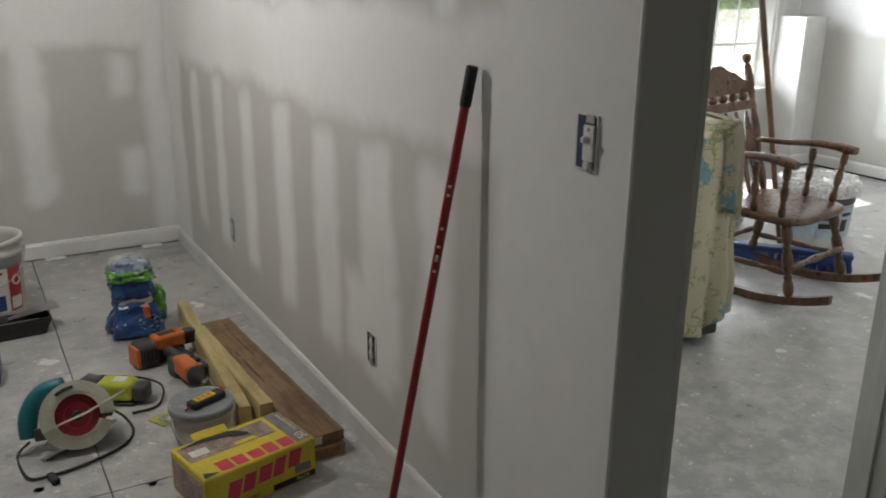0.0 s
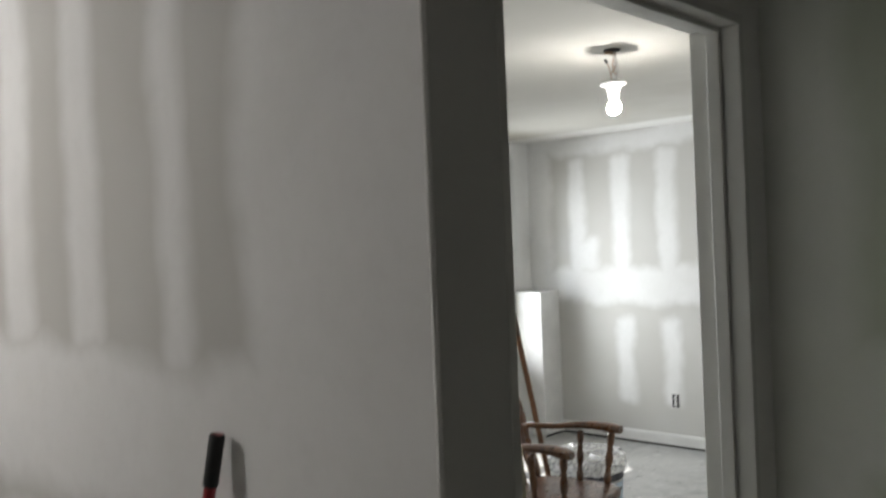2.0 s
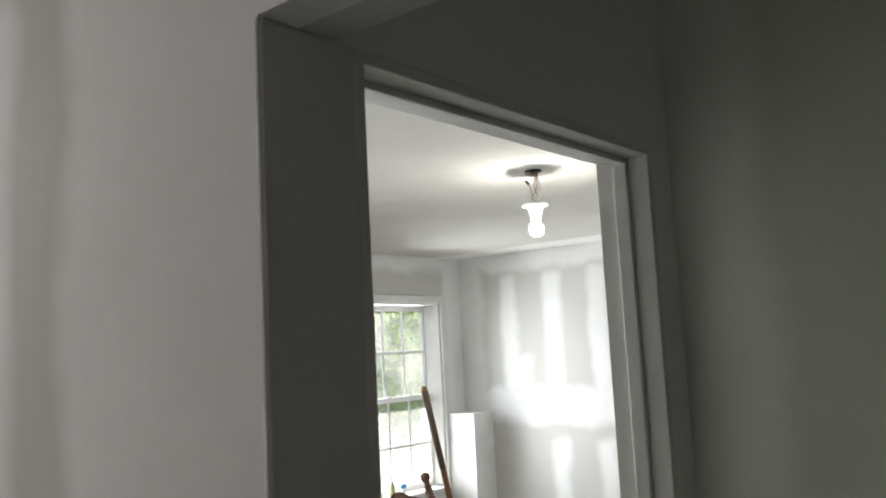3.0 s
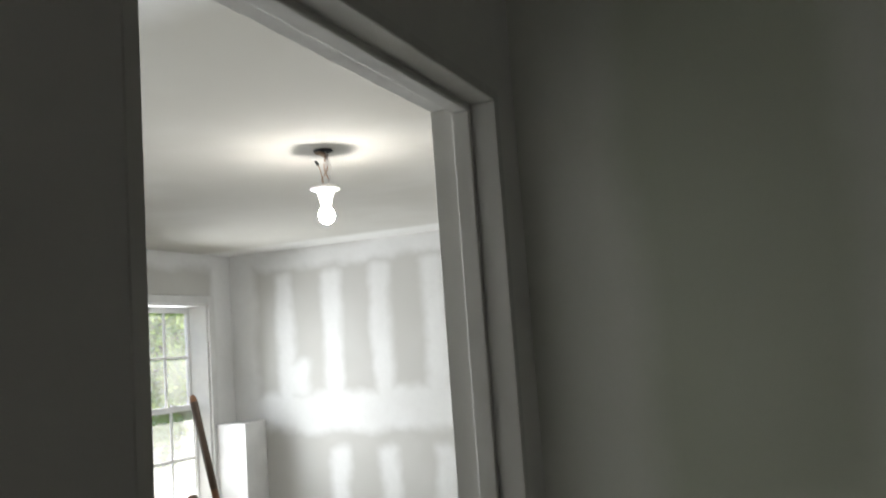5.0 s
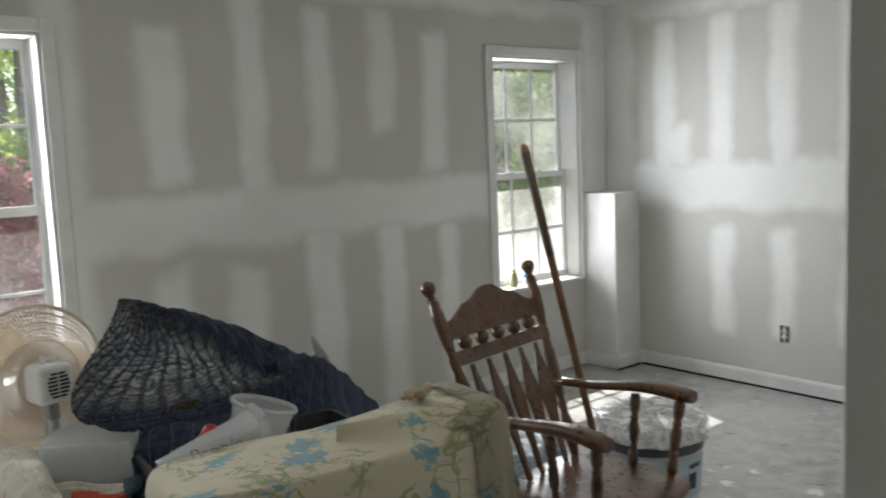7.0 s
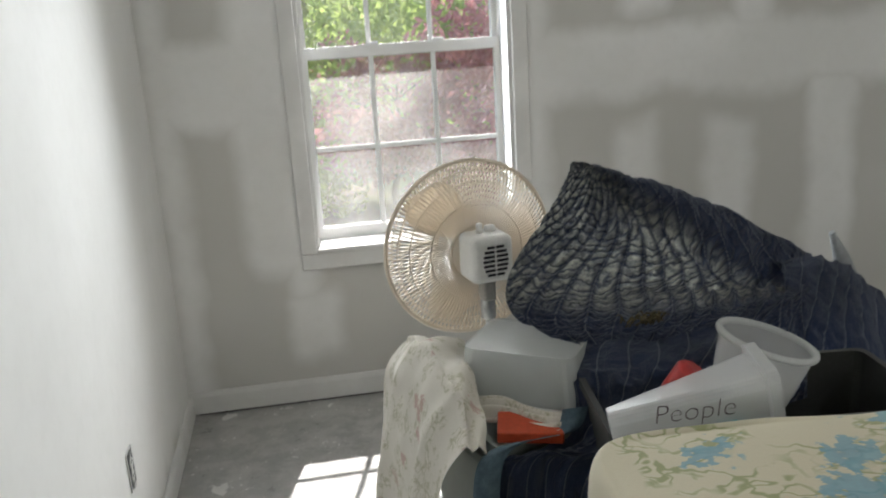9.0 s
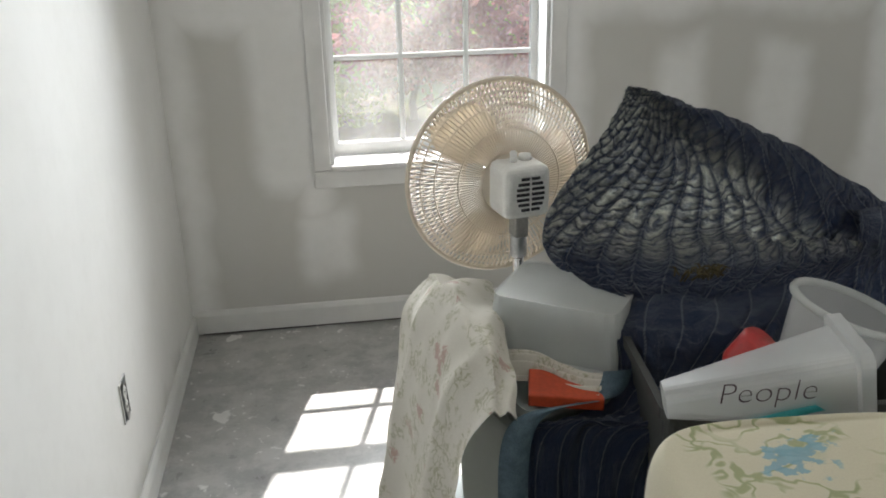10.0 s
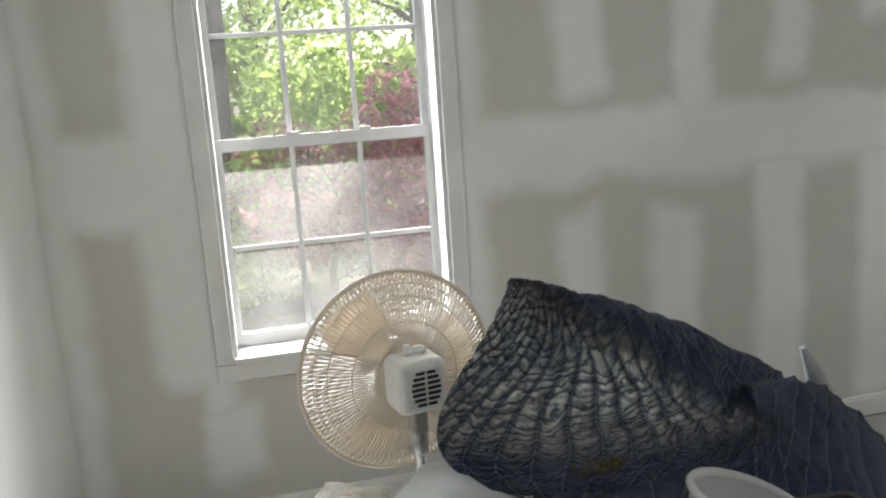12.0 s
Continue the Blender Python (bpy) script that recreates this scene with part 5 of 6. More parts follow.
# a torn place with loose brown batting
rb = random.Random(15)
bm = bmesh.new()
for k in range(46):
    p = Vector((4.02 + rb.uniform(-0.04, 0.04), 3.865 + rb.uniform(-0.018, 0.018), 0.838 + rb.uniform(-0.004, 0.008)))
    q = p + Vector((rb.uniform(-0.025, 0.025), rb.uniform(-0.02, 0.02), rb.uniform(0.0, 0.014)))
    add_tube(bm, [p, (p + q) / 2 + Vector((0, 0, 0.008)), q], [0.0022, 0.0018, 0.0008], 4)
part("torn_batting", bm, plain("brown_batting", (0.09, 0.075, 0.035), 0.95, 0, 0.5, 80), blanket, "brown batting showing through a tear")
bm = bmesh.new()
add_tube(bm, [(4.64, 4.10, 0.77), (4.61, 4.095, 0.84), (4.575, 4.09, 0.91)], [0.026, 0.02, 0.007], 8)
part("stiff_corner", bm, plain("grey_binding", (0.30, 0.32, 0.33), 0.9), blanket, "grey bound corner sticking up")


def floor_fan(place, turn):
    f = thing("pedestal_fan", place, turn, "cream pedestal fan with a wire cage, seen from the motor side", "fan")
    C, R = Vector((0, 0, 0.865)), 0.225

    def at(r, a, y):
        return C + Vector((r * math.cos(a), y, r * math.sin(a)))

    def ring(bm, r, y, rad, n=72):
        add_tube(bm, [at(r, 2 * math.pi * k / n, y) for k in range(n + 1)], rad, 6, False)

    # the motor side is -y
    for side, name in ((-1, "rear_cage"), (1, "front_cage")):
        tw = 0.10 * side
        pts = [at(R * q, tw * (1 - q), side * 0.052 * (1 - (max(0, q - 0.55) / 0.45) ** 2.2)) - C for q in (0.30, 0.5, 0.7, 0.85, 0.94, 1.0)]
        wire = part("cage_wire", tube(pts, 0.0022, 4, False), M_CREAM, f)
        wire.matrix_basis = Matrix.Translation(C)
        for k in range(1, 120):
            again = new("cage_wire", wire.data)
            again.parent = f
            again.matrix_basis = Matrix.Translation(C) @ Matrix.Rotation(2 * math.pi * k / 120, 4, "Y")
        for q in (0.30, 0.55, 0.78, 0.9):
            bm = bmesh.new()
            ring(bm, R * q, side * 0.052 * (1 - (max(0, q - 0.55) / 0.45) ** 2.2), 0.002)
            part(name + "_ring", bm, M_CREAM, f)
    bm = bmesh.new()
    ring(bm, R, 0, 0.0065)
    part("rim", bm, M_CREAM, f)
    part("hub_disc", lathe([(0, 0), (0.068, 0), (0.07, 0.004), (0, 0.01)], Matrix.Translation(C + Vector((0, -0.056, 0))) @ pose(0, 0, 0, 90), 32), M_CREAM, f)
    for k in range(3):
        bm = bmesh.new()
        a0 = radians(128 + 120 * k)
        rows = []
        for i in range(9):
            q = i / 8
            r = 0.035 + 0.165 * q
            half = 0.12 + 0.42 * math.sin(math.pi * min(1, q * 0.8 + 0.12)) ** 0.8
            rows.append([bm.verts.new(at(r, a0 + half * s, 0.012 + 0.022 * s)) for s in (-1, -0.5, 0, 0.5, 1)])
        for r0, r1 in zip(rows, rows[1:]):
            for i in range(4):
                bm.faces.new((r0[i], r0[i + 1], r1[i + 1], r1[i])).smooth = True
        bmesh.ops.solidify(bm, geom=bm.faces[:], thickness=0.002)
        part("blade", bm, M_CREAM, f)
    part("blade_hub", lathe([(0, -0.02), (0.036, -0.02), (0.04, 0), (0.036, 0.03), (0, 0.035)], Matrix.Translation(C) @ pose(0, 0, 0, -90), 24), M_CREAM, f)
    motor = part("motor_housing", bevelled(-0.055, 0.055, -0.155, -0.055, -0.055, 0.062, 0.018, 4, Matrix.Translation(C)), M_WHITE, f, "white motor housing")
    for i in range(7):
        w = 0.036 * math.sqrt(max(0.1, 1 - ((i - 3) / 4.0) ** 2))
        for s in (-1, 1):
            part("vent_slot", bevelled(0.005 + s * w / 2 - w * 0.42, 0.005 + s * w / 2 + w * 0.42, -0.1575, -0.153, -0.036 + 0.0115 * i, -0.0295 + 0.0115 * i, 0.001, 1, Matrix.Translation(C)), M_BLACK, motor)
    part("oscillation_knob", lathe([(0, 0), (0.008, 0), (0.008, 0.02), (0.006, 0.024), (0, 0.025)], Matrix.Translation(C + Vector((-0.012, -0.10, 0.062))), 14), M_WHITE, motor)
    part("control_knob", lathe([(0, 0), (0.016, 0), (0.013, 0.012), (0, 0.014)], Matrix.Translation(C + Vector((0.02, -0.09, 0.062))), 16), M_WHITE, motor)
    part("neck", bevelled(-0.017, 0.017, -0.125, -0.085, -0.11, -0.05, 0.006, 2, Matrix.Translation(C)), plain("grey_neck", (0.3, 0.29, 0.27), 0.5), f)
    part("collar", lathe([(0.014, 0), (0.019, 0.004), (0.019, 0.05), (0.014, 0.055)], Matrix.Translation((0, -0.105, 0.705)), 18), M_STEEL, f)
    part("post", tube([(0, -0.105, 0.03), (0, -0.105, 0.74)], 0.0125, 16), M_CHROME, f, "chrome post")
    part("base", lathe([(0, 0.0), (0.2, 0.0), (0.205, 0.008), (0.19, 0.02), (0.06, 0.034), (0.03, 0.05), (0, 0.05)], Matrix.Translation((0, -0.105, 0)), 40), M_CREAM, f)
    return f


floor_fan((3.79, 4.44, 0), 11)


def electric_box(name, place, turn, kind, label):
    """An uncovered device in its wall box; local -y looks into the room."""
    t = thing(name, place, turn, label, "outlet" if kind == "outlet" else "switch", "uncovered electrical devices")
    w, h = 0.028, 0.05
    # thin plate on the wall; its dark colour stands in for the shaded cavity
    part("wall_box", boxes((-w, w, -0.0035, -0.0008, -h, h)), M_BLACK if kind == "outlet" else M_SWITCHBOX, t, "flat dark plate painted as the shaded hollow of the wall box")
    rim = bmesh.new()
    for a in ((-w - 0.003, -w, -h - 0.003, h + 0.003), (w, w + 0.003, -h - 0.003, h + 0.003), (-w, w, h, h + 0.003), (-w, w, -h - 0.003, -h)):
        add_box(rim, a[0], a[1], -0.0045, -0.0006, a[2], a[3])
    part("cut_edge", rim, M_TRIM, t, "ragged plaster edge")
    dx = 0.008 if kind == "switch" else 0.0
    part("lower_ear", boxes((dx - 0.009, dx + 0.014, -0.0065, -0.004, -h - 0.004, -h + 0.012)), M_STEEL, t)
    part("upper_ear", boxes((dx - 0.009, dx + 0.014, -0.0065, -0.004, h - 0.012, h + 0.004)), M_STEEL, t)
    if kind == "outlet":
        for s in (-1, 1):
            face = part("socket_face", lathe([(0, 0), (0.0145, 0), (0.0145, 0.002), (0.013, 0.003), (0, 0.003)], pose(0, -0.004, s * 0.019, 90), 20), M_OFFWHITE, t)
            for sx in (-1, 1):
                part("slot", boxes((sx * 0.006 - 0.001, sx * 0.006 + 0.001, -0.0078, -0.0068, s * 0.019 - 0.002, s * 0.019 + 0.006)), M_BLACK, face)
        part("bridge", boxes((-0.007, 0.007, -0.006, -0.004, -0.036, 0.036)), M_OFFWHITE, t)
    else:
        part("switch_body", bevelled(dx - 0.012, dx + 0.018, -0.010, -0.004, -0.034, 0.034, 0.002), M_OFFWHITE, t)
        part("toggle", bevelled(dx - 0.002, dx + 0.007, -0.024, -0.008, 0.002, 0.014, 0.002), M_WHITE, t)
        part("screw", lathe([(0, 0), (0.004, 0), (0.003, 0.002), (0, 0.0025)], pose(dx + 0.003, -0.010, 0.026, 90), 10), M_STEEL, t)
        part("plaster_smear", lathe([(0, 0), (0.011, 0), (0.009, 0.004), (0, 0.006)], pose(dx, -0.006, -0.042, 90), 12), M_TRIM, t, "smear of joint compound")
    return t


electric_box("wall_outlet", (2.75, 2.90, 0.362), -90, "outlet", "uncovered wall outlet in a cut drywall opening")
electric_box("wall_outlet", (2.75, 4.39, 0.358), -90, "outlet", "uncovered wall outlet in a cut drywall opening")
electric_box("wall_outlet", (2.87, 4.455, 0.362), 90, "outlet", "uncovered wall outlet in a cut drywall opening")
electric_box("wall_outlet", (7.82, 4.195, 0.352), -90, "outlet", "uncovered wall outlet in a cut drywall opening")
electric_box("light_switch", (2.75, 1.915, 1.178), -90, "switch", "uncovered toggle switch in a blue wall box")


def emission(name, colour, strength):
    m, n, l, b = material(name)
    b.inputs["Base Color"].default_value = (0.9, 0.9, 0.9, 1)
    b.inputs["Emission Color"].default_value = (*colour, 1)
    b.inputs["Emission Strength"].default_value = strength
    return m


def bare_bulb(x, y, strength, colour):
    t = thing("ceiling_lamp", (x, y, 0), 0, "bare lit bulb in a porcelain holder hanging by its wires", "lamp")
    # solid dark disc on the ceiling, coloured like the shade inside an open box
    part("junction_box", lathe([(0, 0), (0.036, 0), (0.039, 0.002), (0.036, 0.005), (0, 0.006)], pose(0, 0, H - 0.0065), 24), M_DARK, t, "dark disc painted as the shaded hollow of the ceiling box")
    part("bracket", bevelled(-0.045, 0.02, -0.012, 0.012, H - 0.024, H - 0.012, 0.003), plain("rusty_bracket", (0.22, 0.15, 0.1), 0.7, 0.5), t)
    r = random.Random(4)
    for k in range(5):
        p0 = Vector((0.02 + 0.012 * k - 0.02, 0.006 * (k - 2), H - 0.01))
        p3 = Vector((0.012, 0.004 * (k - 2), 2.292))
        m1 = p0.lerp(p3, 0.4) + Vector((r.uniform(-0.03, 0.03), r.uniform(-0.02, 0.02), -0.01))
        m2 = p0.lerp(p3, 0.75) + Vector((r.uniform(-0.018, 0.03), r.uniform(-0.015, 0.015), 0))
        part("wire", tube([spline_rows([p0, m1, m2, p3], q / 10) for q in range(11)], 0.0022, 6), M_COPPER if k % 2 else plain("white_wire", (0.55, 0.53, 0.5), 0.5), t)
    part("wire", tube([(-0.01, 0, 2.305), (-0.03, 0.0, 2.36), (-0.045, 0, 2.375)], 0.002, 6), M_COPPER, t)
    part("wire_nut", lathe([(0, 0), (0.007, 0), (0.004, 0.02), (0, 0.021)], between((-0.045, 0, 2.375), (-0.07, 0, 2.392)), 12), M_BLACK, t)
    part("lamp_holder", lathe([(0, 0.04), (0.05, 0.04), (0.057, 0.034), (0.057, 0.026), (0.035, 0.02), (0.024, -0.015), (0.018, -0.046), (0, -0.046)], pose(0, 0, 2.255), 32), M_PORCELAIN, t)
    part("bulb", lathe([(0, -0.092), (0.014, -0.089), (0.026, -0.079), (0.031, -0.061), (0.027, -0.043), (0.018, -0.032), (0.0, -0.03)], pose(0, 0, 2.24), 24), emission("lit_bulb", colour, strength), t, "glowing bulb")
    return t


bare_bulb(5.262, 3.054, 130, (1.0, 0.98, 0.95))
bare_bulb(1.52, 3.75, 520, (1.0, 0.965, 0.945))

for dx, h, mat, lab in ((0.18, 0.11, plain("olive_bottle", (0.30, 0.30, 0.16), 0.3), "small olive bottle standing on the window sill"), (0.30, 0.075, plain("blue_lid", (0.10, 0.25, 0.5), 0.4), "small white jar with a blue lid on the window sill")):
    jar = thing("sill_bottle", (6.76 + dx, 5.56, 0.6215), 0, lab, "bottle")
    part("body", lathe([(0, 0), (0.024, 0), (0.026, 0.004), (0.026, h * 0.7), (0.012, h * 0.85), (0, h * 0.85)], None, 18), mat if dx < 0.2 else M_WHITE, jar)
    part("cap", lathe([(0, 0), (0.013, 0), (0.013, h * 0.15), (0, h * 0.16)], pose(0, 0, h * 0.85), 14) if dx < 0.2 else lathe([(0, 0), (0.03, 0), (0.03, 0.03), (0, 0.032)], pose(0, 0, h * 0.62), 18), mat, jar)

# ---- things in the first room ----
M_REDPAINT = plain("red_enamel", (0.30, 0.012, 0.02), 0.35, 0, 0.2, 30)
M_YELLOW = plain("yellow_print", (0.66, 0.52, 0.035), 0.45, 0, 0.08)
M_PINK = plain("red_print", (0.62, 0.05, 0.09), 0.45)
M_GREYPRINT = plain("grey_print", (0.22, 0.21, 0.21), 0.5, 0, 0.3, 30)
M_PALEPRINT = plain("pale_print", (0.72, 0.70, 0.66), 0.5)
M_BROWNPRINT = plain("photo_print", (0.33, 0.24, 0.2), 0.5, 0, 0.5, 18)
M_BLUE = plain("blue_film", (0.02, 0.09, 0.30), 0.25, 0, 0.35, 26, 0.5)


def printed_film(name, ground, second, ink):
    """Crumpled printed plastic: patches of a second colour and broken lines of small print."""
    m, n, l, b = material(name)
    co = n.new("ShaderNodeTexCoord").outputs["Object"]
    mp = n.new("ShaderNodeMapping")
    mp.inputs["Scale"].default_value = (1.0, 1.0, 2.4)
    l.new(co, mp.inputs[0])
    patch = step(n, l, noise_at(n, l, co, 9, 2).outputs[0], 0.56, 0.59)
    print_ = vmath(n, l, "MULTIPLY", step(n, l, noise_at(n, l, mp.outputs[0], 42, 2).outputs[0], 0.60, 0.64), step(n, l, noise_at(n, l, co, 12, 1).outputs[0], 0.5, 0.55))
    col = blend(n, l, patch, ground, second)
    col = blend(n, l, print_, col, ink)
    fine = noise_at(n, l, co, 30, 4, 0.6)
    l.new(blend(n, l, step(n, l, fine.outputs[0], 0.35, 0.7, 0, 0.35), col, tuple(c * 0.45 for c in ground)), b.inputs["Base Color"])
    b.inputs["Roughness"].default_value = 0.28
    bump(n, l, b, fine.outputs[0], 0.8, 0.02)
    return m


M_SACK = printed_film("sack_print", (0.02, 0.08, 0.26), (0.03, 0.13, 0.36), (0.55, 0.62, 0.66))
M_SACK_GREEN = printed_film("sack_green_print", (0.14, 0.42, 0.05), (0.04, 0.16, 0.28), (0.6, 0.66, 0.55))
M_GREEN = plain("green_film", (0.16, 0.50, 0.05), 0.3, 0, 0.25, 26, 0.4)
M_LIME = plain("lime_plastic", (0.50, 0.55, 0.05), 0.4)
M_ORANGE = plain("orange_plastic", (0.62, 0.16, 0.035), 0.4, 0, 0.15)
M_GREYTOOL = plain("dark_grey_plastic", (0.06, 0.06, 0.058), 0.5, 0, 0.3)
M_TEALTOOL = plain("teal_housing", (0.015, 0.16, 0.19), 0.35)
M_GUARD = plain("cast_guard", (0.56, 0.55, 0.46), 0.45, 0.0, 0.12)
M_BLADE = plain("red_blade", (0.38, 0.03, 0.06), 0.35, 0.2, 0.2)
M_PAIL = milky("dirty_white_pail", (0.66, 0.65, 0.60), 0.4, 0.15)


def text_mesh(body, size, mat, parent, m, name="lettering"):
    cv = bpy.data.curves.new(name, "FONT")
    cv.body, cv.size, cv.extrude = body, size, 0.0004
    tmp = new(name, cv)
    me = bpy.data.meshes.new_from_object(tmp.evaluated_get(bpy.context.evaluated_depsgraph_get()))
    bpy.data.objects.remove(tmp)
    me.materials.append(mat)
    ob = new(name, me)
    ob.parent, ob.matrix_basis = parent, m
    return ob


mop = thing("painting_pole", (2.577, 2.464, 0), 0, "red painting pole with a black grip leaning on the wall", "pole")
top = Vector((2.728 - 2.577, 2.299 - 2.464, 1.285))
part("shaft", tube([top * (k / 10) for k in range(11)], 0.0108, 14), M_REDPAINT, mop)
part("grip", tube([top * 0.93, top * 0.932, top * 0.998, top], [0.0118, 0.0134, 0.0136, 0.0115], 14), M_RUBBER, mop, "black rubber grip")
part("ferrule", tube([top * 0.0, top * 0.05], 0.015, 14), M_STEEL, mop)
rb = random.Random(31)
for k in range(9):
    q = rb.uniform(0.62, 0.84)
    part("paint_fleck", lathe([(0, 0), (0.004, 0), (0.003, 0.0012), (0, 0.0014)], between(top * q + Vector((-0.0075, -0.0098, 0)), top * q + Vector((-0.015, -0.0196, 0))), 8), M_PALEPRINT, mop)


def printed_box():
    b = thing("cardboard_box", (2.332, 2.927, 0), 12, "torn yellow cardboard box with red print on the floor", "box")
    X, Y, Z = 0.182, 0.11, 0.13
    body = bmesh.new()
    add_box(body, -X, X, -Y, Y, 0, Z)
    bmesh.ops.bevel(body, geom=body.edges[:], offset=0.003, segments=2, affect="EDGES")
    body = part("carton", body, M_YELLOW, b)
    e = 0.0012
    # the end face and the dark strip along the foot of the front
    part("end_print", boxes((-X - e, -X - 0.0002, -Y + 0.012, Y - 0.012, 0.01, Z - 0.02)), M_BROWNPRINT, b)
    part("foot_strip", boxes((X - 0.15, X - 0.004, -Y - e, -Y - 0.0002, 0.006, 0.026)), M_BLACK, b)
    text_mesh("PACK", 0.018, M_PALEPRINT, b, pose(X - 0.07, -Y - 0.002, 0.010, 90, 0, 0))
    # front: slanting red bars stand for the trade name
    for k in range(5):
        bm = bmesh.new()
        x0 = -X + 0.062 + 0.05 * k
        z0 = 0.036 + 0.006 * k
        for dx, w, za, zb in ((0, 0.042 - 0.004 * (k % 2), 0.003 * (k % 3), 0.058),):
            vs = [bm.verts.new((x0 + dx + 0.012 * zz / 0.055 + ww, -Y - e, z0 + zz)) for ww, zz in ((0, za), (w, za), (w, zb), (0, zb))]
            bm.faces.new(vs)
        part("red_print_bar", bm, M_PINK, b)
        bm = bmesh.new()
        for dx, w, ya, yb in ((0, 0.042 - 0.004 * (k % 2), 0.0, 0.055 - 0.004 * (k % 3)),):
            vs = [bm.verts.new((x0 + dx + ww, -Y + 0.012 + yy, Z + e)) for ww, yy in ((0, ya), (w, ya), (w, yb), (0, yb))]
            bm.faces.new(vs)
        part("red_print_bar", bm, M_PINK, b)
    part("grey_badge", boxes((X - 0.075, X - 0.02, -Y - e * 1.4, -Y - 0.0002, 0.035, 0.062)), M_GREYPRINT, b)
    part("grey_strip", boxes((X - 0.055, X - 0.006, -Y + 0.01, Y - 0.006, Z, Z + e)), M_GREYPRINT, b)
    text_mesh("50", 0.042, M_PALEPRINT, b, pose(X - 0.012, -Y + 0.02, Z + 0.002, 0, 0, 90))
    text_mesh("CONTRACTOR PACK", 0.0125, M_PALEPRINT, b, pose(X - 0.014, -Y + 0.078, Z + 0.002, 0, 0, 90))
    text_mesh("Contractor", 0.02, M_BLACK, b, pose(-X + 0.075, -Y - 0.002, 0.014, 90, 0, 0))
    part("photo_panel", boxes((-X + 0.012, X - 0.07, 0.0, Y - 0.02, Z, Z + e)), M_BROWNPRINT, b)
    part("yellow_badge", boxes((-0.02, 0.05, 0.005, 0.022, Z + e, Z + 2 * e)), M_YELLOW, b)
    part("barcode", boxes((-X + 0.03, -X + 0.085, 0.02, 0.055, Z + e, Z + 2 * e)), M_PALEPRINT, b)
    # torn opening with a ragged outline and a scrap of black plastic bag
    bm = bmesh.new()
    r = random.Random(3)
    edge = [(-X + 0.01, 0.085), (-0.09, 0.098), (-0.03, 0.105), (0.015, 0.085), (0.045, 0.05), (0.035, 0.035), (0.0, 0.05), (-0.02, 0.068), (-0.08, 0.076)]
    vs = [bm.verts.new((x + r.uniform(-0.003, 0.003), y + r.uniform(-0.003, 0.003), Z + 3 * e)) for x, y in edge]
    bm.faces.new(vs)
    part("torn_opening", bm, M_BLACK, b, "black plastic showing in the torn top")
    bm = bmesh.new()
    vs = [bm.verts.new(p) for p in ((-X + 0.005, -Y + 0.006, Z + 2 * e), (-X + 0.055, -Y + 0.012, Z + 2 * e), (-X + 0.012, -Y + 0.035, Z + 2 * e))]
    bm.faces.new(vs)
    part("torn_corner", bm, M_BLACK, b)
    flap = bmesh.new()
    add_box(flap, -0.06, 0.05, 0, 0.03, 0, 0.002)
    flap.transform(pose(-0.05, 0.098, Z + 0.002, 25, 0, -4))
    part("lifted_flap", flap, M_YELLOW, b)
    return b


printed_box()


def board(name, p0, p1, w, h, mat, label, roll=0.0):
    p0, p1 = Vector(p0), Vector(p1)
    t = tagged(new(name), label, "board", "lumber offcuts")
    L = (p1 - p0).length
    t.matrix_basis = Matrix.Translation(p0) @ (p1 - p0).to_track_quat("Y", "Z").to_matrix().to_4x4() @ pose(0, 0, 0, 0, roll, 0)
    bm = bmesh.new()
    rows, N = [], 14
    r = random.Random(len(label))
    for i in range(N + 1):
        j = 0.0015
        rows.append([bm.verts.new((x + r.uniform(-j, j), L * i / N, z + r.uniform(-j, j))) for x, z in ((-w / 2, 0), (w / 2, 0), (w / 2, h * 0.92), (w / 2 - 0.004, h), (-w / 2 + 0.004, h), (-w / 2, h * 0.92))])
    for r0, r1 in zip(rows, rows[1:]):
        for i in range(6):
            bm.faces.new((r0[i], r0[(i + 1) % 6], r1[(i + 1) % 6], r1[i]))
    bm.faces.new(rows[0][::-1])
    bm.faces.new(rows[-1])
    bmesh.ops.recalc_face_normals(bm, faces=bm.faces[:])
    part("timber", bm, mat, t)
    return t


lower = board("old_board", (2.595, 2.93, 0.0), (2.555, 4.02, 0.0), 0.135, 0.038, M_PINE, "lower brown weathered board on the floor")
upper = board("old_board", (2.60, 2.95, 0.040), (2.545, 4.05, 0.040), 0.135, 0.036, M_PINE, "brown weathered board with splits on another board")
part("split", boxes((-0.03, -0.026, 0.45, 0.75, 0.0355, 0.0368)), M_DARK, upper)
part("split", boxes((0.02, 0.0225, 0.62, 0.9, 0.0355, 0.0368)), M_DARK, upper)
tag = part("paper_tag", boxes((-0.05, -0.01, -0.0015, -0.0003, 0.004, 0.032)), M_PALEPRINT, upper, "white printed end tag")
board("yellow_board", (2.50, 3.22, 0.0), (2.47, 4.0, 0.0), 0.05, 0.085, M_PINE_YELLOW, "flat yellow pine offcut among boards")
board("yellow_board", (2.425, 3.22, 0.0), (2.475, 4.30, 0.0), 0.045, 0.092, M_PINE_YELLOW, "pale yellow two-by-four with plaster splashes", 0)

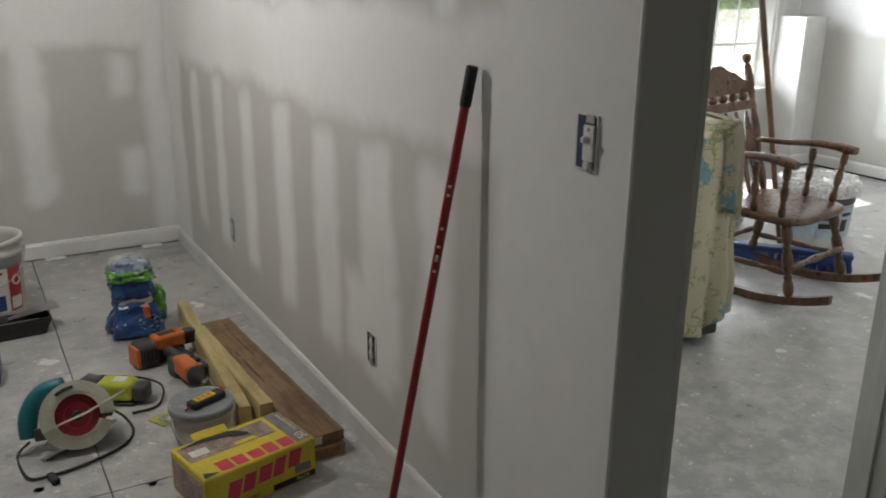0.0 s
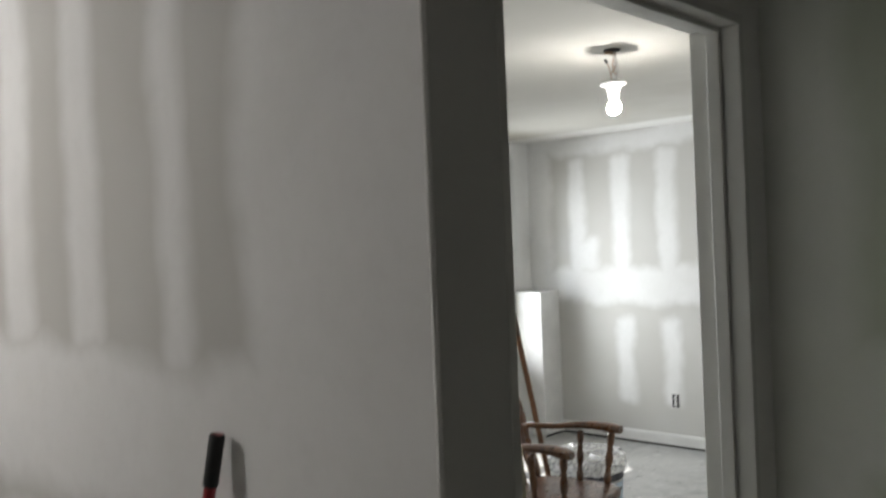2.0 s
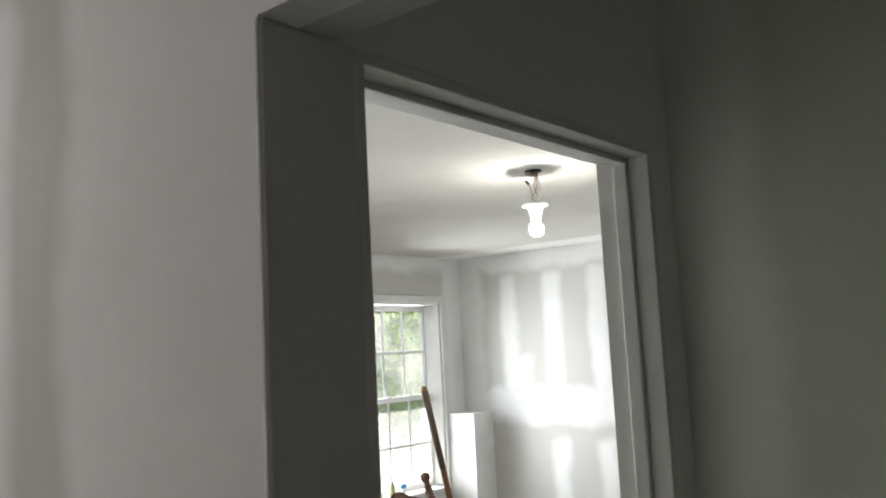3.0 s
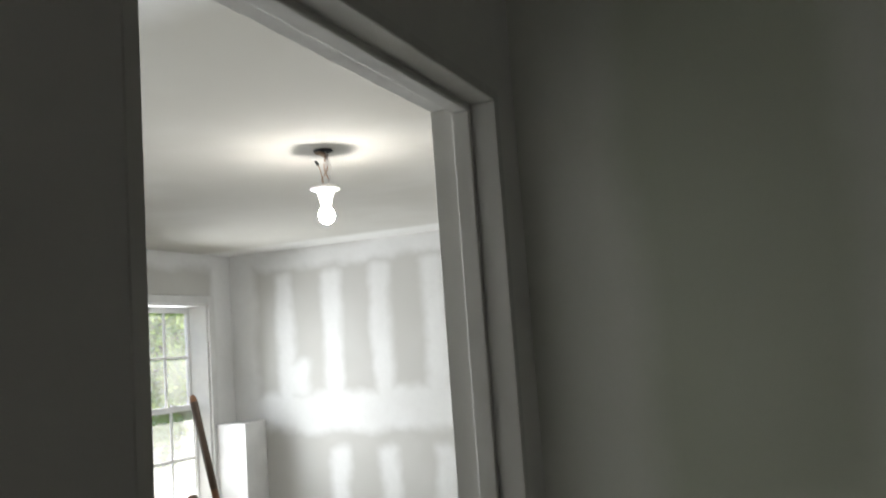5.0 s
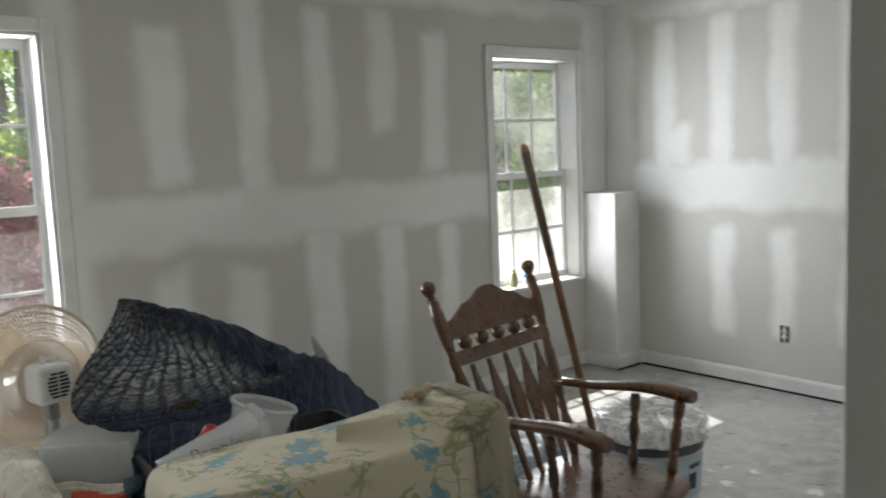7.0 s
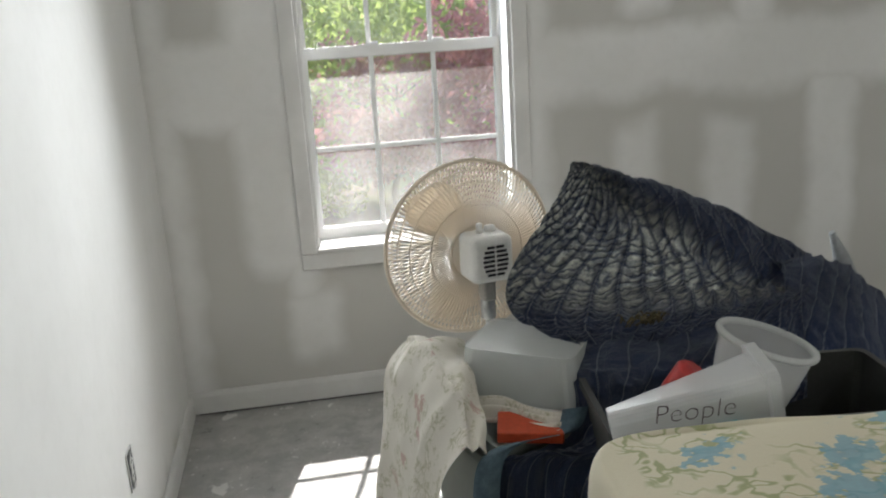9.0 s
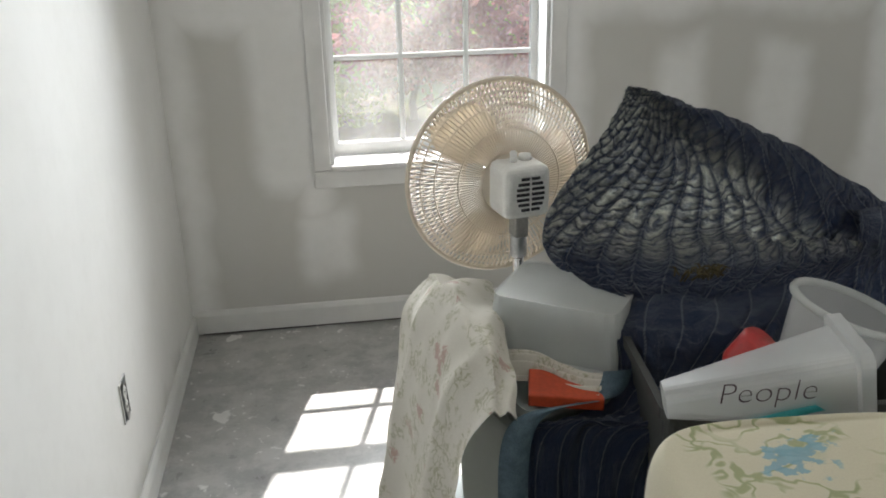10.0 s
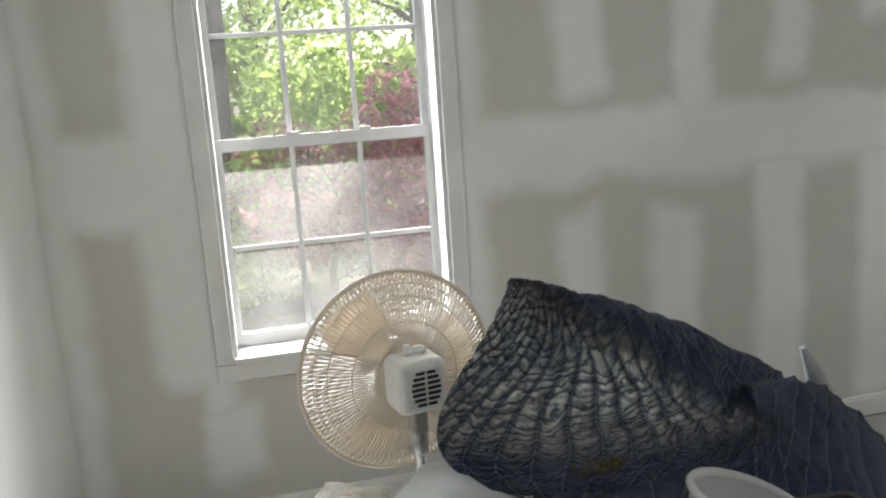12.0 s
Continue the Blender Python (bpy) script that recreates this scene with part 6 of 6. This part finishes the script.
small = pail("plaster_pail", 2.288, 3.245, 0.088, 0.098, 0.13, "small dirty white pail with a grey lid", M_PAIL)
part("lid", lathe([(0, 0.002), (0.092, 0.002), (0.096, 0.006), (0.104, 0.006), (0.106, 0), (0.106, -0.014), (0.103, -0.016)], pose(0, 0, 0.131), 40), plain("grey_lid", (0.27, 0.29, 0.30), 0.45, 0, 0.2), small, "grey plastic lid")
wrapped_label(small, 0.088, 0.098, 0.13, 0.02, 0.07, 200, 330, M_PALEPRINT)
tester = thing("electrical_tester", (2.303, 3.235, 0.134), 24, "black and yellow electrical tester lying on a pail lid", "tester")
part("body", bevelled(-0.065, 0.065, -0.022, 0.022, 0, 0.022, 0.006), M_BLACK, tester)
part("yellow_panel", bevelled(-0.045, 0.03, -0.016, 0.014, 0.0222, 0.0245, 0.001, 1), M_YELLOW, tester)
for k in range(3):
    part("printed_bar", boxes((-0.036 + 0.02 * k, -0.024 + 0.02 * k, -0.01, 0.008, 0.0247, 0.0252)), M_ORANGE, tester)
part("red_lead", tube([(0.06, 0.0, 0.012), (0.08, 0.01, 0.014), (0.072, 0.02, 0.016)], 0.005, 8), M_RED_PLASTIC, tester)
part("red_tip", tube([(-0.064, 0, 0.01), (-0.085, -0.004, 0.006)], 0.004, 8), M_RED_PLASTIC, tester)


def circular_saw():
    s = thing("circular_saw", (1.925, 3.395, 0), 0, "circular saw with a red blade, pale guard and teal body", "saw")
    n = Vector((-0.10, -0.90, 0.42)).normalized()
    m = Matrix.Translation((0, -0.015, 0.115)) @ n.to_track_quat("Z", "Y").to_matrix().to_4x4()

    def arc(r0, r1, a0, a1, z0, z1, seg=40):
        bm = bmesh.new()
        rows = [[bm.verts.new((r * math.cos(a), r * math.sin(a), z)) for r, z in ((r0, z0), (r1, z0), (r1, z1), (r0 + (r1 - r0) * 0.25, z1 + 0.003), (r0, z1))] for a in (radians(a0 + (a1 - a0) * k / seg) for k in range(seg + 1))]
        for q0, q1 in zip(rows, rows[1:]):
            for i in range(5):
                bm.faces.new((q0[i], q0[(i + 1) % 5], q1[(i + 1) % 5], q1[i]))
        bm.faces.new(rows[0])
        bm.faces.new(rows[-1][::-1])
        bmesh.ops.recalc_face_normals(bm, faces=bm.faces[:])
        bm.transform(m)
        return bm

    part("upper_guard", arc(0.068, 0.112, -5, 245, -0.02, 0.022), M_GUARD, s, "pale cast upper guard")
    part("lower_guard", arc(0.066, 0.108, 235, 342, -0.012, 0.014), M_GUARD, s)
    part("printed_bar", arc(0.088, 0.098, 92, 128, 0.024, 0.0262, 12), M_BLACK, s)
    part("blade", lathe([(0, 0), (0.088, 0), (0.088, 0.002), (0, 0.002)], m, 48), M_BLADE, s, "red circular blade")
    part("blade_ring", arc(0.040, 0.043, 0, 359, 0.0022, 0.003), M_PINK, s)
    part("arbor_nut", lathe([(0, 0), (0.017, 0), (0.017, 0.012), (0.012, 0.016), (0, 0.016)], m, 20), M_BLACK, s)
    part("base_plate", bevelled(-0.125, 0.115, -0.12, 0.012, -0.002, 0.002, 0.0015, 1, m @ pose(0.01, -0.075, 0.0, 84, 0, 22)), M_STEEL, s, "steel base plate")
    part("lever", tube([m @ Vector((-0.105, -0.035, 0.03)), m @ Vector((0.03, 0.005, 0.034)), m @ Vector((0.15, 0.055, 0.034))], 0.004, 8), M_GUARD, s)
    part("bracket", bevelled(-0.13, -0.07, -0.06, -0.02, -0.01, 0.02, 0.005, 2, m), M_GREYTOOL, s)
    part("bracket", bevelled(0.075, 0.105, -0.02, 0.03, -0.01, 0.018, 0.004, 2, m), M_GREYTOOL, s)
    pts = [m @ Vector(p) for p in ((-0.03, 0.105, -0.03), (-0.10, 0.085, -0.04), (-0.145, 0.02, -0.045), (-0.15, -0.05, -0.045))]
    part("handle", tube([spline_rows(pts, k / 12) for k in range(13)], [0.026 + 0.006 * math.sin(math.pi * k / 12) for k in range(13)], 14), M_TEALTOOL, s, "teal rear handle")
    part("motor", lathe([(0, -0.13), (0.035, -0.128), (0.042, -0.11), (0.045, -0.03), (0.05, -0.02), (0, -0.02)], m, 24), M_TEALTOOL, s)
    raw = [(-0.15, -0.06, -0.04), (-0.19, -0.10, -0.06), (-0.2, -0.14, -0.09)]
    start = [m @ Vector(p) for p in raw]
    loop = [Vector(p) for p in ((-0.11, -0.16, 0.006), (0.0, -0.14, 0.006), (0.12, -0.08, 0.006), (0.165, 0.0, 0.006), (0.15, 0.07, 0.03), (0.10, 0.12, 0.06))]
    pts = start[:2] + [Vector((-0.17, -0.14, 0.006))] + loop
    part("power_cord", tube([spline_rows(pts, k / 48) for k in range(49)], 0.0045, 8), M_RUBBER, s, "black rubber cord")
    part("plug", bevelled(-0.012, 0.012, -0.035, 0.02, 0.0, 0.022, 0.005, 2, pose(-0.105, -0.185, 0.001, 0, 0, 15)), M_RUBBER, s)
    return s


circular_saw()


def sander():
    t = thing("palm_sander", (2.08, 3.66, 0), -32, "lime and grey power sander with a black cord on the floor", "power tool")
    part("body", bevelled(-0.055, 0.075, -0.042, 0.042, 0.012, 0.085, 0.018, 3), M_LIME, t, "lime plastic body")
    part("sticker", bevelled(0.0, 0.045, -0.02, 0.02, 0.085, 0.0865, 0.0005, 1), M_PALEPRINT, t)
    part("grey_end", bevelled(0.072, 0.125, -0.035, 0.035, 0.01, 0.07, 0.012, 2), M_GREYTOOL, t)
    part("grip", tube([(-0.05, 0, 0.07), (-0.09, 0.005, 0.08), (-0.125, 0.0, 0.055), (-0.145, -0.01, 0.025)], [0.024, 0.022, 0.021, 0.02], 12), plain("grey_grip", (0.13, 0.125, 0.115), 0.6), t, "grey rubber grip")
    part("pad", bevelled(-0.06, 0.08, -0.045, 0.045, 0.0, 0.012, 0.003, 1), M_BLACK, t)
    pts = [Vector(p) for p in ((-0.12, 0.02, 0.05), (-0.13, 0.10, 0.04), (-0.06, 0.15, 0.02), (0.06, 0.12, 0.03), (0.15, 0.06, 0.03), (0.17, -0.04, 0.008), (0.10, -0.10, 0.006))]
    part("power_cord", tube([spline_rows(pts, k / 40) for k in range(41)], 0.0045, 8), M_RUBBER, t, "black rubber cord")
    return t


sander()


def nailer(x, y, turn):
    t = thing("cordless_nailer", (x, y, 0), turn, "orange and dark grey cordless nailer lying on the floor", "power tool")
    part("motor_cap", bevelled(-0.12, -0.04, -0.05, 0.05, 0.003, 0.10, 0.02, 3), M_GREYTOOL, t, "dark grey motor end")
    part("cap_stripe", bevelled(-0.126, -0.112, -0.045, 0.045, 0.008, 0.09, 0.006, 2), M_ORANGE, t)
    part("barrel", bevelled(-0.045, 0.085, -0.035, 0.035, 0.05, 0.112, 0.016, 3), M_ORANGE, t, "orange barrel")
    part("label_plate", bevelled(-0.02, 0.05, -0.02, 0.012, 0.1118, 0.1135, 0.0005, 1), M_BLACK, t)
    for k in range(4):
        part("vent_slot", bevelled(-0.105 + 0.016 * k, -0.097 + 0.016 * k, -0.0515, -0.049, 0.03, 0.075, 0.0008, 1), M_BLACK, t)
    part("magazine", bevelled(0.035, 0.062, -0.19, -0.03, 0.012, 0.05, 0.005, 2), M_BLACK, t, "black nail magazine")
    part("battery", bevelled(-0.055, 0.03, -0.20, -0.135, 0.005, 0.075, 0.01, 2), M_GREYTOOL, t)
    part("nose", bevelled(0.08, 0.135, -0.025, 0.025, 0.045, 0.10, 0.008, 2), M_BLACK, t)
    part("grip", bevelled(-0.02, 0.02, -0.14, -0.03, 0.03, 0.07, 0.012, 3), M_GREYTOOL, t)
    part("grip_core", bevelled(-0.04, 0.08, -0.03, 0.03, 0.002, 0.052, 0.01, 2), M_GREYTOOL, t)
    return t


nailer(2.31, 3.93, 14)
dr = thing("cordless_drill", (2.35, 3.66, 0), 100, "orange and black cordless drill with a black chuck", "power tool")
part("body", bevelled(-0.04, 0.10, -0.032, 0.032, 0.02, 0.088, 0.016, 3), M_ORANGE, dr, "orange housing")
part("chuck", lathe([(0, 0), (0.034, 0), (0.036, 0.012), (0.03, 0.035), (0.014, 0.055), (0.01, 0.075), (0, 0.078)], pose(-0.04, 0, 0.054, 0, -90), 24), M_RUBBER, dr, "black keyless chuck")
part("chuck_ring", lathe([(0, 0), (0.009, 0), (0.008, 0.012), (0, 0.013)], pose(-0.107, 0, 0.054, 0, -90), 16), M_CHROME, dr)
part("handle", bevelled(0.01, 0.055, -0.15, -0.02, 0.012, 0.056, 0.013, 3), M_GREYTOOL, dr, "dark rubber grip")
part("battery", bevelled(-0.02, 0.085, -0.20, -0.14, 0.0, 0.07, 0.01, 2), M_GREYTOOL, dr)
for k in range(3):
    part("silver_badge", bevelled(0.022, 0.042, -0.06 - 0.03 * k, -0.045 - 0.03 * k, 0.0565, 0.058, 0.0005, 1), M_STEEL, dr)

pack = thing("sandpaper_pack", (2.215, 3.44, 0), 30, "crumpled clear pack with a yellow-green printed card", "packet")
part("card", bevelled(-0.055, 0.055, -0.04, 0.04, 0.001, 0.004, 0.001, 1), plain("yellow_green_card", (0.42, 0.42, 0.06), 0.4, 0, 0.4, 30), pack)
part("window_film", bevelled(-0.035, 0.045, -0.03, 0.02, 0.0042, 0.008, 0.0015, 1), clear_film("packet_film", (0.7, 0.7, 0.66), 0.6), pack)

compound = pail("compound_bucket", 1.745, 4.76, 0.135, 0.152, 0.37, "white joint compound bucket with red and blue printed label", M_PAIL)
wrapped_label(compound, 0.135, 0.152, 0.37, 0.05, 0.25, 200, 330, M_PALEPRINT)
wrapped_label(compound, 0.135, 0.152, 0.37, 0.225, 0.238, 205, 292, M_RED_PLASTIC, 0.003, "red_rule")
wrapped_label(compound, 0.135, 0.152, 0.37, 0.165, 0.205, 212, 252, M_BLUEBOX, 0.003, "blue_print_block")
wrapped_label(compound, 0.135, 0.152, 0.37, 0.06, 0.13, 255, 292, M_BLUEBOX, 0.003, "blue_picture")
wrapped_label(compound, 0.135, 0.152, 0.37, 0.05, 0.25, 300, 328, M_RED_PLASTIC, 0.003, "red_panel")
wrapped_label(compound, 0.135, 0.152, 0.37, 0.06, 0.115, 303, 325, M_PALEPRINT, 0.004, "small_print_block")
bm = lathe([(0.016, 0), (0.022, 0), (0.022, 0.004), (0.016, 0.004), (0.016, 0)], None, 24)
mm = Matrix.Translation((0.150 * math.cos(radians(314)), 0.150 * math.sin(radians(314)), 0.19)) @ Vector((math.cos(radians(314)), math.sin(radians(314)), 0)).to_track_quat("Z", "Y").to_matrix().to_4x4()
bm.transform(mm)
part("warning_ring", bm, M_PALEPRINT, compound)

tray = thing("mud_pan", (1.80, 4.47, 0), 4, "black plastic mud pan with a taping knife in it", "pan")
part("pan", tub_shape(-0.16, 0.15, -0.055, 0.055, 0, 0.075, 0.012, 0.84, 0.004), M_BLACK, tray)
part("dried_mud", bevelled(-0.12, 0.12, -0.035, 0.035, 0.03, 0.05, 0.012, 3), M_TRIM, tray, "dried joint compound")
knife = thing("taping_knife", (1.80, 4.47, 0), 4, "taping knife with a red handle resting on a mud pan", "knife")
bm = bmesh.new()
add_box(bm, 0.0, 0.20, -0.05, 0.055, 0, 0.0012)
for v in bm.verts:
    if v.co.x < 0.1:
        v.co.y *= 0.3
bm.transform(pose(-0.01, 0.0, 0.078, 0, -7, 6))
part("blade", bm, M_STEEL, knife)
part("handle", tube([(-0.01, 0, 0.079), (-0.06, -0.005, 0.085), (-0.13, -0.012, 0.085)], [0.012, 0.016, 0.015], 12), M_GREYTOOL, knife)
part("handle_tip", tube([(-0.13, -0.012, 0.085), (-0.155, -0.015, 0.085)], [0.0155, 0.014], 12), M_RED_PLASTIC, knife, "red handle end")


def bottle_pack(name, x, y, turn, nx, ny, h, label):
    t = thing(name, (x, y, 0), turn, label, "water pack")
    for i in range(nx):
        for j in range(ny):
            part("bottle", lathe([(0, 0.002), (0.03, 0.002), (0.032, 0.02), (0.0305, h * 0.3), (0.032, h * 0.5), (0.03, h * 0.68), (0.014, h * 0.88), (0.012, h * 0.93), (0.014, h * 0.94), (0.014, h), (0, h)], Matrix.Translation((-0.0325 * (nx - 1) + 0.065 * i, -0.0325 * (ny - 1) + 0.065 * j, 0)), 12), M_WATER, t)
    ex, ey = 0.0325 * nx + 0.004, 0.0325 * ny + 0.004
    bm = bmesh.new()
    rings = []
    r = random.Random(nx * 7)
    for z, k in ((0.002, 0.98), (0.03, 1.02), (h * 0.4, 1.0), (h * 0.66, 1.01), (h * 0.72, 0.96)):
        ring = []
        for q in range(40):
            a = 2 * math.pi * q / 40
            e = 0.3
            ring.append(bm.verts.new((math.copysign(abs(math.cos(a)) ** e, math.cos(a)) * ex * k * r.uniform(0.985, 1.015), math.copysign(abs(math.sin(a)) ** e, math.sin(a)) * ey * k * r.uniform(0.98, 1.02), z)))
        rings.append(ring)
    for r0, r1 in zip(rings, rings[1:]):
        for q in range(40):
            bm.faces.new((r0[q], r0[(q + 1) % 40], r1[(q + 1) % 40], r1[q])).smooth = True
    part("blue_wrap", bm, M_BLUE, t, "printed blue plastic wrap")
    part("green_badge", lathe([(0, 0), (0.022, 0), (0.022, 0.001), (0, 0.001)], Matrix.Translation((ex * 0.35, -ey - 0.004, h * 0.52)) @ pose(0, 0, 0, 90), 20), M_GREEN, t)
    part("printed_bar", boxes((-ex * 0.55, ex * 0.55, -ey - 0.0065, -ey - 0.005, h * 0.27, h * 0.36)), M_PALEPRINT, t)
    part("printed_bar", boxes((-ex * 0.3, ex * 0.5, -ey - 0.0065, -ey - 0.005, h * 0.18, h * 0.21)), M_PALEPRINT, t)
    return t


bottle_pack("bottled_water_pack", 1.60, 4.06, -6, 4, 3, 0.23, "opened pack of water bottles in blue printed wrap")


def soil_bag():
    """Two slumped blue and green printed plastic sacks, one on the other."""
    t = thing("plastic_sack", (2.275, 4.27, 0), -4, "crumpled blue and green printed plastic sack standing on the floor", "sack")

    def lump(name, z0, z1, rx, ry, mat, seed, dx=0.0, label="", slope=0.12):
        bm = bmesh.new()
        rings = []
        for i in range(13):
            q = i / 12
            prof = (1 - slope * q) * min(1.0, 0.72 + 3.0 * q) * min(1.0, 0.45 + 4.0 * (1 - q))
            ring = []
            for k in range(40):
                a = 2 * math.pi * k / 40
                w = 1 + 0.22 * noise.noise(Vector((math.cos(a) * 2, math.sin(a) * 2, q * 4 + seed))) + 0.16 * abs(noise.noise(Vector((math.cos(a) * 4, math.sin(a) * 4, q * 5 + seed)))) + 0.07 * noise.noise(Vector((math.cos(a) * 9, math.sin(a) * 9, q * 8 + seed)))
                ca, sa = math.cos(a), math.sin(a)
                ring.append(bm.verts.new((dx + rx * prof * w * math.copysign(abs(ca) ** 0.6, ca), ry * prof * w * math.copysign(abs(sa) ** 0.6, sa), z0 + (z1 - z0) * q)))
            rings.append(ring)
        for r0, r1 in zip(rings, rings[1:]):
            for k in range(40):
                bm.faces.new((r0[k], r0[(k + 1) % 40], r1[(k + 1) % 40], r1[k])).smooth = True
        bm.faces.new(rings[0][::-1])
        bm.faces.new(rings[-1])
        return part(name, bm, mat, t, label)

    lump("lower_sack", 0.0, 0.175, 0.122, 0.10, M_SACK, 1.0, 0, "blue lower half", 0.35)
    lump("waist_wrap", 0.13, 0.185, 0.078, 0.068, M_PALEPRINT, 2.0, 0.0, "pale crumpled middle")
    lump("upper_sack", 0.165, 0.315, 0.088, 0.078, M_SACK, 3.0, -0.01)
    lump("green_side", 0.05, 0.20, 0.05, 0.06, M_SACK_GREEN, 4.0, 0.075, "green side panel")
    lump("green_band", 0.245, 0.30, 0.094, 0.083, M_SACK_GREEN, 3.0, -0.01, "bright green band")
    lump("clear_top", 0.27, 0.345, 0.082, 0.07, clear_film("sack_film", (0.7, 0.75, 0.78), 0.35), 5.0, -0.01)
    part("orange_flash", bevelled(0.02, 0.045, -0.118, -0.085, 0.10, 0.15, 0.005, 2), M_ORANGE, t)
    return t


soil_bag()

# bits lying about
rb = random.Random(77)
scraps = thing("plaster_scrap", (0, 0, 0), 0, "flat scraps of dried plaster on the floor", "debris")
for x, y in ((2.52, 2.66), (2.60, 3.52), (1.78, 3.18), (2.08, 3.05)):
    bm = bmesh.new()
    vs = [bm.verts.new((x + 0.02 * rb.uniform(0.5, 1) * math.cos(a), y + 0.016 * rb.uniform(0.5, 1) * math.sin(a), 0.002)) for a in (2 * math.pi * k / 9 for k in range(9))]
    face = bm.faces.new(vs)
    bmesh.ops.solidify(bm, geom=[face], thickness=0.0018)
    part("scrap", bm, M_TRIM, scraps)
for x in (2.08, 2.58):
    shim = tagged(mesh_ob("floor_shim", bevelled(x - 0.05, x + 0.05, 5.44, 5.50, 0.0005, 0.011, 0.002, 1), M_TRIM), "pale wooden shim under the baseboard", "shim", "baseboard shims")
